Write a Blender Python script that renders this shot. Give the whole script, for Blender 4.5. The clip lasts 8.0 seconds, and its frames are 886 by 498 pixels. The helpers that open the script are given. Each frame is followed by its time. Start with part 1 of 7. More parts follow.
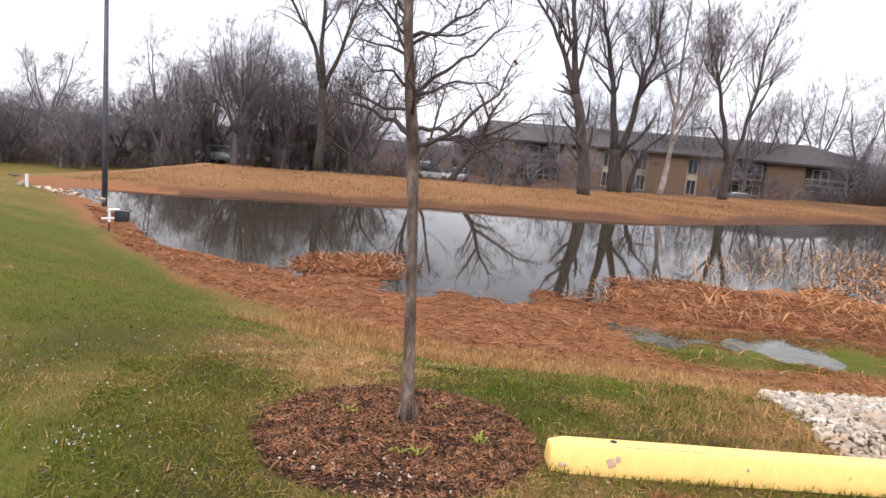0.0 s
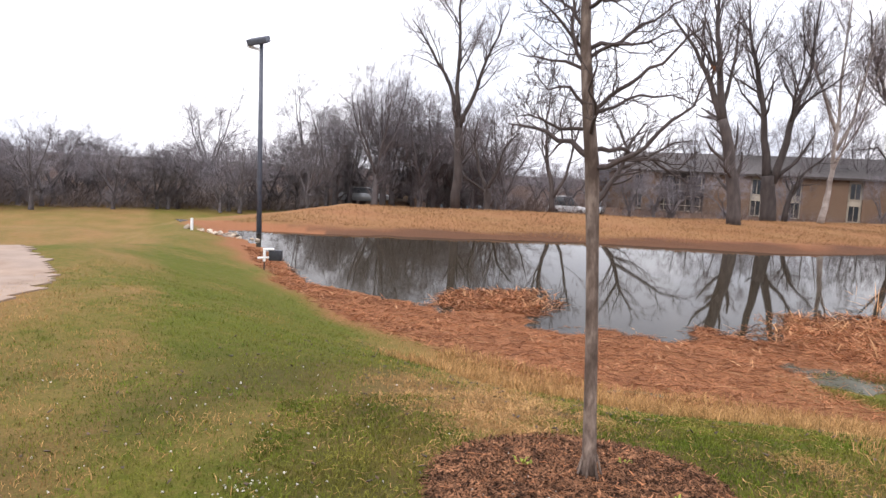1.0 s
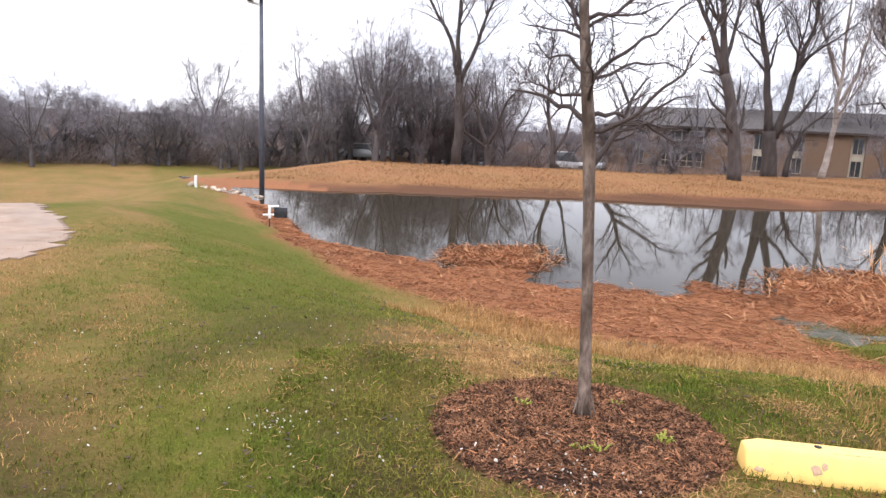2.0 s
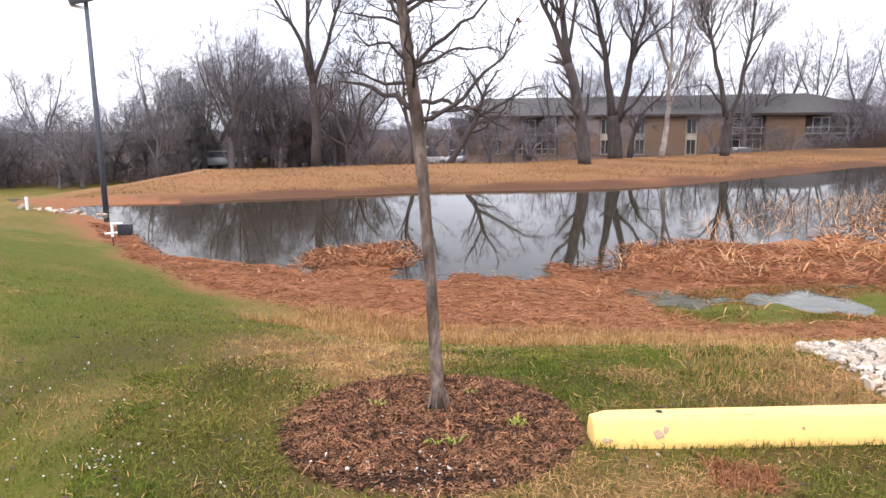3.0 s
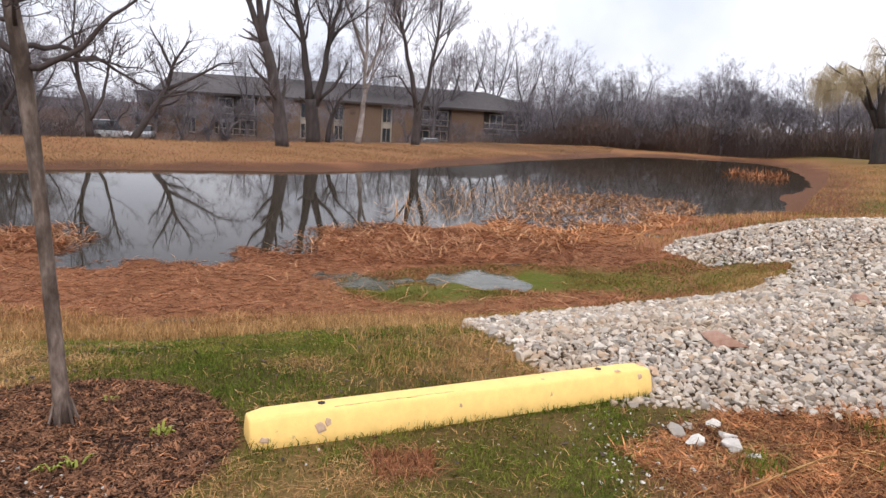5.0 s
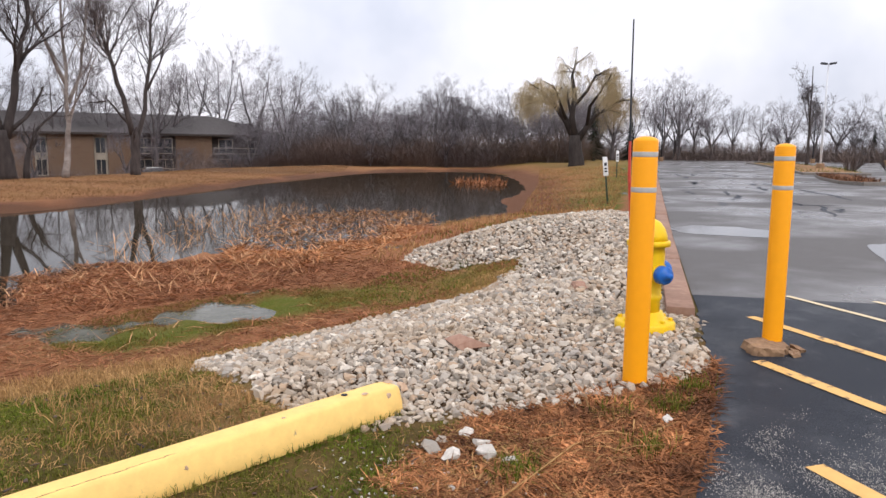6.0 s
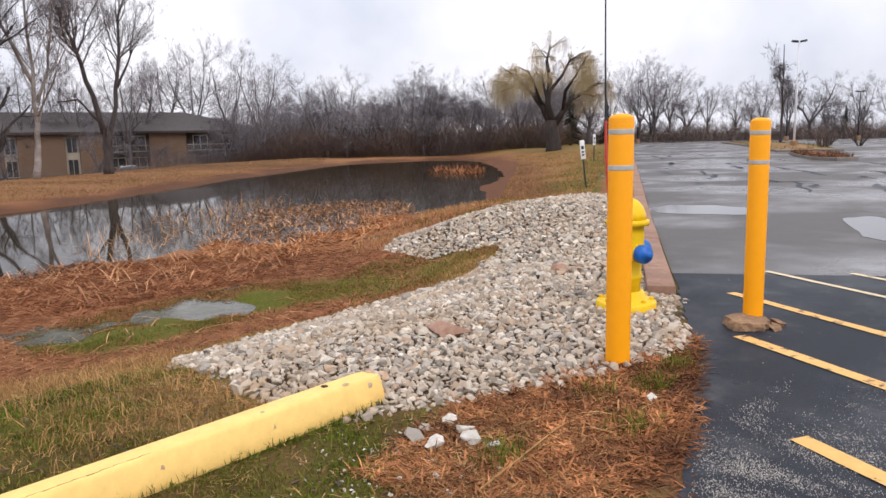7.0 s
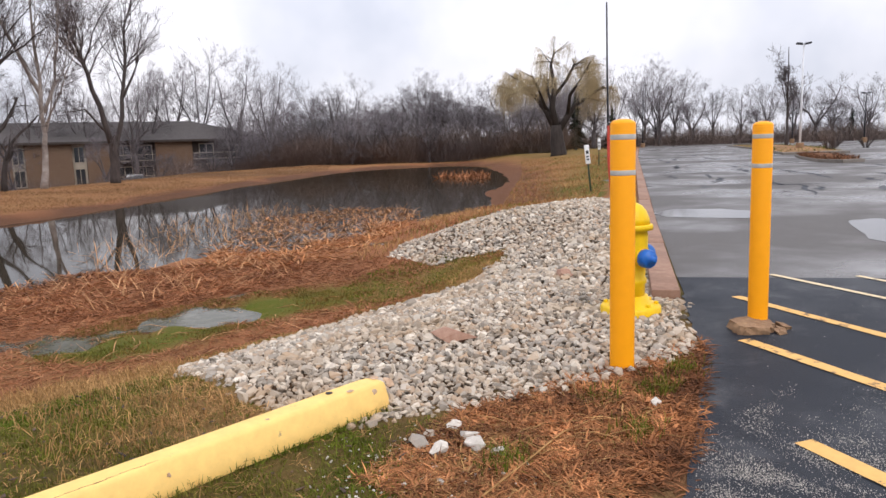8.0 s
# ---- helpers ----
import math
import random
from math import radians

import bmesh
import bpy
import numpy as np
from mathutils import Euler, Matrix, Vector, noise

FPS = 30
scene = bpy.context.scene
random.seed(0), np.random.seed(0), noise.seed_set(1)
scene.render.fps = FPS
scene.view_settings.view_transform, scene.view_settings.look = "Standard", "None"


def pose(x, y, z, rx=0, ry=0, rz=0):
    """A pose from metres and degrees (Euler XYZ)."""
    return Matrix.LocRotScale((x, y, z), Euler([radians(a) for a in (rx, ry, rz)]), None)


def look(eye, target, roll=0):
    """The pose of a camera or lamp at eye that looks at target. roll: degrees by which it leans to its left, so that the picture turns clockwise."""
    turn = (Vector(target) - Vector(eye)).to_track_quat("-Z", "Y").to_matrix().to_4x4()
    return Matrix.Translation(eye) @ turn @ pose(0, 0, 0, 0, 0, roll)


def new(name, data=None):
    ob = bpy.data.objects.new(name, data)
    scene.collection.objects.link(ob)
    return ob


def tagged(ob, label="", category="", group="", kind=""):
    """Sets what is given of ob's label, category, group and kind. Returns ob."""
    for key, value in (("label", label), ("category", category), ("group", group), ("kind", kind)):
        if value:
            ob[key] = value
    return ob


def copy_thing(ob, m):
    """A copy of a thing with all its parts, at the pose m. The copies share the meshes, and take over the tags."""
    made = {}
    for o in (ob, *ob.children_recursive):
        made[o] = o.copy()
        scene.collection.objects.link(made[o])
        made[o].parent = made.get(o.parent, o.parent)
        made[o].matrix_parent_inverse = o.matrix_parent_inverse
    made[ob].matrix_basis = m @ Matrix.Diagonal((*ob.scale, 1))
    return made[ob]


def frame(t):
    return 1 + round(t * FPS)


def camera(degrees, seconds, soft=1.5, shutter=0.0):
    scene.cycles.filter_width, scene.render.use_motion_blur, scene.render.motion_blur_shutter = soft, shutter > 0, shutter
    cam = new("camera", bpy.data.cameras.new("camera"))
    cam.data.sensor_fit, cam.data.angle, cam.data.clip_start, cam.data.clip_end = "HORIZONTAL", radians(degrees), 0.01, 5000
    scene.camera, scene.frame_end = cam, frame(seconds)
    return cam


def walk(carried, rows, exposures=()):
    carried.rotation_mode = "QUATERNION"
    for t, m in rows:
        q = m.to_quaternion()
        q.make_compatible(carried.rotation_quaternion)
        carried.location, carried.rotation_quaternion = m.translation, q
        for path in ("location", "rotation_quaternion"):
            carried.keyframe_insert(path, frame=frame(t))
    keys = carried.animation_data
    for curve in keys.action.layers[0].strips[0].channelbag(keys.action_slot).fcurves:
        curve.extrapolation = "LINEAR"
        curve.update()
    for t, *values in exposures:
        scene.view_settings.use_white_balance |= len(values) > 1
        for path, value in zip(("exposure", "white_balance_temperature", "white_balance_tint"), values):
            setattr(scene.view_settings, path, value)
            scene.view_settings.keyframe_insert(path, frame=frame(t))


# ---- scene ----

from collections import namedtuple

# ================= camera and walk =================
cam = camera(64.0, 8.0, soft=1.5)
PATH = [
    (0.0, pose(-0.325, -0.598, 1.403, 81.66, 0, -2.00) @ pose(0, 0, 0, 0, 0, 5.19)),
    (0.3, pose(-0.369, -0.403, 1.300, 81.26, 0, 0.93) @ pose(0, 0, 0, 0, 0, -0.92)),
    (0.5, pose(-0.418, -0.372, 1.315, 82.12, 0, 2.41) @ pose(0, 0, 0, 0, 0, -1.77)),
    (0.9, pose(-0.518, -0.310, 1.346, 84.27, 0, 7.51) @ pose(0, 0, 0, 0, 0, 2.73)),
    (1.0, pose(-0.525, -0.306, 1.339, 83.78, 0, 9.05) @ pose(0, 0, 0, 0, 0, 2.95)),
    (1.2, pose(-0.595, -0.371, 1.365, 81.76, 0, 10.77) @ pose(0, 0, 0, 0, 0, 3.81)),
    (2.3, pose(-0.479, -0.562, 1.377, 80.34, 0, 6.12) @ pose(0, 0, 0, 0, 0, 1.60)),
    (2.5, pose(-0.457, -0.488, 1.366, 80.64, 0, 3.36) @ pose(0, 0, 0, 0, 0, 0.59)),
    (3.0, pose(-0.371, -0.425, 1.349, 80.37, 0, -1.56) @ pose(0, 0, 0, 0, 0, -0.40)),
    (3.5, pose(-0.327, -0.400, 1.348, 79.29, 0, -5.93) @ pose(0, 0, 0, 0, 0, -0.45)),
    (4.0, pose(-0.324, -0.456, 1.378, 79.15, 0, -10.51) @ pose(0, 0, 0, 0, 0, -0.26)),
    (4.2, pose(-0.296, -0.363, 1.299, 80.19, 0, -14.26) @ pose(0, 0, 0, 0, 0, 0.57)),
    (5.3, pose(-0.104, -0.133, 1.290, 79.66, 0, -31.40) @ pose(0, 0, 0, 0, 0, 3.25)),
    (5.5, pose(-0.100, -0.058, 1.251, 80.52, 0, -36.50) @ pose(0, 0, 0, 0, 0, 2.39)),
    (6.0, pose(0.117, 0.019, 1.236, 82.05, 0, -46.17) @ pose(0, 0, 0, 0, 0, 0.51)),
    (6.5, pose(0.167, 0.037, 1.213, 82.11, 0, -47.98) @ pose(0, 0, 0, 0, 0, -0.39)),
    (7.0, pose(0.168, 0.043, 1.208, 81.17, 0, -47.71) @ pose(0, 0, 0, 0, 0, -1.28)),
    (7.5, pose(0.166, 0.033, 1.208, 81.45, 0, -47.58) @ pose(0, 0, 0, 0, 0, -1.56)),
    (8.0, pose(0.167, 0.023, 1.213, 81.65, 0, -47.23) @ pose(0, 0, 0, 0, 0, -1.87)),
]
walk(cam, PATH, exposures=((0.0, 0.42, 6300, 14), (1.2, 0.56, 6300, 14), (2.3, 0.70, 6150, 14), (4.2, 0.62, 6050, 14), (5.3, 0.04, 6250, 14), (8.0, 0.0, 6350, 14)))

# ================= sky and sun: a bright overcast day =================
SUN_EL, SUN_AZ = radians(48), radians(200)
world = bpy.data.worlds.new("overcast_sky")
scene.world = world
world.use_nodes = True
wn, wl = world.node_tree.nodes, world.node_tree.links
for n in list(wn):
    wn.remove(n)
w_out, w_bg = wn.new("ShaderNodeOutputWorld"), wn.new("ShaderNodeBackground")
w_sky = wn.new("ShaderNodeTexSky")
w_sky.sky_type, w_sky.sun_disc = "NISHITA", False
w_sky.sun_elevation, w_sky.sun_rotation = SUN_EL, SUN_AZ
w_sky.air_density, w_sky.dust_density = 1.0, 4.0
w_cl = wn.new("ShaderNodeTexNoise")
w_cl.inputs["Scale"].default_value, w_cl.inputs["Detail"].default_value = 2.6, 5.0
w_rmp = wn.new("ShaderNodeValToRGB")
w_rmp.color_ramp.elements[0].position, w_rmp.color_ramp.elements[0].color = 0.36, (6.3, 6.6, 7.3, 1)
w_rmp.color_ramp.elements[1].position, w_rmp.color_ramp.elements[1].color = 0.60, (9.8, 9.7, 9.9, 1)
w_mix = wn.new("ShaderNodeMix")
w_mix.data_type = "RGBA"
w_mix.inputs[0].default_value = 0.9
wl.new(w_cl.outputs["Fac"], w_rmp.inputs["Fac"])
wl.new(w_sky.outputs["Color"], w_mix.inputs[6])
wl.new(w_rmp.outputs["Color"], w_mix.inputs[7])
# an overcast sky is dimmest towards the horizon
w_tc, w_sep, w_alt, w_dim = wn.new("ShaderNodeTexCoord"), wn.new("ShaderNodeSeparateXYZ"), wn.new("ShaderNodeMapRange"), wn.new("ShaderNodeMix")
wl.new(w_tc.outputs["Generated"], w_sep.inputs["Vector"])
wl.new(w_sep.outputs["Z"], w_alt.inputs["Value"])
w_alt.inputs["To Min"].default_value, w_alt.inputs["To Max"].default_value = 0.80, 1.28
w_dim.data_type, w_dim.blend_type = "RGBA", "MULTIPLY"
w_dim.inputs[0].default_value = 1.0
wl.new(w_mix.outputs[2], w_dim.inputs[6])
wl.new(w_alt.outputs["Result"], w_dim.inputs[7])
wl.new(w_dim.outputs[2], w_bg.inputs["Color"])
w_bg.inputs["Strength"].default_value = 0.145
wl.new(w_bg.outputs["Background"], w_out.inputs["Surface"])

sun = new("sun", bpy.data.lights.new("sun", "SUN"))
sun.data.energy, sun.data.angle, sun.data.color = 1.0, radians(25), (1.0, 0.97, 0.92)
sun.matrix_world = look((0, 0, 60), (math.sin(SUN_AZ) * -50, math.cos(SUN_AZ) * -50, 60 - 50 * math.tan(SUN_EL)))


# ================= materials =================
def mixed(nt, fac, a, b):
    m = nt.nodes.new("ShaderNodeMix")
    m.data_type = "RGBA"
    for sock, val in ((m.inputs[0], fac), (m.inputs[6], a), (m.inputs[7], b)):
        if isinstance(val, (tuple, list)):
            sock.default_value = (*val, 1) if len(val) == 3 else val
        elif isinstance(val, (int, float)):
            sock.default_value = val
        else:
            nt.links.new(val, sock)
    return m.outputs[2]


def sums(nt, op, a, b, clamp=False):
    m = nt.nodes.new("ShaderNodeMath")
    m.operation, m.use_clamp = op, clamp
    for sock, val in ((m.inputs[0], a), (m.inputs[1], b)):
        if isinstance(val, (int, float)):
            sock.default_value = val
        else:
            nt.links.new(val, sock)
    return m.outputs[0]


def coords(nt):
    return nt.nodes.new("ShaderNodeTexCoord").outputs["Object"]


def noisy(nt, scale, detail=6.0, rough=0.6, vec=None, lo=0.3, hi=0.7):
    n = nt.nodes.new("ShaderNodeTexNoise")
    n.inputs["Scale"].default_value, n.inputs["Detail"].default_value, n.inputs["Roughness"].default_value = scale, detail, rough
    nt.links.new(vec if vec is not None else coords(nt), n.inputs["Vector"])
    r = nt.nodes.new("ShaderNodeMapRange")
    r.inputs["From Min"].default_value, r.inputs["From Max"].default_value = lo, hi
    nt.links.new(n.outputs["Fac"], r.inputs["Value"])
    return r.outputs["Result"]


def base_mat(name, rough=0.8, metal=0.0, spec=0.4):
    m = bpy.data.materials.new(name)
    m.use_nodes = True
    p = m.node_tree.nodes["Principled BSDF"]
    p.inputs["Roughness"].default_value, p.inputs["Metallic"].default_value = rough, metal
    p.inputs["Specular IOR Level"].default_value = spec
    return m, m.node_tree, p


def bumped(nt, p, height, strength=0.3, distance=0.01):
    b = nt.nodes.new("ShaderNodeBump")
    b.inputs["Strength"].default_value, b.inputs["Distance"].default_value = strength, distance
    nt.links.new(height, b.inputs["Height"])
    nt.links.new(b.outputs["Normal"], p.inputs["Normal"])


def grained(name, c1, c2, scale=8.0, c3=None, scale3=1.5, fac3=0.5, rough=0.8, metal=0.0, bump=0.3, bscale=60.0, bdist=0.005,
            island=0.0, item=0.0, spec=0.4, stretch=None):
    """Two-scale noise of c1 and c2 with blotches of c3; island / item: how far single pieces vary in brightness."""
    m, nt, p = base_mat(name, rough, metal, spec)
    vec = coords(nt)
    if stretch:
        mp = nt.nodes.new("ShaderNodeMapping")
        mp.inputs["Scale"].default_value = stretch
        nt.links.new(vec, mp.inputs["Vector"])
        vec = mp.outputs["Vector"]
    col = mixed(nt, noisy(nt, scale, vec=vec), c1, c2)
    if c3:
        col = mixed(nt, sums(nt, "MULTIPLY", noisy(nt, scale3, 4, vec=vec, lo=0.42, hi=0.62), fac3), col, c3)
    for amount, node, out in ((island, "ShaderNodeNewGeometry", "Random Per Island"), (item, "ShaderNodeObjectInfo", "Random")):
        if amount:
            rnd = nt.nodes.new(node).outputs[out]
            hsv = nt.nodes.new("ShaderNodeHueSaturation")
            nt.links.new(sums(nt, "MULTIPLY_ADD", rnd, amount * 2), hsv.inputs["Value"])
            hsv.inputs["Value"].links[0].from_node.inputs[2].default_value = 1 - amount
            nt.links.new(col, hsv.inputs["Color"])
            col = hsv.outputs["Color"]
    nt.links.new(col, p.inputs["Base Color"])
    if bump:
        bumped(nt, p, noisy(nt, bscale, 5, vec=vec, lo=0, hi=1), bump, bdist)
    return m


def ground_material():
    m, nt, p = base_mat("turf_and_shore", 0.9, 0, 0.1)
    at = nt.nodes.new("ShaderNodeAttribute")
    at.attribute_name = "cover"
    sep = nt.nodes.new("ShaderNodeSeparateColor")
    nt.links.new(at.outputs["Color"], sep.inputs["Color"])
    fine, mid, wide = noisy(nt, 75, 8, 0.75), noisy(nt, 6.5, 7, 0.7), noisy(nt, 0.8, 5)
    green = mixed(nt, fine, (0.040, 0.056, 0.005), (0.130, 0.155, 0.016))
    green = mixed(nt, sums(nt, "MULTIPLY", wide, 0.4), green, (0.17, 0.125, 0.034))
    straw = mixed(nt, fine, (0.13, 0.068, 0.026), (0.42, 0.26, 0.11))
    straw = mixed(nt, sums(nt, "MULTIPLY", noisy(nt, 0.45, 7, 0.7), 0.55), straw, (0.26, 0.13, 0.052))
    rust = mixed(nt, fine, (0.15, 0.058, 0.026), (0.43, 0.185, 0.088))
    rust = mixed(nt, sums(nt, "MULTIPLY", mid, 0.5), rust, (0.26, 0.12, 0.058))
    soil = mixed(nt, fine, (0.020, 0.012, 0.009), (0.085, 0.045, 0.030))
    g = sums(nt, "ADD", sep.outputs["Green"], sums(nt, "MULTIPLY", sums(nt, "SUBTRACT", mid, 0.5), 0.7), True)
    r = sums(nt, "ADD", sep.outputs["Red"], sums(nt, "MULTIPLY", sums(nt, "SUBTRACT", mid, 0.5), 0.4), True)
    has_r = sums(nt, "MULTIPLY", r, sums(nt, "GREATER_THAN", sep.outputs["Red"], 0.04))
    col = mixed(nt, g, straw, green)
    col = mixed(nt, has_r, col, rust)
    # blue: bare soil, and shade painted between grass blades and needles
    col = mixed(nt, sep.outputs["Blue"], col, soil)
    nt.links.new(col, p.inputs["Base Color"])
    bumped(nt, p, sums(nt, "ADD", fine, sums(nt, "MULTIPLY", mid, 1.5)), 0.55, 0.02)
    return m


def water_material():
    m, nt, p = base_mat("pond_water", 0.03, 0, 0.5)
    p.inputs["Base Color"].default_value = (0.034, 0.027, 0.018, 1)
    p.inputs["IOR"].default_value = 1.11
    bumped(nt, p, noisy(nt, 3.0, 3, 0.5, lo=0, hi=1), 0.025, 0.012)
    return m


def asphalt_material(name, c1, c2, gloss, puddles, spec=0.5):
    m, nt, p = base_mat(name, 0.6, 0, spec)
    fine, mid = noisy(nt, 130, 4, 0.8), noisy(nt, 0.7, 6, 0.6)
    col = mixed(nt, fine, c1, c2)
    col = mixed(nt, sums(nt, "MULTIPLY", noisy(nt, 2.5, 7, 0.7, lo=0.52, hi=0.75), 0.25), col, (0.22, 0.22, 0.22))
    nt.links.new(col, p.inputs["Base Color"])
    wet = noisy(nt, puddles, 6, 0.55, lo=0.45, hi=0.6)
    r = nt.nodes.new("ShaderNodeMapRange")
    r.inputs["To Min"].default_value, r.inputs["To Max"].default_value = 0.62, gloss
    nt.links.new(wet, r.inputs["Value"])
    nt.links.new(r.outputs["Result"], p.inputs["Roughness"])
    bumped(nt, p, sums(nt, "MULTIPLY", fine, sums(nt, "SUBTRACT", 1.05, wet)), 0.35, 0.004)
    return m


def yellow_material(name, c, chips, rough, bare=(0.27, 0.20, 0.13), lo=0.63):
    m, nt, p = base_mat(name, rough, 0, 0.3)
    col = mixed(nt, noisy(nt, 14, 7, 0.7, lo=0.35, hi=0.8), c, tuple(v * (0.8 if chips else 0.94) for v in c))
    col = mixed(nt, sums(nt, "MULTIPLY", noisy(nt, 9, 9, 0.75, lo=lo, hi=lo + 0.05), chips), col, bare)
    nt.links.new(col, p.inputs["Base Color"])
    bumped(nt, p, noisy(nt, 90, 4, lo=0, hi=1), 0.15, 0.003)
    return m


def brick_material():
    m, nt, p = base_mat("tan_brick", 0.85)
    b = nt.nodes.new("ShaderNodeTexBrick")
    b.inputs["Color1"].default_value, b.inputs["Color2"].default_value = (0.150, 0.086, 0.050, 1), (0.105, 0.062, 0.040, 1)
    b.inputs["Mortar"].default_value = (0.25, 0.2, 0.15, 1)
    b.inputs["Scale"].default_value, b.inputs["Mortar Size"].default_value = 2.2, 0.012
    mp = nt.nodes.new("ShaderNodeMapping")
    mp.inputs["Rotation"].default_value = (radians(90), 0, 0)
    nt.links.new(coords(nt), mp.inputs["Vector"])
    nt.links.new(mp.outputs["Vector"], b.inputs["Vector"])
    nt.links.new(mixed(nt, sums(nt, "MULTIPLY", noisy(nt, 0.4, 5), 0.5), b.outputs["Color"], (0.17, 0.11, 0.07)), p.inputs["Base Color"])
    return m


PUD_A = [(10.96, 5.38), (11.73, 5.3), (12.02, 4.63), (11.83, 3.88), (10.94, 3.62), (10.62, 4.25), (10.51, 4.88)]
PUD_B = [(11.05, 2.52), (11.57, 2.18), (10.63, 1.65), (8.67, 1.33), (9.33, 1.88)]
M_GROUND, M_WATER = ground_material(), water_material()
M_PUDDLE, _p_nt, _p_p = base_mat("rain_puddle", 0.05, 0, 0.5)
_p_p.inputs["Base Color"].default_value, _p_p.inputs["IOR"].default_value = (0.075, 0.07, 0.066, 1), 1.28
M_SHOREPUDDLE, _s_nt, _s_p = base_mat("silty_puddle", 0.09, 0, 0.5)
_s_nt.links.new(mixed(_s_nt, noisy(_s_nt, 3.5, 5), (0.055, 0.055, 0.030), (0.12, 0.115, 0.09)), _s_p.inputs["Base Color"])
_s_p.inputs["IOR"].default_value = 1.17
bumped(_s_nt, _s_p, noisy(_s_nt, 9.0, 4, lo=0, hi=1), 0.12, 0.01)
M_OLD_ASPHALT = asphalt_material("old_wet_asphalt", (0.056, 0.049, 0.044), (0.108, 0.097, 0.088), 0.14, 0.22)
M_NEW_ASPHALT = asphalt_material("fresh_sealed_asphalt", (0.007, 0.009, 0.014), (0.024, 0.029, 0.039), 0.45, 0.5, 0.2)
M_STOP = yellow_material("faded_yellow_paint", (0.96, 0.635, 0.20), 0.8, 0.55)
M_POST = yellow_material("yellow_plastic_sleeve", (1.0, 0.395, 0.001), 0.0, 0.5)
M_LINE = yellow_material("worn_line_paint", (0.80, 0.46, 0.14), 0.9, 0.6, (0.03, 0.03, 0.035), 0.555)
M_PALE_LINE = yellow_material("pale_line_paint", (0.72, 0.58, 0.36), 0.85, 0.6, (0.05, 0.05, 0.05), 0.56)
M_HYDRANT = yellow_material("hydrant_yellow", (0.90, 0.58, 0.006), 0.12, 0.4)
M_BAND = grained("grey_reflective_band", (0.42, 0.41, 0.38), (0.52, 0.51, 0.48), 40, rough=0.35, bump=0)
M_BLUE = grained("blue_paint", (0.008, 0.10, 0.42), (0.012, 0.14, 0.50), 30, rough=0.4, bump=0.1)
M_RED = grained("red_paint", (0.5, 0.05, 0.03), (0.6, 0.08, 0.05), 30, rough=0.5, bump=0)
def stone_material(name, node, out):
    m, nt, p = base_mat(name, 0.85)
    ramp = nt.nodes.new("ShaderNodeValToRGB")
    ramp.color_ramp.interpolation = "LINEAR"
    stops = [(0.0, (0.13, 0.115, 0.093)), (0.2, (0.39, 0.345, 0.29)), (0.36, (0.43, 0.29, 0.18)), (0.5, (0.26, 0.238, 0.205)), (0.68, (0.58, 0.515, 0.425)), (0.85, (0.45, 0.355, 0.26)), (1.0, (0.77, 0.70, 0.59))]
    while len(ramp.color_ramp.elements) < len(stops):
        ramp.color_ramp.elements.new(0.5)
    for e, (pos, c) in zip(ramp.color_ramp.elements, stops):
        e.position, e.color = pos, (*c, 1)
    nt.links.new(nt.nodes.new(node).outputs[out], ramp.inputs["Fac"])
    col = mixed(nt, sums(nt, "MULTIPLY", noisy(nt, 35, 6, 0.7), 0.28), ramp.outputs["Color"], (0.58, 0.50, 0.40))
    col = mixed(nt, sums(nt, "MULTIPLY", noisy(nt, 12, 5, lo=0.55, hi=0.75), 0.5), col, (0.24, 0.18, 0.12))
    col = mixed(nt, sums(nt, "MULTIPLY", noisy(nt, 1.6, 4, lo=0.45, hi=0.68), 0.5), col, (0.40, 0.29, 0.18))
    nt.links.new(col, p.inputs["Base Color"])
    bumped(nt, p, noisy(nt, 110, 5, lo=0, hi=1), 0.4, 0.004)
    return m


M_STONE = stone_material("crushed_limestone", "ShaderNodeNewGeometry", "Random Per Island")
M_STONE_ONE = stone_material("limestone_lump", "ShaderNodeObjectInfo", "Random")
M_CHIPSTONE = grained("white_pebble", (0.42, 0.385, 0.33), (0.64, 0.59, 0.52), 30, rough=0.8, island=0.2)
M_REDSTONE = grained("reddish_stone", (0.28, 0.15, 0.10), (0.40, 0.25, 0.18), 25, rough=0.85)
M_CONCRETE = grained("broken_concrete", (0.20, 0.115, 0.06), (0.40, 0.25, 0.14), 18, (0.16, 0.10, 0.06), 5, rough=0.9, bump=0.6, bscale=45, bdist=0.01)
M_KERB = grained("tan_concrete_kerb", (0.27, 0.15, 0.10), (0.37, 0.23, 0.16), 14, (0.18, 0.10, 0.07), 3, rough=0.8, bump=0.3)
M_DIMKERB = grained("weathered_grey_kerb", (0.14, 0.12, 0.10), (0.24, 0.21, 0.18), 6, rough=0.85, bump=0.3)
M_BARK = grained("young_bark", (0.080, 0.052, 0.037), (0.30, 0.23, 0.185), 40, (0.060, 0.038, 0.027), 12, 0.95, rough=0.9, bump=0.9, bscale=80, bdist=0.007, stretch=(1, 1, 0.36))
M_TWIG_NEAR = grained("dark_twig_bark", (0.05, 0.036, 0.034), (0.10, 0.075, 0.066), 60, rough=0.85, bump=0.3, bscale=150)
M_FARBARK = grained("dark_tree_bark", (0.036, 0.028, 0.026), (0.082, 0.066, 0.060), 5, rough=0.9, bump=0.6, bscale=14, bdist=0.03, item=0.2, stretch=(1, 1, 0.3))
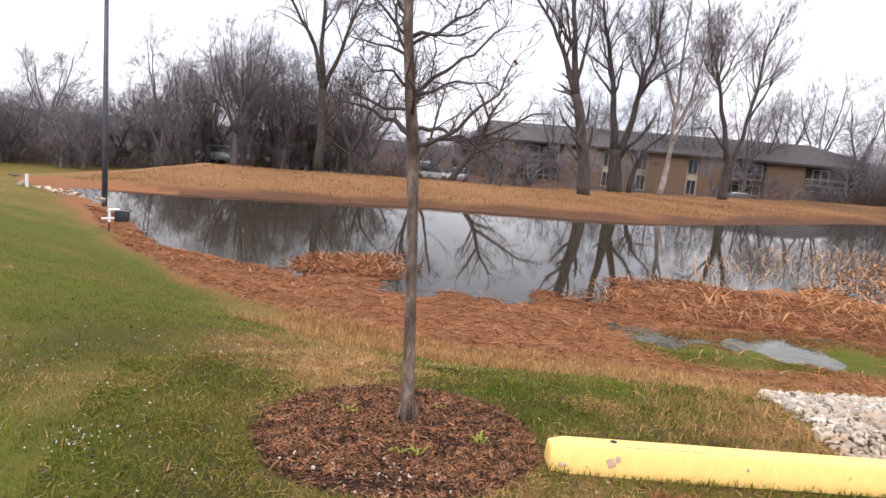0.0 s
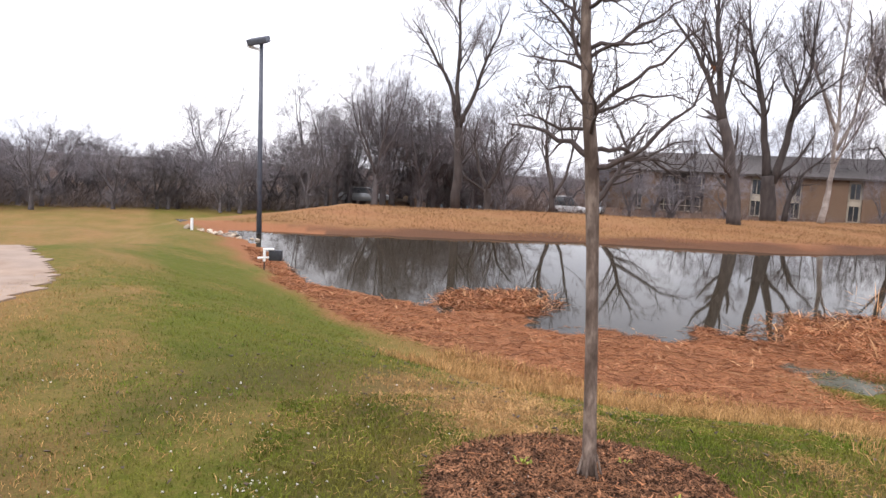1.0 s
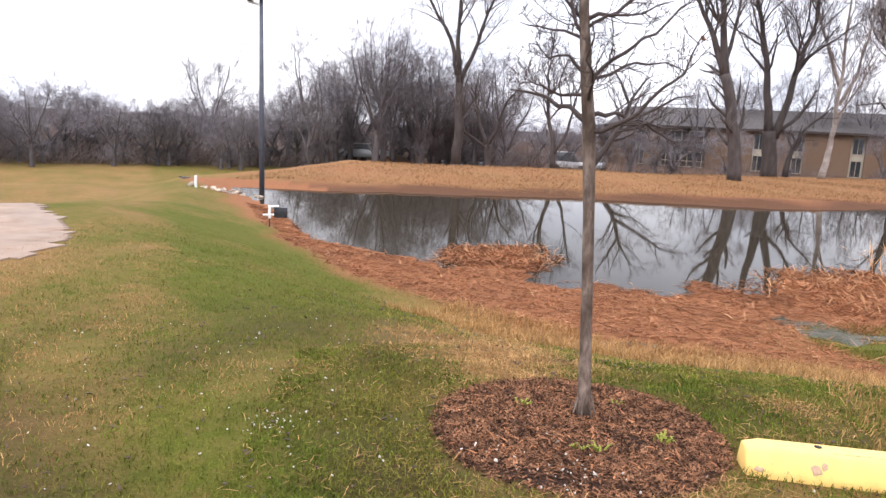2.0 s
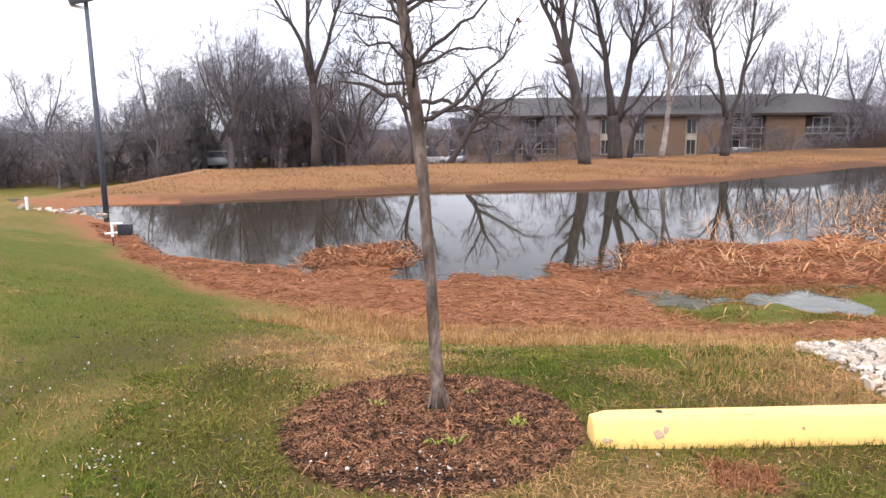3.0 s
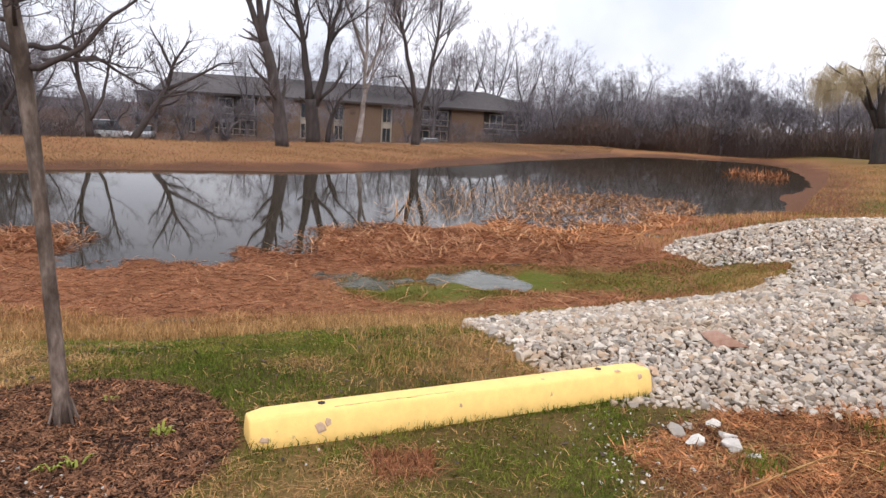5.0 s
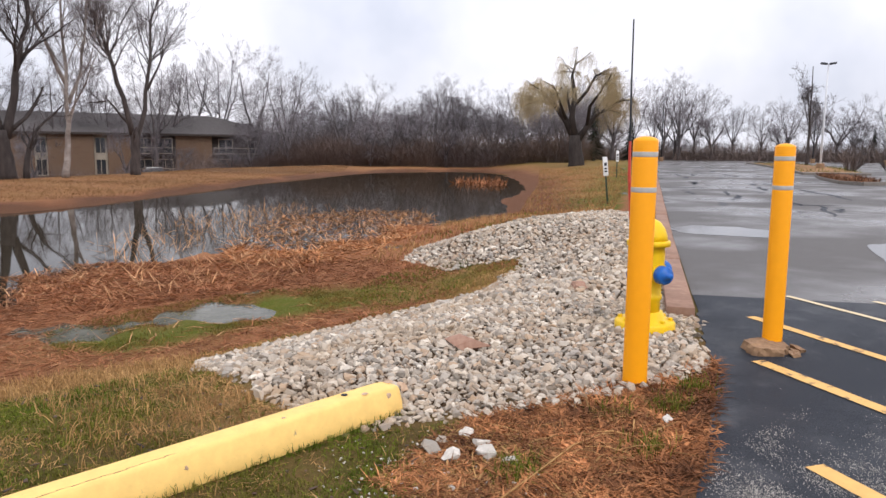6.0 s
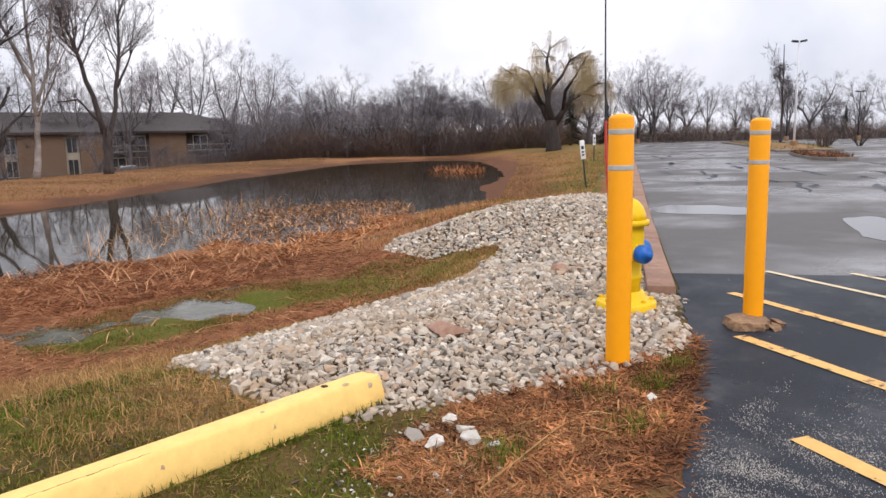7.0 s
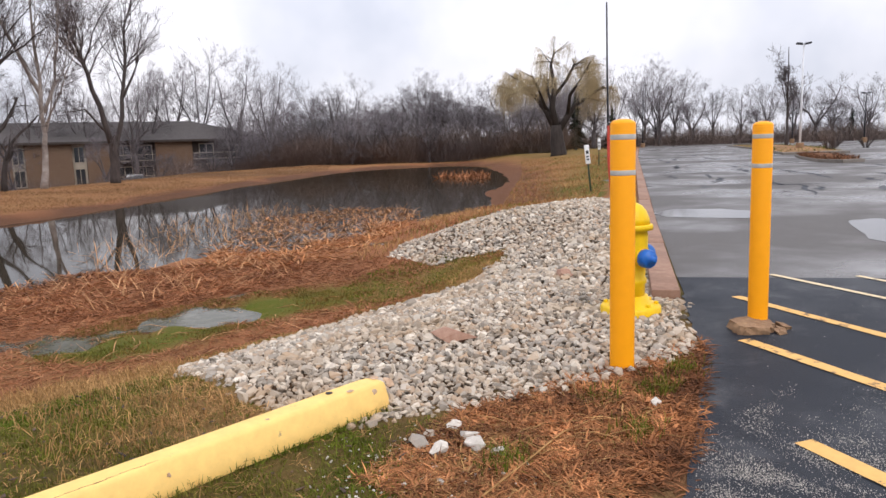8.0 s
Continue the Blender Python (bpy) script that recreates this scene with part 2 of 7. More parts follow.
# far twigs: distance haze is put into the colour as a paler grey
M_FARTWIG = grained("hazed_grey_brown_twigs", (0.135, 0.120, 0.126), (0.225, 0.203, 0.212), 2, rough=0.9, bump=0, item=0.25)
# paler than M_FARBARK, with the haze of the far woods painted in
M_WOODBARK = grained("hazed_woods_bark", (0.078, 0.067, 0.068), (0.145, 0.126, 0.125), 4, rough=0.9, bump=0.3, bscale=14, bdist=0.03, item=0.25, stretch=(1, 1, 0.3))
M_BANKTWIG = grained("dark_twigs", (0.10, 0.085, 0.086), (0.19, 0.165, 0.165), 2, rough=0.9, bump=0, item=0.2)
M_BANKGRASS = grained("orange_bank_grass", (0.20, 0.105, 0.048), (0.38, 0.215, 0.10), 0.3, (0.16, 0.095, 0.05), 0.12, 0.6, rough=0.8, bump=0, island=0.15, spec=0.1)
M_PALEBARK = grained("pale_sycamore_bark", (0.20, 0.16, 0.14), (0.46, 0.41, 0.37), 3, (0.12, 0.09, 0.07), 1.2, rough=0.85, bump=0.3, bscale=12, bdist=0.02)
M_WILLOWBARK = grained("dark_wet_bark", (0.022, 0.017, 0.015), (0.055, 0.043, 0.037), 5, rough=0.9, bump=0.6, bscale=14, bdist=0.03, stretch=(1, 1, 0.3))
M_WILLOWTWIG = grained("yellow_willow_twigs", (0.46, 0.37, 0.21), (0.62, 0.51, 0.32), 1, rough=0.8, bump=0)
M_BRUSH = grained("brown_brush", (0.13, 0.100, 0.090), (0.24, 0.175, 0.142), 0.5, (0.155, 0.132, 0.128), 0.15, 0.8, rough=0.9, bump=0, island=0.3)
M_THICKET = grained("dark_thicket", (0.13, 0.098, 0.086), (0.25, 0.18, 0.145), 0.4, (0.155, 0.13, 0.126), 0.12, 0.8, rough=0.9, bump=0, island=0.3)
M_GRASS = grained("green_grass_blade", (0.048, 0.074, 0.006), (0.145, 0.178, 0.020), 3, (0.26, 0.17, 0.048), 1.3, 0.4, rough=0.75, bump=0, island=0.55, spec=0.1)
M_STRAW = grained("dry_grass_blade", (0.23, 0.122, 0.045), (0.54, 0.325, 0.135), 5, rough=0.8, bump=0, island=0.45, spec=0.1)
M_RUSTSTRAW = grained("rusty_dead_leaf", (0.20, 0.075, 0.032), (0.47, 0.21, 0.098), 4, (0.14, 0.058, 0.028), 1.0, 0.5, rough=0.75, bump=0, island=0.5, spec=0.1)
M_REED = grained("pale_broken_reed", (0.36, 0.165, 0.068), (0.62, 0.37, 0.19), 4, rough=0.7, bump=0, island=0.4, spec=0.1)
M_REEDRUST = grained("orange_dead_reed", (0.36, 0.14, 0.05), (0.60, 0.29, 0.12), 4, (0.24, 0.09, 0.038), 1.0, 0.5, rough=0.75, bump=0, island=0.45, spec=0.1)
M_CHIP = grained("bare_pinkish_concrete", (0.42, 0.27, 0.17), (0.62, 0.45, 0.31), 40, rough=0.9, bump=0.4, bscale=120)
M_NEEDLE = grained("orange_brown_needles", (0.16, 0.058, 0.022), (0.56, 0.25, 0.105), 6, (0.085, 0.035, 0.018), 2.5, 0.8, rough=0.75, bump=0, island=0.65, spec=0.1)
M_DARKLEAF = grained("wet_dark_leaf", (0.035, 0.022, 0.015), (0.10, 0.055, 0.03), 9, rough=0.6, bump=0, island=0.4)
M_MULCH = grained("bark_mulch", (0.036, 0.018, 0.011), (0.28, 0.135, 0.07), 12, rough=0.85, bump=0.3, island=0.9, spec=0.1)
M_BRICK = brick_material()
M_ROOF = grained("grey_shingles", (0.070, 0.062, 0.060), (0.115, 0.104, 0.10), 3, rough=0.9, bump=0.3, bscale=9, bdist=0.02)
M_TRIM = grained("off_white_trim", (0.36, 0.31, 0.24), (0.48, 0.42, 0.34), 2, rough=0.7, bump=0)
M_DARKTRIM = grained("dark_brown_siding", (0.040, 0.030, 0.026), (0.065, 0.05, 0.042), 2, rough=0.8, bump=0)
M_METAL = grained("dark_bronze_metal", (0.030, 0.032, 0.038), (0.055, 0.058, 0.066), 10, rough=0.5, metal=0.4, bump=0)
# dark lamp metal with haze painted in: lighter and bluer than M_METAL
M_HAZEPOLE = grained("hazed_grey_metal", (0.060, 0.066, 0.085), (0.10, 0.108, 0.13), 8, rough=0.5, bump=0)
M_GALV = grained("pale_painted_steel", (0.68, 0.69, 0.71), (0.78, 0.79, 0.81), 6, rough=0.5, bump=0)
M_WHITE = grained("white_plastic", (0.70, 0.70, 0.69), (0.80, 0.80, 0.79), 8, rough=0.45, bump=0)
M_GREENPOST = grained("dark_green_steel", (0.018, 0.035, 0.022), (0.03, 0.055, 0.035), 12, rough=0.5, bump=0)
M_BLACK = grained("black_rubber", (0.012, 0.012, 0.012), (0.03, 0.03, 0.03), 20, rough=0.7, bump=0)
M_SPROUT = grained("pale_green_leaf", (0.16, 0.20, 0.03), (0.38, 0.36, 0.08), 9, rough=0.6, bump=0, island=0.3, spec=0.1)
M_MOSS = grained("wet_moss", (0.055, 0.060, 0.008), (0.18, 0.165, 0.03), 3, (0.22, 0.12, 0.04), 1.2, 0.8, rough=0.7, bump=0, island=0.45, spec=0.1)
M_SPRUCE = grained("dark_conifer_needles", (0.012, 0.022, 0.014), (0.03, 0.045, 0.028), 2, rough=0.9, bump=0, island=0.4)
M_PATH = grained("pale_gravel_path", (0.22, 0.145, 0.095), (0.37, 0.27, 0.20), 3, (0.30, 0.24, 0.2), 0.8, rough=0.9, bump=0.5, bscale=40)
M_GLASS, _g_nt, _g_p = base_mat("dark_window_glass", 0.06, 0, 0.6)
_g_p.inputs["Base Color"].default_value = (0.03, 0.035, 0.04, 1)


def car_paint(name, c):
    m, nt, p = base_mat(name, 0.3, 0.3, 0.5)
    nt.links.new(mixed(nt, noisy(nt, 3), c, tuple(v * 0.85 for v in c)), p.inputs["Base Color"])
    p.inputs["Coat Weight"].default_value = 0.5
    return m


# ================= mesh helpers =================
class Acc:
    """Collects vertices and faces of one mesh."""

    def __init__(self):
        self.v, self.f, self.n = [], [], 0

    def add(self, verts, faces):
        o = self.n
        self.v.extend(verts)
        self.f.extend([tuple(i + o for i in f) for f in faces])
        self.n += len(verts)

    def tube(self, pts, radii, sides=6, cap=True):
        pts = [Vector(p) for p in pts]
        ref, verts, k = None, [], len(pts)
        for i, p in enumerate(pts):
            d = (pts[min(i + 1, k - 1)] - pts[max(i - 1, 0)]).normalized()
            if ref is None:
                ref = d.orthogonal().normalized()
            ref = (ref - d * ref.dot(d)).normalized()
            b = d.cross(ref)
            for s in range(sides):
                a = 2 * math.pi * s / sides
                verts.append(tuple(p + (ref * math.cos(a) + b * math.sin(a)) * radii[i]))
        faces = [(i * sides + s, i * sides + (s + 1) % sides, (i + 1) * sides + (s + 1) % sides, (i + 1) * sides + s)
                 for i in range(k - 1) for s in range(sides)]
        if cap:
            faces.append(tuple(range(sides))[::-1])
            faces.append(tuple((k - 1) * sides + s for s in range(sides)))
        self.add(verts, faces)

    def blade(self, p, q, w):
        """A tapered sliver from p to q."""
        p, q = Vector(p), Vector(q)
        d = q - p
        s = d.cross(Vector((0.31, 0.22, 0.92))).normalized() * w
        self.add([tuple(p - s), tuple(p + s), tuple(q)], [(0, 1, 2)])

    def sliver(self, p, q, w, h):
        """A thin three-sided rod."""
        p, q = Vector(p), Vector(q)
        d = (q - p).normalized()
        s = d.cross(Vector((0, 0, 1)))
        s = (s.normalized() if s.length > 1e-4 else Vector((1, 0, 0))) * w
        u = s.cross(d).normalized() * h
        self.add([tuple(p - s), tuple(p + s), tuple(p + u), tuple(q - s * 0.5), tuple(q + s * 0.5), tuple(q + u * 0.5)],
                 [(0, 1, 4, 3), (1, 2, 5, 4), (2, 0, 3, 5), (2, 1, 0), (3, 4, 5)])

    def box(self, cx, cy, cz, sx, sy, sz, m=None):
        vs = [Vector((cx + sx * a / 2, cy + sy * b / 2, cz + sz * c / 2)) for a in (-1, 1) for b in (-1, 1) for c in (-1, 1)]
        if m is not None:
            vs = [m @ q for q in vs]
        self.add([tuple(q) for q in vs], [(0, 1, 3, 2), (4, 6, 7, 5), (0, 4, 5, 1), (2, 3, 7, 6), (0, 2, 6, 4), (1, 5, 7, 3)])

    def lathe(self, rings, sides=24, m=None):
        """rings: (radius, height) from the bottom to the top."""
        vs = []
        for r, z in rings:
            for s in range(sides):
                a = 2 * math.pi * s / sides
                q = Vector((r * math.cos(a), r * math.sin(a), z))
                vs.append(tuple(m @ q if m is not None else q))
        k = len(rings)
        fs = [(i * sides + s, i * sides + (s + 1) % sides, (i + 1) * sides + (s + 1) % sides, (i + 1) * sides + s)
              for i in range(k - 1) for s in range(sides)]
        fs += [tuple(range(sides))[::-1], tuple((k - 1) * sides + s for s in range(sides))]
        self.add(vs, fs)

    def mesh(self, name, material, smooth=False):
        me = bpy.data.meshes.new(name)
        me.from_pydata(self.v, [], self.f)
        me.materials.append(material)
        if smooth:
            me.polygons.foreach_set("use_smooth", [True] * len(me.polygons))
        me.update()
        return me


def thing(name, acc, material, label, category, group="", kind="", at=None, smooth=False):
    ob = tagged(new(name, acc.mesh(name, material, smooth)), label, category, group, kind)
    if at is not None:
        ob.matrix_basis = at
    return ob


def holder(name, label, category, group="", at=None):
    ob = tagged(new(name), label, category, group)
    ob.empty_display_size = 0.1
    if at is not None:
        ob.matrix_basis = at
    return ob


def part(name, acc, material, parent, label="", smooth=False):
    ob = new(name, acc.mesh(name, material, smooth) if isinstance(acc, Acc) else acc)
    ob.parent = parent
    if label:
        ob["label"] = label
    return ob


def softened(acc, material, name, width, segments=2, smooth=True):
    """The mesh of acc with its edges rounded."""
    bm = bmesh.new()
    me = acc.mesh(name, material)
    bm.from_mesh(me)
    bmesh.ops.remove_doubles(bm, verts=bm.verts, dist=1e-5)
    bmesh.ops.bevel(bm, geom=[e for e in bm.edges if len(e.link_faces) == 2 and e.calc_face_angle(0) > 0.35], offset=width,
                    segments=segments, affect="EDGES", profile=0.5, clamp_overlap=True)
    bm.to_mesh(me)
    bm.free()
    if smooth:
        me.polygons.foreach_set("use_smooth", [True] * len(me.polygons))
        me.set_sharp_from_angle(angle=radians(40))
    return me


# ================= the lie of the land =================
POND = np.array([(-11.2, 21.3), (-7.6, 16.6), (-6.1, 14.4), (-5.0, 12.3), (-3.8, 11.6), (-2.3, 11.2), (-2.3, 12.8), (-0.7, 13.7),
                 (-0.4, 10.5), (0.8, 10.5), (1.6, 11.8), (2.4, 11.3), (3.3, 13.0), (4.8, 13.7), (6.0, 12.6), (8.0, 14.3), (12.4, 19.0),
                 (16.0, 20.0), (17.6, 17.4), (15.6, 15.1), (17.4, 14.2), (34.5, 26.5), (52, 42), (56, 49), (50, 52.5), (40, 49),
                 (27, 40.5), (18, 33.5), (12.5, 29), (8.8, 26.3), (4.5, 25.5), (0, 24.8), (-4.2, 23.2), (-8.5, 21.6)])
SHELF = np.array([(-14.5, 24.0), (-9.5, 17.5), (-5.3, 11.2), (-3.7, 9.3), (-2.7, 8.3), (-1.6, 7.3), (-0.6, 6.65), (0.5, 6.4), (1.7, 6.45),
                  (3.0, 6.4), (4.5, 6.4), (6.2, 6.6), (7.7, 7.6), (8.3, 8.7), (9.1, 10.0), (10.8, 10.8), (15.5, 13.6), (17.8, 13.4),
                  (35.5, 25.5), (54, 41.5), (58, 50), (50, 54), (39.5, 50.2), (26.5, 41.7), (17.3, 34.8), (12, 30.2), (8.5, 27.4),
                  (4.4, 26.6), (-0.2, 25.9), (-4.6, 24.3), (-10, 23.0)])
ROCKS = np.array([(2.0, 2.35), (2.5, 2.12), (3.0, 1.92), (3.4, 1.72), (3.8, 1.66), (4.25, 1.78), (4.9, 2.12), (5.15, 2.42), (9.6, 4.85), (12.2, 6.4),
                  (14.0, 8.2), (12.0, 9.4), (10.2, 10.1), (8.6, 9.2), (8.3, 7.6), (8.7, 6.6), (7.8, 6.0), (6.2, 5.4), (5.6, 5.3),
                  (4.5, 5.5), (3.7, 5.5), (3.0, 5.3), (2.5, 4.8), (2.22, 4.25), (2.03, 3.55), (1.95, 3.0)])
EDGE_RNG = random.Random(3)
EDGE_NEAR = []
for (ax, ay), (bx, by) in zip([(-6, -3.2), (0.4, 0.1), (1.6, 0.68), (2.4, 1.0), (3.2, 1.27), (4.0, 1.58), (4.7, 1.98), (5.1, 2.2)],
                              [(0.4, 0.1), (1.6, 0.68), (2.4, 1.0), (3.2, 1.27), (4.0, 1.58), (4.7, 1.98), (5.1, 2.2), (5.4, 2.32)]):
    for k in range(6):
        EDGE_NEAR.append((ax + (bx - ax) * k / 6 + EDGE_RNG.uniform(-0.012, 0.012), ay + (by - ay) * k / 6 + EDGE_RNG.uniform(-0.016, 0.016)))
LOT_EDGE = [(-60, -32)] + EDGE_NEAR + [(5.4, 2.32), (9.8, 4.68), (44, 22.6), (160, 82)]
WATER_Z = -0.9


def signed(poly, x, y):
    """Distance to a closed outline, negative inside."""
    best, inside = np.full(x.shape, 1e9), np.zeros(x.shape, bool)
    for (ax, ay), (bx, by) in zip(poly, np.roll(poly, -1, axis=0)):
        ex, ey = bx - ax, by - ay
        t = np.clip(((x - ax) * ex + (y - ay) * ey) / (ex * ex + ey * ey), 0, 1)
        best = np.minimum(best, np.hypot(x - ax - t * ex, y - ay - t * ey))
        inside ^= ((ay > y) != (by > y)) & (x < ex * (y - ay) / (by - ay + 1e-12) + ax)
    return np.where(inside, -best, best)


def ease(v):
    v = np.clip(v, 0, 1)
    return v * v * (3 - 2 * v)


def waves(x, y, k, seed):
    """Cheap smooth unevenness between -1 and 1."""
    r = np.random.RandomState(seed)
    out = np.zeros(np.shape(x))
    for i in range(6):
        a, f, ph = r.uniform(0, 6.28), k * r.uniform(0.6, 1.9), r.uniform(0, 6.28)
        out = out + np.sin((x * np.cos(a) + y * np.sin(a)) * f + ph)
    return out / 4.0


def lot_side(x, y):
    """Distance from the edge of the car park, negative on the asphalt."""
    best, sign = np.full(np.shape(x), 1e9), np.ones(np.shape(x))
    for (ax, ay), (bx, by) in zip(LOT_EDGE, LOT_EDGE[1:]):
        ex, ey = bx - ax, by - ay
        t = np.clip(((x - ax) * ex + (y - ay) * ey) / (ex * ex + ey * ey), 0, 1)
        d = np.hypot(x - ax - t * ex, y - ay - t * ey)
        s = np.sign(ex * (y - ay) - ey * (x - ax))
        sign = np.where(d < best - 1e-9, s, sign)
        best = np.minimum(best, d)
    return best * sign


PUDDLES = [(4.45, 7.9, 0.62, 0.62), (2.85, 8.2, 0.55, 0.75), (5.5, 8.9, 0.42, 0.22), (0.35, 6.85, 0.5, 0.13), (10.0, 10.9, 0.35, 0.2), (-0.1, 10.2, 0.8, 0.3), (3.65, 8.35, 0.5, 0.26)]


def land(x, y):
    x, y = np.asarray(x, float), np.asarray(y, float)
    dp, ds = signed(POND, x, y), signed(SHELF, x, y)
    far = ease((y - np.where(x > 0, 17 + 0.56 * x, 17 - 0.38 * x)) / 4.0) * ease((x + 21) / 13)
    right = ease((x - 11) / 6.0)
    # wet shelf between the water and the foot of the slope
    rel = np.clip(dp / (dp - ds + 1e-6), 0, 1)
    shelf = -0.925 + 0.215 * rel + 0.03 * waves(x, y, 2.2, 3) * (1 - rel * 0.5) + 0.022 * waves(x, y, 7.0, 4)
    for px, py, rx, ry in PUDDLES:
        shelf = shelf - 0.13 * np.exp(-(((x - px) / rx) ** 2 + ((y - py) / ry) ** 2) * (1.3 + 0.5 * waves(x, y, 4.0, 6))) * rel
    shelf = shelf - (0.10 + 0.05 * waves(x, y, 1.9, 9)) * ease((x - 7.5) / 1.5) * ease((18.5 - x) / 1.5) * ease((y - 11.0) / 1.5) * (1 - far)
    bed = -0.925 - 0.5 * ease(-dp / 4)
    near_top = 0.0
    width = 3.0 + 3.5 * right + 7.0 * far
    top = near_top * (1 - far) - 0.36 * far
    out = -0.71 + (top + 0.71) * ease(ds / width * 0.82 + 0.09 * np.minimum(ds, 1))
    z = np.where(dp < 0, bed, np.where(ds < 0, shelf, np.maximum(out, -0.71)))
    # lower ground behind the bank and beyond the lawn
    r = np.hypot(x, y)
    drop = far * ease((ds - 8.0) / 14) * (1 - ease((x - 45) / 40))
    left = (1 - far) * ease((r - 25) / 12) * ease((-x - 4 - 0.1 * y) / 6)
    z = z - 2.3 * np.maximum(drop, left)
    # the lawn falls away beyond its crest
    z = z - 1.0 * (1 - far) * (1 - left) * ease((r - 11) / 9) * ease((-x - 0.55 * y - 0.5) / 3)
    lot = lot_side(x, y)
    z = np.where((ds > 0.3) & (dp > 0), z + 0.018 * waves(x, y, 1.7, 5) * ease(lot / 0.8), z)
    z = z + 0.05 * waves(x, y, 0.5, 8) * ease((r - 6) / 10) * (lot > 1)
    return np.where(lot < -0.2, -0.05, np.where(lot < 0.05, -0.002, np.where(lot < 0.4, np.minimum(z, 0.004) * ease(lot / 0.4), z)))


def land_z(x, y):
    return float(land(np.array([x]), np.array([y]))[0])


def cover(x, y, z):
    """How rusty-wet, how green and how bare the ground is; bare also carries painted shade between blades and needles.
    """
    ds, dp, lot = signed(SHELF, x, y), signed(POND, x, y), lot_side(x, y)
    far = ease((y - np.where(x > 0, 17 + 0.56 * x, 17 - 0.38 * x)) / 4.0) * ease((x + 21) / 13)
    w1, w2 = waves(x, y, 1.3, 11), waves(x, y, 4.0, 12)
    wet = ease((0.35 + 0.8 * ease((x - 2.2) / 1.0) - ds + 0.30 * w1 + 0.12 * w2) / 0.7)
    moss = np.exp(-(((x - 3.5) / 1.1) ** 2 + ((y - 7.5) / 0.8) ** 2)) + 0.9 * np.exp(-(((x - 5.4) / 1.3) ** 2 + ((y - 7.7) / 0.7) ** 2)) + 0.8 * np.exp(-(((x - 7.6) / 1.3) ** 2 + ((y - 6.9) / 0.6) ** 2))
    moss = np.clip(moss * 1.5 * (0.9 + 0.55 * w2), 0, 1)
    wet = wet * (1 - 0.97 * moss)
    w3 = waves(x, y, 2.4, 13)
    green = 0.71 + 0.28 * w1 + 0.16 * w2 + 0.2 * w3
    green = green - 0.6 * np.exp(-(np.maximum(ds, 0) / 0.9) ** 2) * ease((x + 3) / 3) * (ds > 0)
    green = green - 0.08 * ease((x - 0.6) / 1.5) - 0.35 * ease((x - 2.0) / 0.6) * ease((2.2 - y) / 0.5)
    green = green - 0.28 * np.exp(-(np.maximum(signed(ROCKS, x, y), 0) / 0.45) ** 2) * (y > 2.5)
    green = green + 0.35 * ease((-x - 0.6) / 1.5) + 0.75 * moss
    green = green - 0.6 * ease((-x - 0.62 * y - 0.1) / 1.0) * np.clip(0.8 + 0.9 * w3, 0, 1.3)
    green = green - (0.34 + 0.2 * w3) * np.exp(-((x + 1.2 + (y - 4.5) * 0.35) / 0.8) ** 2) * ease((y - 2.8) / 1.0)
    green = green + 0.3 * np.exp(-((x - 1.2) / 1.0) ** 2 - ((y - 3.6) / 0.9) ** 2)
    green = green * (1 - far) * (1 - 0.4 * ease((y - 10.5) / 4) * ease(1 - (x - 9) / 4))
    green = np.where((x > 10) & (far < 0.5), 0.35 + 0.55 * ease((4.0 - lot) / 3.0) + 0.25 * w1, green)
    wet = np.where((x > 10) & (far < 0.5), np.maximum(wet, ease((5.5 - ds) / 4) * 0.55 * ease((lot - 3) / 2)), wet)
    strip = ease((1.35 - lot + 0.2 * w2) / 0.3) * ease((x - 11.5) / 0.6)
    needles = ease((0.95 - np.hypot((x - 2.85) / 1.42, (y - 1.55) / 0.66) + 0.18 * w2 + 0.12 * w1) / 0.25)
    wet = np.maximum(np.maximum(wet, strip * 0.9), needles * 0.85)
    wet = np.where(far > 0.5, np.maximum(wet * 0.9, 0.48 + 0.22 * w1), wet)
    turf = (lot > 0) * (ds > 0.3) * (far < 0.5)
    mulch = ease((1.0 - np.hypot((x + 0.35) / 0.68, (y - 2.65) / 0.66) + 0.05 * w2) / 0.08)
    bare = np.maximum(mulch, 0.85 * ease(-signed(ROCKS, x, y) / 0.15))
    bare = np.maximum(bare, 0.7 * ease(-dp / 0.5))
    bare = np.maximum(bare, (far > 0.5) * 0.72 * ease((2.0 - dp + 0.6 * w1) / 1.2))
    bare = np.maximum(bare, 0.45 * ease((lot * -1 + 0.10) / 0.1))
    bare = np.maximum(bare, (x > 17) * (far < 0.5) * 0.62 * ease((3.6 - dp + 0.8 * w1) / 2.4))
    # soil under the needles, which also paints the shade in their gaps
    bare = np.maximum(bare, needles * 0.6)
    # shaded gaps between the nearer grass blades, painted in the soil colour
    bare = np.maximum(bare, turf * np.clip(0.36 + 0.3 * w2 + 0.2 * w3, 0, 0.7) * ease((6.5 - np.hypot(x, y)) / 3.0))
    rr = np.hypot(x, y)
    bare = np.maximum(bare, 0.8 * ease((rr - 50) / 12) * (1 - ease((x - 30) / 20)) + 0.8 * ease((rr - 104) / 10))
    return np.clip(wet, 0, 1), np.clip(green, 0, 1), np.clip(bare, 0, 1)


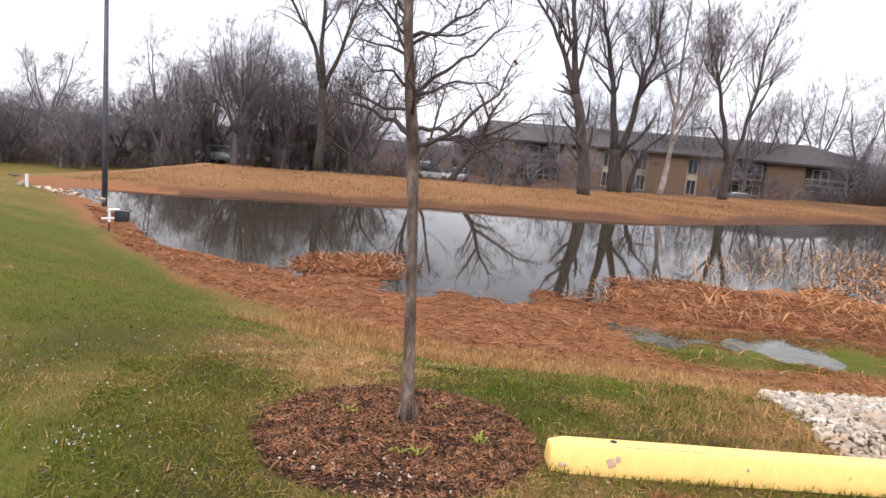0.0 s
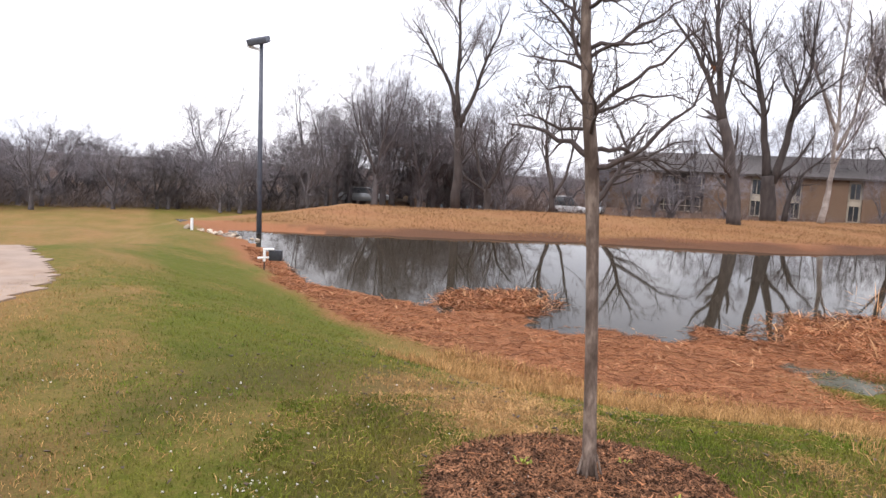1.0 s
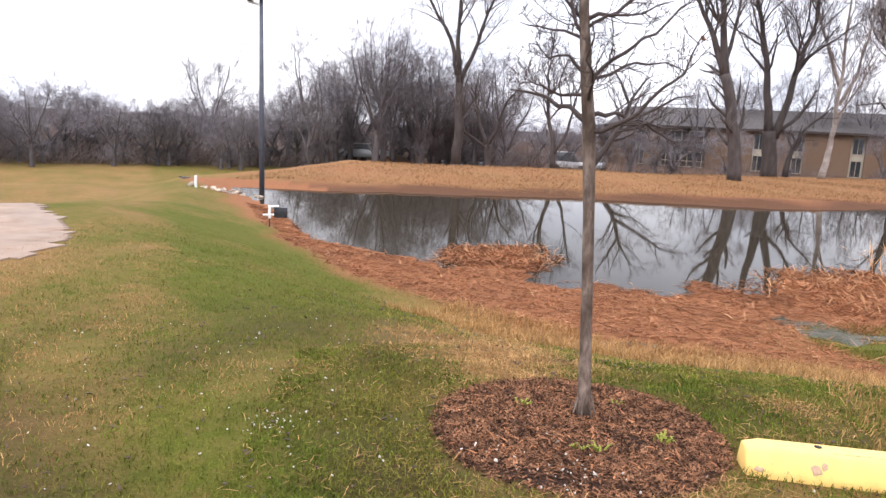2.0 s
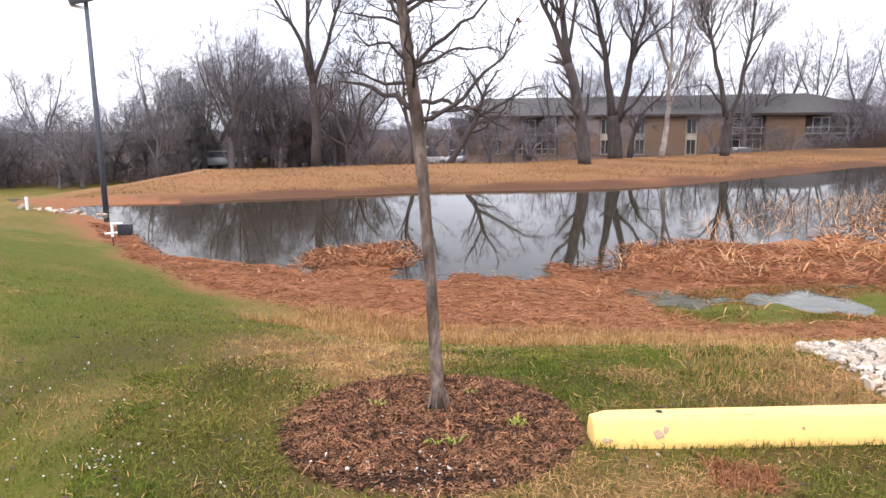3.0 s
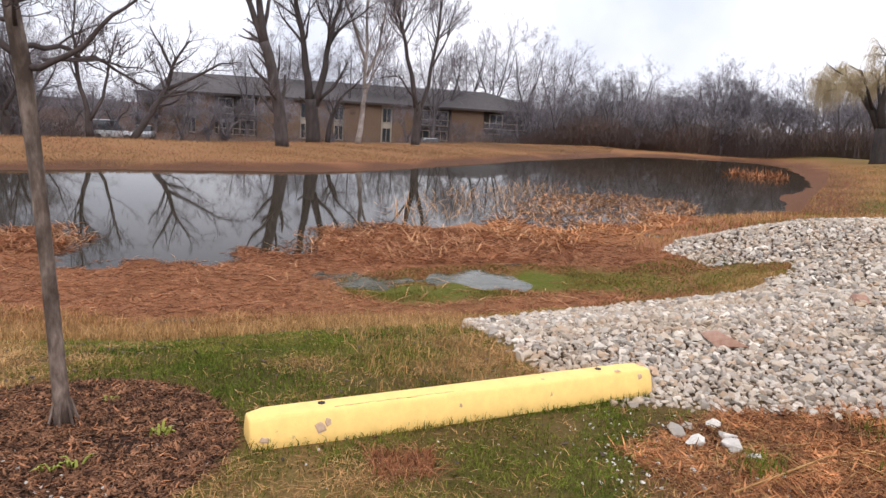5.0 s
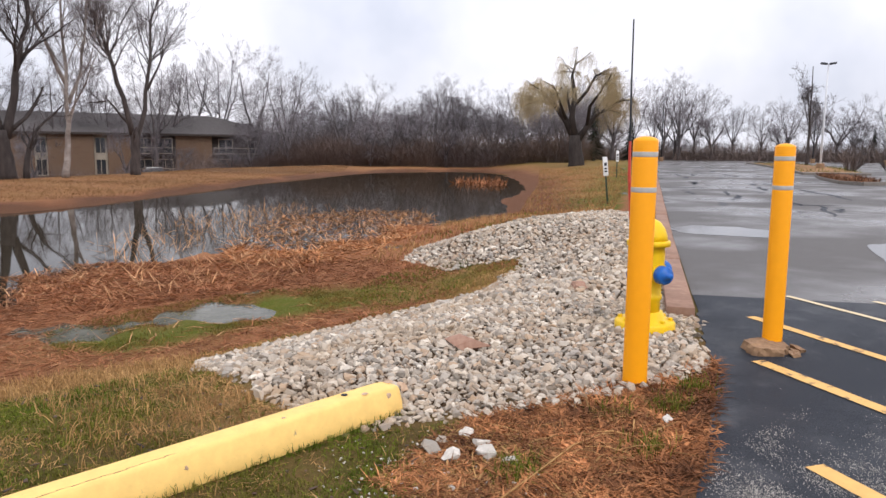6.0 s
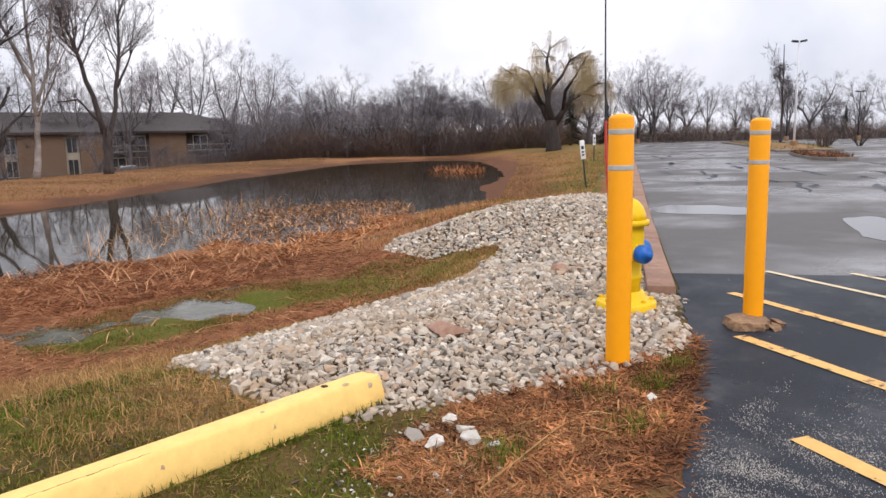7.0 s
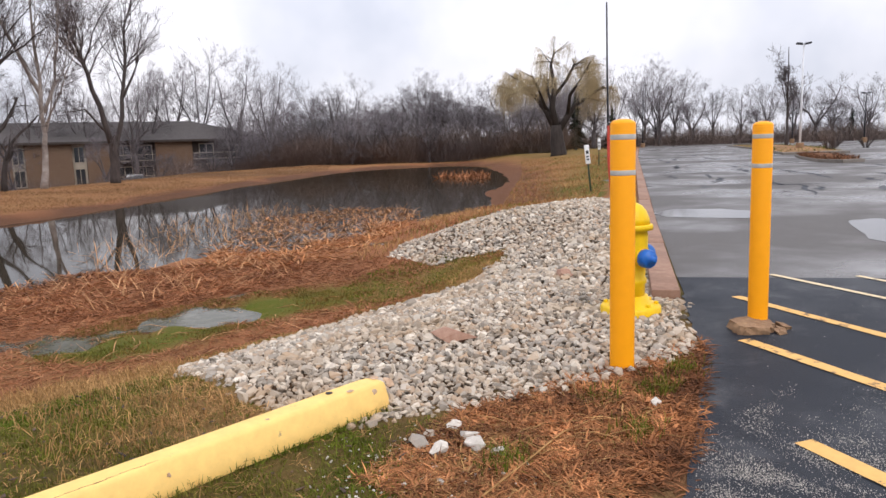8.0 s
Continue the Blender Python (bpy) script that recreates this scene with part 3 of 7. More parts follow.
def build_ground():
    az = np.concatenate([np.arange(-62, 112, 0.36), np.arange(112, 298, 6.0)])
    rad = 0.12 * 1.0245 ** np.arange(0, 420)
    a, r = np.meshgrid(np.radians(az), rad, indexing="ij")
    x, y = r * np.sin(a), r * np.cos(a)
    z = land(x, y)
    w, g, b = cover(x, y, z)
    na, nr = a.shape
    verts = np.stack([x, y, z], -1).reshape(-1, 3)
    i, j = np.meshgrid(np.arange(na), np.arange(nr - 1), indexing="ij")
    i2 = (i + 1) % na
    quads = np.stack([i * nr + j, i * nr + j + 1, i2 * nr + j + 1, i2 * nr + j], -1).reshape(-1, 4)
    centre = len(verts)
    verts = np.vstack([verts, [[0, 0, -0.03]]])
    me = bpy.data.meshes.new("ground")
    me.from_pydata(verts.tolist(), [], quads.tolist() + [(centre, int(k * nr), int(((k + 1) % na) * nr)) for k in range(na)])
    col = np.ones((len(verts), 4), np.float32)
    col[:-1, 0], col[:-1, 1], col[:-1, 2] = w.ravel(), g.ravel(), b.ravel()
    at = me.color_attributes.new("cover", "FLOAT_COLOR", "POINT")
    at.data.foreach_set("color", col.ravel())
    me.materials.append(M_GROUND)
    me.polygons.foreach_set("use_smooth", [True] * len(me.polygons))
    me.update()
    return tagged(new("ground", me), "uneven lawn and rusty wet pond shore with dry straw", "ground", kind="structure")


def flat_slab(name, poly, z, thick, material, label, category="road"):
    acc = Acc()
    n = len(poly)
    acc.add([(px, py, z) for px, py in poly] + [(px, py, z - thick) for px, py in poly],
            [tuple(range(n)), tuple(range(2 * n - 1, n - 1, -1))] + [(k, n + k, n + (k + 1) % n, (k + 1) % n) for k in range(n)])
    bm = bmesh.new()
    me = acc.mesh(name, material)
    bm.from_mesh(me)
    bmesh.ops.recalc_face_normals(bm, faces=bm.faces)
    bmesh.ops.triangulate(bm, faces=[f for f in bm.faces if len(f.verts) > 4])
    bm.to_mesh(me)
    bm.free()
    return tagged(new(name, me), label, category, kind="structure")


build_ground()
# pond: one level sheet, seen where the land lies below it
flat_slab("water", [tuple(p) for p in SHELF.tolist()], WATER_Z, 0.02, M_WATER, "still brown pond water mirroring bare trees", "pond")
# rain standing on the wet shelf
for px, py, rx, ry in PUDDLES:
    ring = [(px + rx * 1.35 * math.cos(k * 0.2618), py + ry * 1.35 * math.sin(k * 0.2618)) for k in range(24)]
    rim = land(np.array([p[0] for p in ring]), np.array([p[1] for p in ring]))
    flat_slab("puddle", ring, float(np.median(rim)) - 0.032, 0.02, M_SHOREPUDDLE, "shallow grey puddle among moss on the shore", "puddle")
JOIN_A, JOIN_B = (6.02, 2.66), (12.0, -7.3)
flat_slab("road_old", [JOIN_A, (9.8, 4.68), (44, 22.6), (160, 82), (190, -60), (20, -60), JOIN_B], 0.0, 0.3, M_OLD_ASPHALT, "old grey wet asphalt car park", "car park")
flat_slab("road_new", [(-60, -32)] + EDGE_NEAR + [(5.4, 2.32), JOIN_A, JOIN_B, (20, -60), (-40, -60)],
          0.004, 0.3, M_NEW_ASPHALT, "dark freshly sealed asphalt with damp sheen", "car park")
path_ring, pr = [], random.Random(23)
for (ax, ay), (bx, by) in zip([(-5.1, 5.0), (-5.45, 6.0), (-6.6, 7.6), (-8.0, 8.6), (-9.8, 8.0), (-11.0, 5.5), (-10.5, 2.5), (-8, 1)], [(-5.45, 6.0), (-6.6, 7.6), (-8.0, 8.6), (-9.8, 8.0), (-11.0, 5.5), (-10.5, 2.5), (-8, 1), (-5.1, 5.0)]):
    for k in range(10):
        path_ring.append((ax + (bx - ax) * k / 10 + pr.uniform(-0.09, 0.09), ay + (by - ay) * k / 10 + pr.uniform(-0.09, 0.09)))
# the gravel lies on the lawn and follows it
ring = np.array(path_ring)
gx, gy = np.meshgrid(np.arange(-11.6, -4.6, 0.11), np.arange(0.6, 9.2, 0.11), indexing="ij")
gz = land(gx, gy) + 0.014 + 0.006 * waves(gx, gy, 9.0, 24)
inside = signed(ring, gx, gy) < 0.06 * waves(gx, gy, 6.0, 25)
me, rows_y = bpy.data.meshes.new("path"), gx.shape[1]
me.from_pydata(np.stack([gx, gy, gz], -1).reshape(-1, 3).tolist(), [],
               [(i * rows_y + j, (i + 1) * rows_y + j, (i + 1) * rows_y + j + 1, i * rows_y + j + 1)
                for i in range(gx.shape[0] - 1) for j in range(rows_y - 1) if inside[i, j] and inside[i + 1, j] and inside[i, j + 1] and inside[i + 1, j + 1]])
bm = bmesh.new()
bm.from_mesh(me)
bmesh.ops.delete(bm, geom=[v for v in bm.verts if not v.link_faces], context="VERTS")
skirt = bmesh.ops.extrude_edge_only(bm, edges=[e for e in bm.edges if len(e.link_faces) == 1])
for v in skirt["geom"]:
    if isinstance(v, bmesh.types.BMVert):
        v.co.z -= 0.06
bm.to_mesh(me)
bm.free()
me.materials.append(M_PATH)
tagged(new("path", me), "pale gravel path on the lawn", "path", kind="structure")

# shallow puddles and dark sealed cracks on the old asphalt
for outline, lab in [(PUD_A, "long shallow puddle across the asphalt"), (PUD_B, "broad shallow puddle on the asphalt")]:
    cx, cy = sum(p[0] for p in outline) / len(outline), sum(p[1] for p in outline) / len(outline)
    ring = []
    for (ax, ay), (bx, by) in zip(outline, outline[1:] + outline[:1]):
        for k in range(5):
            f = k / 5
            j = 1 + random.uniform(-0.06, 0.06)
            ring.append((cx + (ax + (bx - ax) * f - cx) * j, cy + (ay + (by - ay) * f - cy) * j, 0.005))
    acc = Acc()
    acc.add(ring + [(cx, cy, 0.005)], [(k, (k + 1) % len(ring), len(ring)) for k in range(len(ring))])
    thing("puddle", acc, M_PUDDLE, lab, "puddle", kind="structure")
rc = random.Random(17)
for k in range(90):
    d, az = rc.uniform(17, 62), radians(rc.uniform(60, 86))
    x, y, a = d * math.sin(az), d * math.cos(az), radians(rc.choice((28, 28, 118)) + rc.uniform(-12, 12))
    ln, w = rc.uniform(0.8, 3.6), rc.uniform(0.03, 0.05) + 0.0022 * d
    acc, n = Acc(), 7
    top_l, bot_l = [], []
    for i in range(n + 1):
        f = i / n - 0.5
        off = rc.gauss(0, 0.06)
        ww = w * (1 - (2 * f) ** 2) * rc.uniform(0.6, 1.3) + 0.006
        for sgn, lst in ((1, top_l), (-1, bot_l)):
            lst.append((x + math.cos(a) * f * ln - math.sin(a) * (off + sgn * ww), y + math.sin(a) * f * ln + math.cos(a) * (off + sgn * ww), 0.0045))
    acc.add(top_l + bot_l, [(i, i + 1, n + 2 + i, n + 1 + i) for i in range(n)])
    thing("crack_seal", acc, M_NEW_ASPHALT, "dark tar seal over a crack in grey asphalt", "crack seal", "sealed cracks", kind="structure")

# painted lines of the hatched bay
LINE_DIR = Vector((-0.47, -0.88, 0)).normalized()
for (lx, ly), length, width, mat_l, lab in [((3.07, 0.80), 3.0, 0.09, M_LINE, "worn yellow painted line"), ((4.38, 1.50), 3.2, 0.09, M_LINE, "worn yellow painted line"),
                                            ((5.52, 1.97), 3.4, 0.085, M_LINE, "worn yellow painted line"), ((6.55, 2.05), 3.6, 0.06, M_PALE_LINE, "faded pale painted line"),
                                            ((6.85, 1.45), 3.0, 0.06, M_PALE_LINE, "faded pale painted line")]:
    side = Vector((LINE_DIR.y, -LINE_DIR.x, 0)) * width / 2
    acc = Acc()
    p0 = Vector((lx, ly, 0.0085))
    steps = 14
    rl, rr = [], []
    for k in range(steps + 1):
        q = p0 + LINE_DIR * length * k / steps
        rl.append(tuple(q + side * random.uniform(0.93, 1.06)))
        rr.append(tuple(q - side * random.uniform(0.93, 1.06)))
    acc.add(rl + rr, [(k, k + 1, steps + 2 + k, steps + 1 + k) for k in range(steps)])
    thing("painted_line", acc, mat_l, lab + " on asphalt", "road marking", "lines of the hatched bay", kind="structure")

# ================= trees =================
def bend(rng, p, d, length, n, wander, lift):
    """A crooked polyline from p along d."""
    pts, p, d = [Vector(p)], Vector(p), Vector(d).normalized()
    for _ in range(n):
        d = (d + Vector((rng.uniform(-1, 1), rng.uniform(-1, 1), rng.uniform(-1, 1) + lift)) * wander).normalized()
        p = p + d * (length / n)
        pts.append(p.copy())
    return pts


Habit = namedtuple("Habit", "kids angle shrink wander lift twig twig_w twigs sides even", defaults=(True,))


def at_along(pts, f):
    k = f * (len(pts) - 1)
    i = min(int(k), len(pts) - 2)
    return pts[i].lerp(pts[i + 1], k - i), (pts[i + 1] - pts[i]).normalized()


def sprout(rng, wood, fine, pts, r0, r1, lev, habit, first=0.25):
    """Branches along a stem, down to loose twigs."""
    length = sum((b - a).length for a, b in zip(pts, pts[1:]))
    if lev >= len(habit.kids):
        for _ in range(habit.twigs if habit.even else max(2, round(habit.twigs * length / 0.45))):
            p, d = at_along(pts, rng.uniform(0.15, 1))
            q = (d + Vector((rng.gauss(0, 1), rng.gauss(0, 1), rng.gauss(0, 1) + habit.lift)).normalized() * 0.9).normalized()
            fine.blade(p, p + q * habit.twig * rng.uniform(0.5, 1.3), habit.twig_w)
        return
    many = habit.kids[lev] if habit.even else max(2, min(28, round(habit.kids[lev] * length / (7.0, 2.4, 1.0)[lev])))
    for _ in range(many):
        f = rng.uniform(first, 0.98)
        p, d = at_along(pts, f)
        a = rng.uniform(0, 6.28)
        o = d.orthogonal().normalized()
        o = (o * math.cos(a) + d.cross(o) * math.sin(a))
        th = habit.angle * rng.uniform(0.7, 1.3)
        nd = d * math.cos(th) + o * math.sin(th)
        ln = length * habit.shrink * (1.15 - 0.6 * f) * rng.uniform(0.65, 1.2)
        r = (r0 + (r1 - r0) * f) * rng.uniform(0.28, 0.5)
        n = 5 if lev == 0 else 3
        sub = bend(rng, p, nd, ln, n, habit.wander, habit.lift)
        radii = [max(r * (1 - 0.75 * k / n), habit.twig_w * 0.7) for k in range(n + 1)]
        (wood if lev == 0 else fine).tube(sub, radii, habit.sides[min(lev, len(habit.sides) - 1)], cap=False)
        sprout(rng, wood, fine, sub, radii[0], radii[-1], lev + 1, habit, 0.2)


def tree(name, label, seed, stems, habit, wood_mat=None, twig_mat=None, at=None, group="", category="bare tree", first=0.35, sides=10, root=0.0):
    """A bare tree from hand-drawn stems: each is a list of points with the first and last radius."""
    rng = random.Random(seed)
    wood, fine = Acc(), Acc()
    if root:
        wood.tube([(0, 0, -root), (0, 0, -root * 0.5), (0, 0, 0.02)], [stems[0][1] * 1.25, stems[0][1] * 1.08, stems[0][1]], sides)
    for pts, r0, r1 in stems:
        pts = [Vector(p) for p in pts]
        dense = []
        for a, b in zip(pts, pts[1:]):
            for k in range(3):
                j = (b - a).length * 0.03
                dense.append(a.lerp(b, k / 3) + (Vector((rng.uniform(-j, j), rng.uniform(-j, j), 0)) if k else Vector()))
        dense.append(pts[-1])
        n = len(dense) - 1
        wood.tube(dense, [r0 + (r1 - r0) * (k / n) ** 0.8 for k in range(n + 1)], sides)
        sprout(rng, wood, fine, dense, r0, r1, 0, habit, first)
    top = holder(name, label, category, group, at)
    part("trunk", wood, wood_mat or M_FARBARK, top, smooth=True)
    part("crown", fine, twig_mat or (M_BANKTWIG if name == "bank_tree" else M_FARTWIG), top)
    return top


def stand(x, y, turn=0, scale=1.0, sink=0.1):
    return Matrix.Translation((x, y, land_z(x, y) - sink)) @ Matrix.Rotation(radians(turn), 4, "Z") @ Matrix.Scale(scale, 4)


TALL = Habit((16, 7, 5), 0.6, 0.46, 0.27, 0.24, 0.5, 0.0065, 3, (5, 3, 3), False)
BIG = "tall trees on the pond bank"
# the row on the bank: forked cottonwoods, a leaning one, a pale sycamore
tree("bank_tree", "tall bare tree forked into three upright stems", 1,
     [([(0, 0, 0), (0.05, 0, 2.6), (-0.1, 0, 5.2)], 0.30, 0.22), ([(-0.1, 0, 5.0), (-0.7, 0.2, 7.2), (-1.9, 0.3, 9.2), (-3.2, 0.4, 11.0)], 0.17, 0.03),
      ([(-0.1, 0, 5.0), (-0.2, -0.2, 8), (-0.3, -0.3, 11.5), (-0.2, 0, 13.5)], 0.16, 0.03), ([(-0.05, 0, 4.6), (0.9, 0, 7.0), (1.7, 0.2, 9.5), (2.5, 0.2, 11.5)], 0.16, 0.03)],
     TALL, at=stand(-6.6, 41.6, 0, 1.0, -1.25), root=1.50, group=BIG, first=0.3)
tree("bank_tree", "low bare tree with a wide round crown", 2,
     [([(0, 0, 0), (0, 0, 1.4), (-0.1, 0, 2.6)], 0.36, 0.24), ([(-0.1, 0, 2.5), (-0.8, 0.2, 4.0), (-1.2, 0.3, 6.0), (-1.0, 0.2, 7.4)], 0.17, 0.03),
      ([(-0.1, 0, 2.5), (0.6, -0.2, 4.0), (1.0, 0, 5.5), (1.9, 0, 6.6)], 0.16, 0.03), ([(0, 0, 2.2), (-1.3, -0.2, 3.1), (-2.4, -0.3, 3.8)], 0.11, 0.03)],
     TALL, at=stand(-5.4, 49, 0, 1.0, -0.42), root=0.67, group=BIG, first=0.3)
tree("bank_tree", "slender bare tree forked near its foot", 3,
     [([(0, 0, 0), (-0.1, 0, 1.5), (-0.5, 0, 3.2), (-0.7, 0, 5.5), (-0.5, 0, 7.2)], 0.20, 0.03), ([(0, 0, 0.9), (0.7, 0.1, 2.2), (1.0, 0.1, 4.0), (1.5, 0, 5.8)], 0.13, 0.03)],
     TALL, at=stand(-0.9, 43.5, 0, 1.0, -1.28), root=1.53, group=BIG, first=0.35)
tree("bank_tree", "bare tree leaning far over with a spreading crown", 4,
     [([(0, 0, 0), (1.0, 0, 1.6), (1.9, 0.1, 3.2), (2.3, 0.2, 4.6), (3.2, 0.2, 6.0)], 0.24, 0.05), ([(1.9, 0.1, 3.1), (3.6, 0, 4.0), (4.9, 0.1, 4.8), (6.1, 0.1, 5.0)], 0.13, 0.03),
      ([(2.2, 0.2, 4.3), (1.6, 0.3, 5.6), (1.0, 0.2, 6.6)], 0.10, 0.03), ([(1.6, 0, 2.6), (3.0, -0.3, 2.9), (4.2, -0.3, 3.7)], 0.08, 0.02)],
     TALL._replace(angle=0.75), at=stand(1.3, 45.5, 0, 1.0, -1.28), root=1.53, group=BIG, first=0.3)
tree("bank_tree", "thick dark bare tree leaning and forking high up", 5,
     [([(0, 0, 0), (-0.15, 0, 1.6), (-0.5, 0, 3.4), (-0.95, 0, 5.0)], 0.35, 0.24), ([(-0.9, 0, 4.8), (-1.6, 0, 6.6), (-2.4, 0.1, 8.2), (-3.6, 0.2, 9.8)], 0.20, 0.04),
      ([(-0.9, 0, 4.8), (-1.3, -0.2, 7.2), (-1.6, -0.2, 9.6), (-1.5, 0, 12.0)], 0.22, 0.04), ([(-1.0, 0, 5.6), (-0.6, 0.3, 7.6), (-0.5, 0.3, 10)], 0.12, 0.03)],
     TALL, at=stand(7.75, 35.2), group=BIG, first=0.3)
tree("bank_tree", "broad bare tree with two thick upright stems", 6,
     [([(0, 0, 0), (-0.05, 0, 1.2), (-0.2, 0, 2.6)], 0.46, 0.36), ([(-0.25, 0, 2.4), (-0.6, 0, 4.6), (-0.9, 0, 6.8), (-1.6, 0.1, 9.4), (-2.0, 0, 12)], 0.27, 0.04),
      ([(0.05, 0, 2.2), (0.6, 0, 4.4), (0.9, 0, 6.4), (1.5, 0, 8.6), (1.6, 0.1, 12)], 0.25, 0.04), ([(0.3, 0, 2.6), (1.2, 0.1, 3.4), (2.0, 0.1, 4.9)], 0.13, 0.05),
      ([(0.9, 0.1, 0.0), (1.1, 0.1, 1.6), (1.5, 0.1, 2.6), (2.9, 0.2, 4.0)], 0.18, 0.04)],
     TALL, at=stand(10.95, 41.4), group=BIG, first=0.3)
tree("bank_tree", "pale-barked bare sycamore with a slim trunk", 7,
     [([(0, 0, 0), (0.2, 0, 1.5), (0.35, 0, 3.0), (0.4, 0, 6.0), (0.3, 0, 9.0), (0.4, 0, 13)], 0.21, 0.03), ([(0.35, 0, 5.2), (-0.5, 0.2, 7.4), (-1.5, 0.3, 10), (-2.0, 0.3, 12)], 0.12, 0.03),
      ([(0.4, 0, 4.2), (1.2, 0.1, 6.0), (1.6, 0.1, 8.6), (1.8, 0, 11)], 0.11, 0.03)],
     TALL._replace(kids=(7, 6, 4)), M_PALEBARK, at=stand(14.1, 42.6), group=BIG, first=0.3)
tree("bank_tree", "tall bare tree with two spreading upright stems", 8,
     [([(0, 0, 0), (0.1, 0, 1.3), (0.0, 0, 2.8)], 0.32, 0.25), ([(-0.05, 0, 2.6), (-0.5, 0, 4.8), (-1.3, 0, 7.6), (-2.3, 0.2, 10.6), (-2.6, 0.2, 12.5)], 0.20, 0.03),
      ([(0.1, 0, 1.8), (0.8, 0, 4.2), (1.3, 0.1, 7.2), (1.5, 0.1, 9.8), (2.2, 0, 12)], 0.18, 0.03), ([(1.0, 0, 5.4), (2.0, 0, 7.4), (2.6, 0.1, 10)], 0.09, 0.02),
      ([(-0.2, 0, 3.2), (-1.4, 0, 4.6), (-2.6, 0.1, 4.4)], 0.09, 0.02)],
     TALL, at=stand(19.05, 45.1), group=BIG, first=0.4)

# woods all round: a few kinds of bushy bare tree, each planted many times
WOOD = Habit((10, 6, 4), 0.7, 0.54, 0.22, 0.1, 0.8, 0.0075, 4, (4, 3, 3))
WOODS = "bare trees of the woods"
kinds = []
for k, (h, spread, label) in enumerate([(9, 1.6, "bushy bare grey tree with a rounded crown"), (11, 1.5, "tall bare grey tree with upright limbs"), (8, 2.3, "wide low bare tree with tangled limbs"),
                                        (12, 1.9, "tall bare tree with a fine twiggy crown"), (7, 1.4, "small bare tree with dense twigs")]):
    rng = random.Random(40 + k)
    stems = [([(0, 0, 0), (0.1, 0, h * 0.18), (0.05, 0.1, h * 0.34)], 0.20 + 0.01 * h, 0.16)]
    for s in range(4):
        a = 1.57 * s + rng.uniform(-0.5, 0.5)
        c, d = math.cos(a) * spread, math.sin(a) * spread
        f = rng.uniform(0.75, 1.0)
        stems.append(([(0.05, 0.1, h * 0.28), (c * 0.5, d * 0.5, h * 0.5), (c * 0.95, d * 0.95, h * 0.75 * f), (c * 1.25, d * 1.25, h * f)], 0.12, 0.03))
    kinds.append(tree("woods_tree", label, 50 + k, stems, WOOD, M_WOODBARK, at=Matrix.Translation((-60, 90 + 12 * k, -3)), group=WOODS, first=0.15, sides=6))


def plant(px, py, kind, scale, rng, squash=1.0):
    m = stand(px, py, rng.uniform(0, 360), scale, 0.15) @ Matrix.Diagonal((squash, squash, 1, 1))
    copy_thing(kinds[kind], m)


rng = random.Random(7)
# behind the lawn and the left end of the pond, a dense dark belt
for k in range(64):
    f = k / 63
    az, dist = radians(-52 + 47 * f), rng.uniform(50, 66)
    plant(dist * math.sin(az), dist * math.cos(az), rng.choice((0, 0, 2, 4, 1)) if f < 0.6 else rng.choice((0, 1, 3, 2)), rng.uniform(0.42, 0.54) + 0.26 * float(ease((f - 0.62) / 0.16)), rng, 1.3)
for k in range(7):
    az, dist = radians(-17 + 12 * k / 8 + rng.uniform(-1, 1)), rng.uniform(54, 62)
    plant(dist * math.sin(az), dist * math.cos(az), rng.choice((1, 3)), rng.uniform(0.76, 0.94), rng)
for k in range(44):
    az, dist = radians(-53 + 62 * k / 43 + rng.uniform(-0.6, 0.6)), rng.uniform(78, 116)
    plant(dist * math.sin(az), dist * math.cos(az), rng.choice((0, 2, 4)), rng.uniform(0.55, 0.8), rng, 1.3)
# in front of and beside the long building
for k in range(8):
    az, dist = radians(-4 + 30 * k / 7 + rng.uniform(-1.5, 1.5)), rng.uniform(60, 86)
    plant(dist * math.sin(az), dist * math.cos(az), rng.choice((4, 0, 2)), rng.uniform(0.5, 0.75), rng)
# tall trees behind the building
for k in range(13):
    az, dist = radians(9 + 25 * k / 12 + rng.uniform(-1, 1)), rng.uniform(104, 124)
    plant(dist * math.sin(az), dist * math.cos(az), rng.choice((1, 3, 3)), rng.uniform(1.05, 1.5), rng)
# beyond the right end of the pond
for k in range(34):
    f = k / 33
    az, dist = radians(29.5 + 26.5 * f + rng.uniform(-0.5, 0.5)), rng.uniform(78, 100)
    plant(dist * math.sin(az), dist * math.cos(az), rng.choice((0, 2, 4, 3)), rng.uniform(0.46, 0.64) + 0.1 * f, rng, 1.2)
for az_d, dist, kind, sc in [(36.6, 88, 0, 1.0), (38.2, 86, 0, 0.98), (39.6, 90, 3, 0.86), (45.8, 96, 0, 1.05), (47.2, 98, 0, 1.1), (48.6, 96, 2, 1.05), (34, 80, 3, 0.62), (32.5, 84, 1, 0.6)]:
    az = radians(az_d)
    plant(dist * math.sin(az), dist * math.cos(az), kind, sc, rng, 1.1)
# a deeper rank behind them
for k in range(46):
    f = k / 45
    az, dist = radians(29 + 30 * f + rng.uniform(-0.5, 0.5)), rng.uniform(100, 122)
    plant(dist * math.sin(az), dist * math.cos(az), rng.choice((0, 2, 3)), rng.uniform(0.66, 0.86) + 0.12 * f, rng, 1.25)
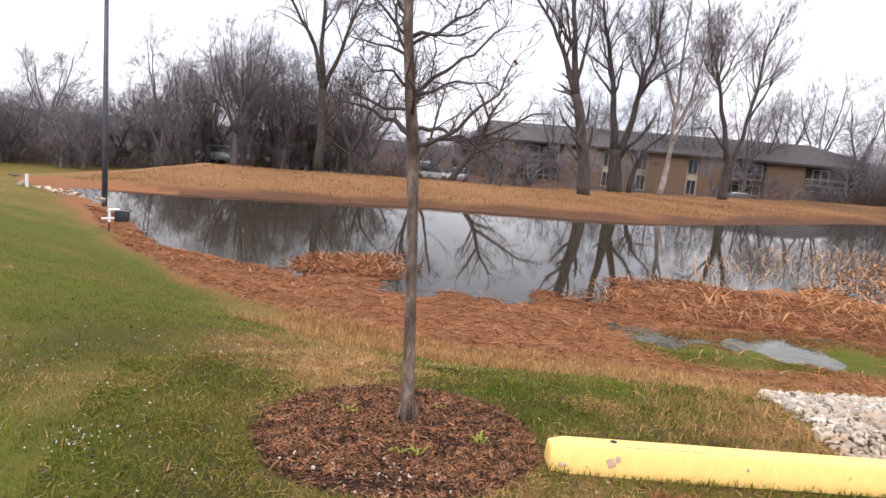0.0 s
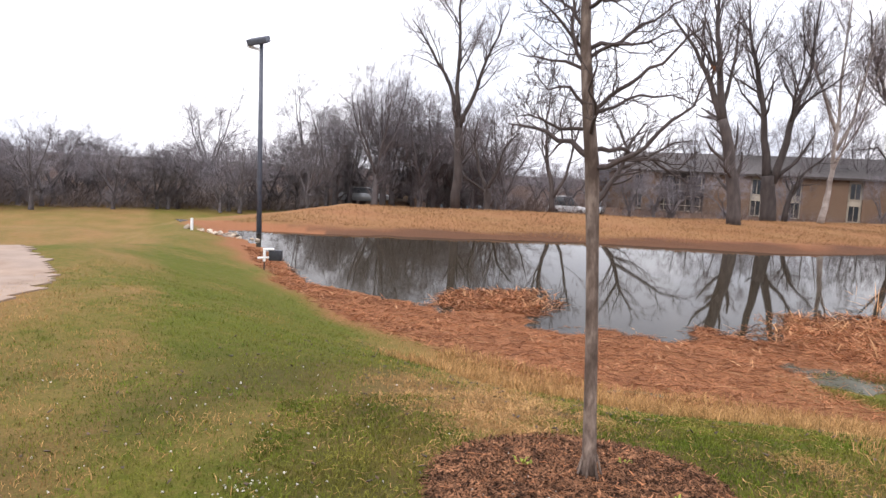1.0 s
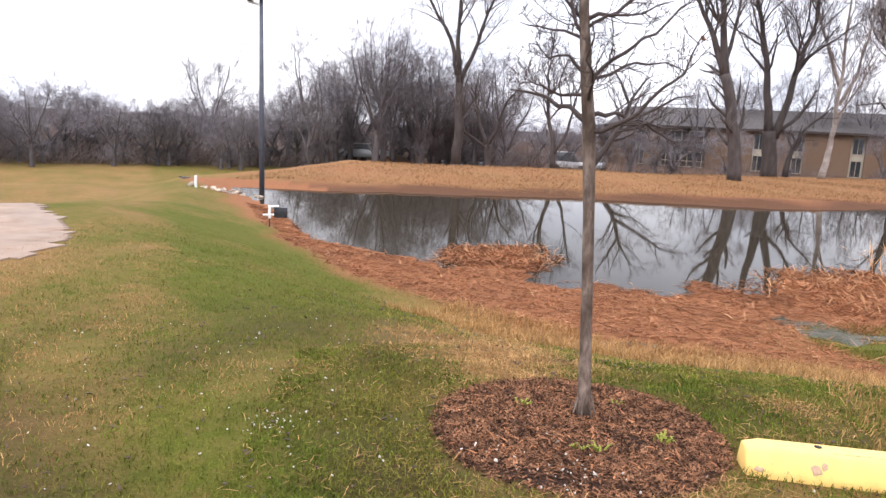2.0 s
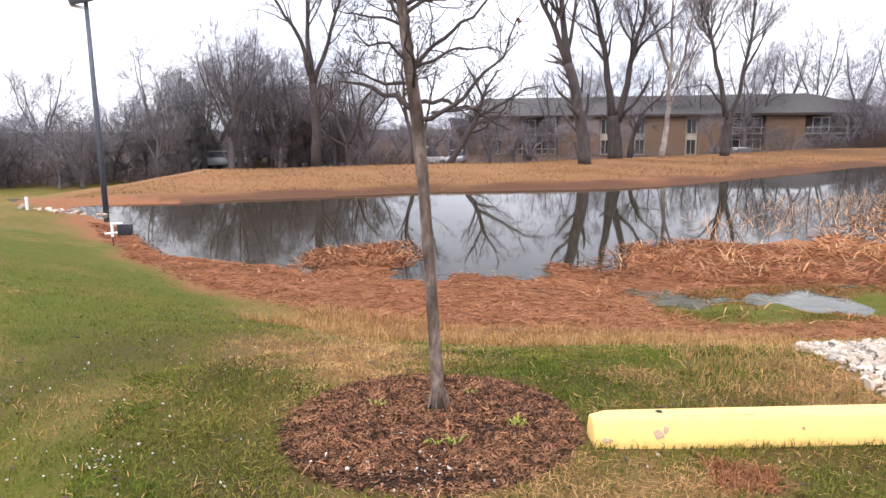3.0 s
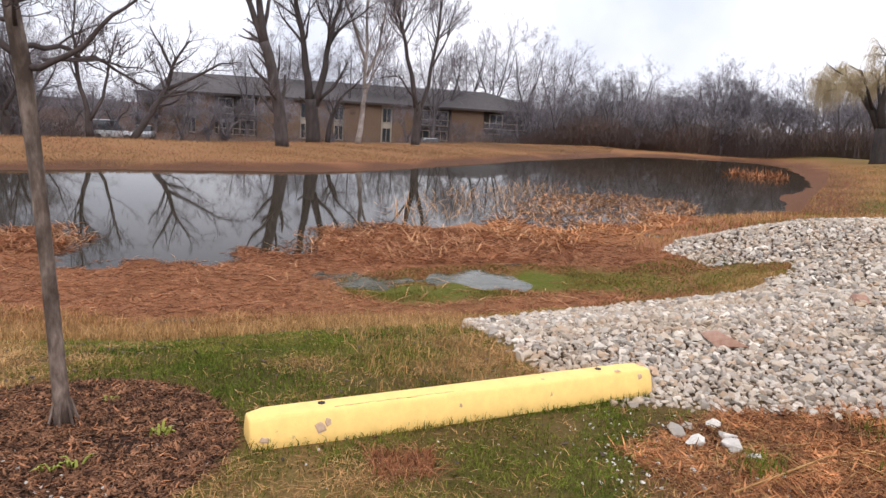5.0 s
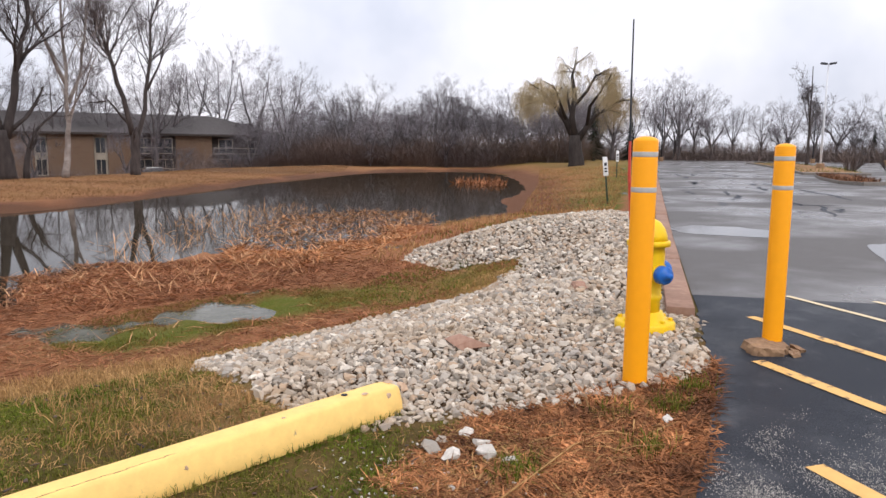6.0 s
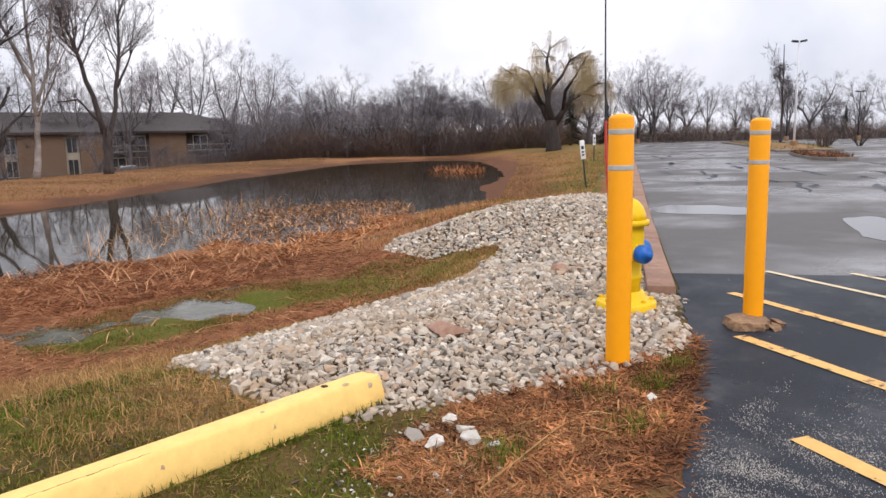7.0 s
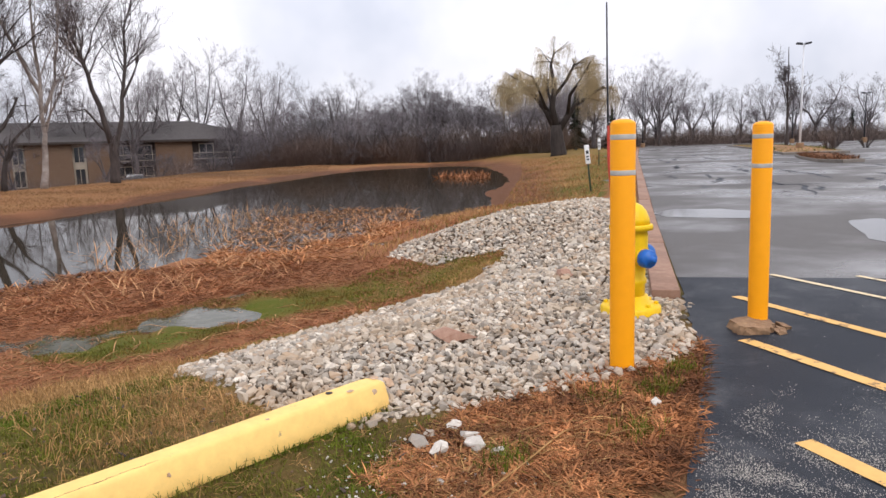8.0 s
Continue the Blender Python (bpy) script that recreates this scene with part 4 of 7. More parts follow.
# across the car park
for k in range(34):
    f = k / 33
    az, dist = radians(57 + 42 * f + rng.uniform(-0.6, 0.6)), rng.uniform(112, 150)
    plant(dist * math.sin(az), dist * math.cos(az), rng.choice((0, 1, 2, 3, 4)), rng.uniform(0.75, 1.15) * (1.0 if f < 0.45 else 0.8), rng, 1.1)
kinds[0].matrix_basis, kinds[1].matrix_basis = stand(-33, 62, 20), stand(-25, 66, 80)
kinds[2].matrix_basis, kinds[3].matrix_basis, kinds[4].matrix_basis = stand(92, 60, 10), stand(104, 50, 200), stand(120, 30, 0)
tree("slim_tree", "slim bare tree standing beside a pale lamp post", 70,
     [([(0, 0, 0), (0.1, 0, 2.6), (0.0, 0, 5.4), (-0.2, 0, 9.3)], 0.17, 0.03), ([(0.05, 0, 3.6), (0.7, 0, 4.8), (1.1, 0, 6.0)], 0.06, 0.02), ([(0, 0, 4.4), (-0.7, 0, 5.6), (-0.9, 0, 7.0)], 0.06, 0.02)],
     WOOD._replace(kids=(16, 5, 3), twigs=3, twig=0.5, twig_w=0.012, lift=0.25, angle=0.75, wander=0.28, shrink=0.42), at=stand(72, 21.9), first=0.3)


def brush(name, label, seed, spots, count, height, spread, w, material):
    """Dense low scrub as one tangle of thin twigs."""
    r, acc = random.Random(seed), Acc()
    for _ in range(count):
        az0, az1, d0, d1 = r.choice(spots)
        az, d = radians(r.uniform(az0, az1)), r.uniform(d0, d1)
        x, y = d * math.sin(az), d * math.cos(az)
        base = Vector((x, y, 0))
        h = height * r.uniform(0.2, 1.0) ** 1.3 * (0.75 + 0.4 * math.sin(x * 0.35) * math.cos(y * 0.23))
        tip = base + Vector((r.gauss(0, spread), r.gauss(0, spread), h))
        mid = base.lerp(tip, 0.45) + Vector((r.gauss(0, 0.15), r.gauss(0, 0.15), 0))
        acc.blade(base, tip, w)
        acc.blade(mid, mid + Vector((r.gauss(0, spread * 0.8), r.gauss(0, spread * 0.8), h * r.uniform(0.2, 0.5))), w * 0.7)
        acc.blade(mid, mid + Vector((r.gauss(0, spread * 0.8), r.gauss(0, spread * 0.8), h * r.uniform(0.1, 0.4))), w * 0.7)
    z = land(np.array([v[0] for v in acc.v]), np.array([v[1] for v in acc.v]))
    acc.v = [(v[0], v[1], v[2] + zz) for v, zz in zip(acc.v, z)]
    return thing(name, acc, material, label, "scrub", kind="stuff")


brush("scrub", "dense grey-brown bare scrub at the foot of the woods", 81, [(-44, -20, 54, 74), (-21, -2, 68, 80), (-58, -40, 60, 78)], 20000, 3.6, 1.4, 0.016, M_BRUSH)
brush("scrub", "dark bare thicket beyond the pond", 82, [(27, 57, 78, 104), (31, 57, 78, 92)], 30000, 4.8, 1.8, 0.018, M_THICKET)
brush("scrub", "bare brown thicket across the car park", 83, [(57, 100, 108, 150)], 15000, 4.4, 1.7, 0.028, M_THICKET)
brush("scrub", "thin bare saplings before the building", 84, [(-6, 28, 66, 90)], 3500, 3.4, 0.6, 0.016, M_BRUSH)


def shrub(x, y, height, seed, label):
    r, stems, twigs = random.Random(seed), Acc(), Acc()
    for k in range(16):
        a = 0.39 * k + r.uniform(-0.2, 0.2)
        run = bend(r, (0.1 * math.cos(a), 0.1 * math.sin(a), -0.05), (math.cos(a) * 0.5, math.sin(a) * 0.5, 1.0), height * r.uniform(0.7, 1.05), 4, 0.25, 0.1)
        stems.tube(run, [0.025, 0.02, 0.016, 0.012, 0.006], 5, cap=False)
        for _ in range(40):
            p, d = at_along(run, r.uniform(0.25, 1))
            twigs.blade(p, p + (d + Vector((r.gauss(0, 0.8), r.gauss(0, 0.8), r.gauss(0, 0.5)))).normalized() * r.uniform(0.15, 0.4), 0.012)
    top = holder("shrub", label, "shrub", "shrubs of the car park", stand(x, y, 0, 1.0, 0.0))
    part("stems", stems, M_FARBARK, top)
    part("crown", twigs, M_BRUSH, top)


for x, y, h, seed in ((52.5, 13.2, 1.3, 1), (61.5, 13.0, 1.5, 2), (66.0, 16.2, 1.2, 3)):
    shrub(x, y, h, seed, "low round bare shrub at the edge of the asphalt")


def willow():
    r = random.Random(90)
    wood, strands = Acc(), Acc()
    stems = [([(0, 0, -0.2), (0.05, 0, 0.5), (-0.1, 0, 1.6), (-0.15, 0, 3.0)], 0.85, 0.52), ([(-0.15, 0, 2.6), (-1.0, 0.2, 4.3), (-2.1, 0.4, 5.8), (-3.3, 0.4, 6.9), (-3.5, 0.4, 8.0)], 0.40, 0.07),
             ([(-0.1, 0, 2.6), (-0.5, -0.3, 4.6), (-0.3, -0.4, 6.6), (-0.6, -0.2, 8.4), (-0.3, 0, 9.6)], 0.36, 0.06), ([(0.0, 0, 2.4), (0.9, 0.1, 3.8), (1.7, 0.2, 4.9), (3.0, 0.3, 5.6), (4.2, 0.4, 6.4)], 0.36, 0.07),
             ([(0.9, 0.1, 3.8), (1.1, -1.1, 5.6), (2.0, -2.2, 6.8), (2.4, -2.6, 7.6)], 0.20, 0.05), ([(-0.4, -0.2, 4.4), (-0.9, 1.2, 6.2), (-1.0, 2.6, 7.4)], 0.18, 0.05),
             ([(-1.0, 0.2, 4.3), (-1.7, -1.2, 6.2), (-2.2, -2.2, 7.4)], 0.17, 0.05), ([(-0.4, -0.3, 5.6), (0.8, -0.2, 7.0), (1.5, 0, 8.4), (2.6, 0.2, 8.8)], 0.18, 0.05),
             ([(1.7, 0.2, 4.9), (2.2, 1.4, 6.2), (2.9, 2.4, 7.0)], 0.14, 0.05), ([(-2.1, 0.4, 5.8), (-3.4, 1.2, 6.2), (-4.3, 1.3, 6.6)], 0.14, 0.05)]
    ends = []
    for pts, r0, r1 in stems:
        pts = [Vector(p) for p in pts]
        n = len(pts) - 1
        wood.tube(pts, [r0 + (r1 - r0) * k / n for k in range(n + 1)], 9)
        if r0 < 0.5:
            for _ in range(10):
                p, d = at_along(pts, r.uniform(0.4, 1))
                sub = bend(r, p, d * 0.4 + Vector((p.x * 0.26 + r.gauss(0, 0.75), p.y * 0.34 + r.gauss(0, 0.75), 0.3)), r.uniform(1.0, 2.2), 5, 0.24, -0.2)
                wood.tube(sub, [0.06, 0.05, 0.038, 0.028, 0.02, 0.01], 4, cap=False)
                ends.append(sub)
    for sub in ends:
        for _ in range(85):
            p, d = at_along(sub, r.uniform(0.1, 1))
            out = Vector((p.x + r.gauss(0, 0.8), p.y + r.gauss(0, 0.8), 0)).normalized() * r.uniform(0.1, 0.75)
            q = p + out * 0.7 + Vector((0, 0, r.uniform(-0.1, 0.22)))
            strands.blade(p, q, 0.011)
            reach = math.hypot(q.x, q.y) / 4.5
            drop = r.uniform(0.4, 1.5) + 1.5 * min(reach, 1.2) * r.random()
            mid = q + out * 0.35 + Vector((r.gauss(0, 0.08), r.gauss(0, 0.08), -drop * 0.4))
            strands.blade(q, mid, 0.011)
            strands.blade(mid, mid + out * 0.1 + Vector((r.gauss(0, 0.08), r.gauss(0, 0.08), -drop * 0.6)), 0.010)
    top = holder("willow", "old weeping willow with a thick dark trunk and yellowish bare strands", "willow tree", at=stand(56.9, 37.4, -57, 1.0, 0.2))
    part("trunk", wood, M_WILLOWBARK, top, smooth=True)
    part("crown", strands, M_WILLOWTWIG, top, "hanging yellowish twigs")


willow()


def spruce(x, y, h, seed):
    r, acc, stem = random.Random(seed), Acc(), Acc()
    stem.tube([(0, 0, 0), (0, 0, h * 0.5), (0, 0, h)], [0.16, 0.1, 0.02], 6)
    for k in range(int(h * 60)):
        z = h * (1 - r.random() ** 0.7 * 0.92)
        ln = (h - z) * 0.30 * r.uniform(0.6, 1.1) + 0.1
        a = r.uniform(0, 6.28)
        acc.blade((0, 0, z), (ln * math.cos(a), ln * math.sin(a), z - ln * 0.35), 0.12)
    top = holder("spruce", "small dark green conifer behind the willow", "conifer", "conifers in the woods", stand(x, y))
    part("trunk", stem, M_FARBARK, top)
    part("crown", acc, M_SPRUCE, top)


for sx, sy, sh in [(80.7, 50.4, 8.0), (84, 47, 6.0), (121, 12, 5.5), (128, 20, 6.0), (118, 27, 5.0), (126, 5, 5.5)]:
    spruce(sx, sy, sh, int(sx))


def young_tree():
    """The staked-out young tree in the mulch ring."""
    r = random.Random(21)
    wood, fine = Acc(), Acc()
    trunk = [(0, 0, -0.05), (0.0, 0, 0.03), (-0.012, 0, 0.25), (-0.03, 0, 0.6), (-0.055, 0, 1.0), (-0.085, 0.0, 1.38), (-0.115, 0, 1.6), (-0.15, -0.01, 1.9), (-0.17, 0, 2.3), (-0.16, 0.02, 2.9), (-0.2, 0.03, 3.5)]
    wood.tube(trunk, [0.040, 0.034, 0.0295, 0.0275, 0.027, 0.031, 0.027, 0.023, 0.017, 0.011, 0.005], 14)
    for k in range(7):
        a = k * 0.9
        wood.tube([(0.03 * math.cos(a), 0.03 * math.sin(a), 0.10), (0.05 * math.cos(a), 0.05 * math.sin(a), 0.02), (0.075 * math.cos(a), 0.075 * math.sin(a), -0.03)], [0.004, 0.006, 0.004], 5)
    limbs = [  # start, bends, first radius
        ([(-0.085, 0, 1.40), (-0.18, 0.03, 1.48), (-0.29, 0.08, 1.52), (-0.38, 0.1, 1.54), (-0.46, 0.13, 1.55)], 0.016),
        ([(-0.08, 0, 1.37), (0.02, -0.05, 1.40), (0.12, -0.1, 1.46), (0.21, -0.13, 1.57), (0.29, -0.15, 1.63), (0.34, -0.16, 1.78)], 0.014),
        ([(-0.02, -0.03, 1.40), (0.13, 0.02, 1.42), (0.25, 0.05, 1.40), (0.36, 0.08, 1.39)], 0.007),
        ([(-0.115, 0, 1.59), (-0.01, 0.04, 1.63), (0.10, 0.07, 1.69), (0.24, 0.12, 1.70), (0.35, 0.14, 1.66)], 0.010),
        ([(-0.12, 0, 1.62), (-0.20, -0.05, 1.70), (-0.29, -0.1, 1.68), (-0.35, -0.12, 1.75)], 0.009),
        ([(-0.14, 0, 1.78), (-0.23, 0.04, 1.82), (-0.35, 0.07, 1.84), (-0.44, 0.1, 1.86)], 0.009),
        ([(-0.14, 0, 1.82), (-0.04, -0.05, 1.88), (0.10, -0.1, 1.88), (0.22, -0.13, 1.93)], 0.010),
        ([(-0.15, 0, 1.86), (-0.25, -0.06, 1.96), (-0.32, -0.1, 2.02), (-0.42, -0.14, 2.12)], 0.009),
        ([(-0.16, 0, 2.1), (-0.05, 0.1, 2.25), (0.06, 0.2, 2.45), (0.1, 0.25, 2.7)], 0.010), ([(-0.17, 0, 2.25), (-0.3, -0.1, 2.4), (-0.38, -0.16, 2.7)], 0.009),
        ([(-0.17, 0, 2.5), (-0.06, -0.12, 2.7), (0.02, -0.18, 3.0)], 0.008), ([(-0.16, 0, 2.7), (-0.3, 0.08, 2.9), (-0.36, 0.12, 3.2)], 0.007),
        ([(-0.1, 0, 1.5), (-0.09, -0.13, 1.58), (-0.13, -0.28, 1.66), (-0.12, -0.4, 1.8)], 0.010), ([(-0.1, 0, 1.52), (-0.12, 0.14, 1.6), (-0.1, 0.3, 1.72), (-0.14, 0.42, 1.86)], 0.010)]
    habit = Habit((9, 5), 0.9, 0.50, 0.40, 0.25, 0.06, 0.0016, 3, (5, 4))
    for k in range(9):
        z, a = 1.44 + 0.085 * k, 2.4 * k + 0.7
        at = Vector((-0.095 - 0.07 * k / 9, 0, z))
        run = bend(r, at, (math.cos(a), 0.7 * math.sin(a), r.uniform(0.1, 0.55)), r.uniform(0.38, 0.62), 6, 0.38, 0.2)
        limbs.append(([tuple(p) for p in run], r.uniform(0.009, 0.013)))
    for pts, r0 in limbs:
        pts = [Vector(p) for p in pts]
        dense = []
        for a, b in zip(pts, pts[1:]):
            dense += [a, a.lerp(b, 0.5) + Vector((r.gauss(0, 0.008), r.gauss(0, 0.008), r.gauss(0, 0.008)))]
        dense.append(pts[-1])
        n = len(dense) - 1
        fine.tube(dense, [r0 * 0.95 * (1 - 0.78 * k / n) for k in range(n + 1)], 7)
        sprout(r, fine, fine, dense, r0 * 0.95, r0 * 0.4, 0, habit, 0.15)
    top = holder("young_tree", "young bare tree with peeling grey-brown bark in a mulch ring", "young tree", at=Matrix.Translation((-0.31, 2.83, 0.02)))
    part("trunk", wood, M_BARK, top, smooth=True)
    part("crown", fine, M_TWIG_NEAR, top, "dark crooked branches and twigs", smooth=True)
    leaf = Acc()
    leaf.add([(0.335, -0.16, 1.79), (0.355, -0.158, 1.785), (0.358, -0.155, 1.765), (0.345, -0.157, 1.77)], [(0, 1, 2, 3)])
    leaf.add([(0.335, -0.16, 1.79), (0.342, -0.175, 1.78), (0.355, -0.165, 1.762), (0.345, -0.157, 1.77)], [(0, 1, 2, 3)])
    part("leaf", leaf, M_RUSTSTRAW, top, "last curled dry leaf")


young_tree()


# ================= wheel stop, posts, hydrant =================
def wheel_stop():
    acc = Acc()
    L, wb, wt, h = 2.00, 0.185, 0.115, 0.132
    sections = []
    for t, sc in [(0, 0.80), (0.035, 0.97)] + [(0.035 + 0.965 * k / 18, 1.0) for k in range(1, 18)] + [(0.955, 0.985), (0.972, 0.95), (0.985, 0.89), (0.994, 0.79), (1.0, 0.62)]:
        x = L * t
        inset = 0.03 * (1 - sc) * 5
        j = random.uniform(-0.0015, 0.0015)
        top = h * (1 if sc > 0.96 else 0.985 if sc > 0.92 else 0.95 if sc > 0.85 else 0.90 if sc > 0.75 else 0.78)
        sections.append([(x, -wb / 2 * sc + j, 0), (x, -wb / 2 * sc + 0.006 + j, top * 0.40), (x, -wt / 2 * sc + j, top * 0.93), (x, -wt / 2 * sc + 0.014, top), (x, wt / 2 * sc - 0.014, top),
                         (x, wt / 2 * sc + j, top * 0.93), (x, wb / 2 * sc - 0.006, top * 0.40), (x, wb / 2 * sc, 0)])
    m = len(sections[0])
    acc.add([p for s in sections for p in s], [(i * m + k, i * m + (k + 1) % m, (i + 1) * m + (k + 1) % m, (i + 1) * m + k) for i in range(len(sections) - 1) for k in range(m)]
            + [tuple(range(m))[::-1], tuple((len(sections) - 1) * m + k for k in range(m))])
    a = math.atan2(0.02, 2.03)
    top = holder("wheel_stop", "chipped pale yellow concrete wheel stop on the grass edge", "wheel stop", at=Matrix.Translation((0.34, 2.45, 0.0)) @ Matrix.Rotation(a, 4, "Z"))
    me = softened(acc, M_STOP, "body", 0.008)
    part("body", me, None, top)
    for px in (0.30, 1.70):
        pin = Acc()
        pin.lathe([(0.016, 0.127), (0.016, 0.1345), (0.010, 0.1365)], 10, Matrix.Translation((px, 0.01, 0)))
        part("pin", pin, M_BLACK, top, "rusty pin head")
    for k, (px, py, pz, tilt, sz) in enumerate([(0.27, -0.0795, 0.072, 70, 0.026), (0.305, -0.0745, 0.084, 70, 0.016), (0.05, -0.084, 0.048, 78, 0.018), (1.78, -0.04, 0.132, 0, 0.02), (1.97, 0.01, 0.131, 2, 0.03),
                                                (2.02, -0.05, 0.105, 55, 0.028), (2.045, 0.0, 0.104, 20, 0.022), (1.9, -0.0680, 0.101, 70, 0.017), (1.35, -0.03, 0.1325, 0, 0.010), (0.9, -0.0770, 0.079, 70, 0.010)]):
        chip, rk = Acc(), random.Random(300 + k)
        m = Matrix.Translation((px, py, pz)) @ Matrix.Rotation(radians(tilt), 4, "X")
        ring = [(sz * rk.uniform(0.6, 1.2) * math.cos(i * 0.7), sz * rk.uniform(0.5, 1.1) * math.sin(i * 0.7), 0.0) for i in range(9)]
        ring = [(v[0] * rk.uniform(0.75, 1.25), v[1] * rk.uniform(0.75, 1.25), 0.0) for v in ring]
        chip.add([tuple(m @ Vector(v)) for v in ring] + [tuple(m @ Vector((v[0] * 0.7, v[1] * 0.7, 0.0025))) for v in ring], [(i, (i + 1) % 9, 9 + (i + 1) % 9, 9 + i) for i in range(9)] + [tuple(range(9, 18))])
        part("chip", chip, M_CHIP, top, "bare concrete where the paint is chipped")
    crack = Acc()
    for k in range(12):
        x0 = 0.34 + 0.045 * k
        crack.sliver((x0, -0.040 + random.uniform(-0.003, 0.003), 0.1305), (x0 + 0.047, -0.040 + random.uniform(-0.003, 0.003), 0.1305), 0.0016, 0.003)
    part("crack", crack, M_CONCRETE, top, "long crack in the paint")


wheel_stop()


def bollard(x, y, z, height, r, lean=0.0):
    top = holder("bollard", "bright yellow bollard sleeve with two grey bands", "bollard", "yellow bollards at the hydrant",
                 Matrix.Translation((x, y, z)) @ Matrix.Rotation(lean, 4, "Y"))
    acc = Acc()
    dome = [(r * math.cos(a), height - r * 0.42 + r * 0.42 * math.sin(a)) for a in (0.25, 0.6, 0.9, 1.15, 1.35, 1.5)]
    acc.lathe([(r, -0.06), (r, height - r * 0.42)] + dome, 32)
    me = acc.mesh("sleeve", M_POST, True)
    me.set_sharp_from_angle(angle=radians(50))
    part("sleeve", me, None, top)
    for bz in (height - 0.105, height - 0.285):
        band = Acc()
        band.lathe([(r * 1.004, bz), (r * 1.012, bz + 0.002), (r * 1.012, bz + 0.024), (r * 1.004, bz + 0.026)], 32)
        part("band", band, M_BAND, top, "grey reflective band", smooth=True)


bollard(3.48, 1.815, 0.0, 1.315, 0.064)
bollard(4.78, 1.56, 0.035, 1.26, 0.060, radians(-0.6))
bollard(9.92, 5.37, 0.0, 1.27, 0.062)


def lump(rng, size, flat=0.7, n=14):
    """An angular stone: the hull of random points."""
    bm = bmesh.new()
    for _ in range(n):
        v = Vector((rng.gauss(0, 1), rng.gauss(0, 1), rng.gauss(0, 1))).normalized() * rng.uniform(0.8, 1.1)
        bm.verts.new((v.x * size[0], v.y * size[1], v.z * size[2] * flat))
    res = bmesh.ops.convex_hull(bm, input=bm.verts)
    bmesh.ops.delete(bm, geom=list({g for g in res["geom_interior"] + res["geom_unused"] if isinstance(g, bmesh.types.BMVert)}), context="VERTS")
    vs = [tuple(v.co) for v in bm.verts]
    idx = {v: i for i, v in enumerate(bm.verts)}
    fs = [tuple(idx[v] for v in f.verts) for f in bm.faces]
    bm.free()
    return vs, fs


# broken concrete footing round the second bollard
rng = random.Random(5)
foot = holder("footing", "broken brown concrete slab heaved up around a bollard", "concrete footing", at=Matrix.Translation((4.64, 1.53, 0)) @ Matrix.Scale(0.74, 4))
for outline, z0, thick, tilt in [([(-0.17, 0.12), (-0.08, 0.20), (0.06, 0.17), (0.20, 0.06), (0.21, -0.05), (0.10, -0.13), (-0.02, -0.15), (-0.13, -0.08), (-0.22, 0.02)], 0.02, 0.052, 5),
                                 ([(0.02, -0.16), (0.12, -0.14), (0.20, -0.08), (0.16, -0.19), (0.06, -0.24), (-0.05, -0.22)], 0.004, 0.03, 2), ([(0.16, -0.20), (0.20, -0.10), (0.235, -0.11), (0.20, -0.23)], 0.0, 0.075, 12)]:
    dense = []
    for (ax, ay), (bx, by) in zip(outline, outline[1:] + outline[:1]):
        for k in range(3):
            dense.append((ax + (bx - ax) * k / 3 + rng.gauss(0, 0.008), ay + (by - ay) * k / 3 + rng.gauss(0, 0.008)))
    n, m = len(dense), Matrix.Rotation(radians(tilt), 4, "X") @ Matrix.Translation((0, 0, z0))
    low = [tuple(m @ Vector((px * 1.04, py * 1.04, -0.02))) for px, py in dense]
    mid = [tuple(m @ Vector((px + rng.gauss(0, 0.008), py + rng.gauss(0, 0.008), thick * rng.uniform(0.35, 0.7)))) for px, py in dense]
    high = [tuple(m @ Vector((px * 0.95, py * 0.95, thick + rng.gauss(0, 0.004)))) for px, py in dense]
    mx, my = sum(p[0] for p in dense) / n, sum(p[1] for p in dense) / n
    acc = Acc()
    acc.add(low + mid + high + [tuple(m @ Vector((mx, my, thick * 1.05)))], [(o + k, o + (k + 1) % n, o + n + (k + 1) % n, o + n + k) for o in (0, n) for k in range(n)] + [(2 * n + k, 2 * n + (k + 1) % n, 3 * n) for k in range(n)])
    part("slab_piece", acc, M_CONCRETE, foot)


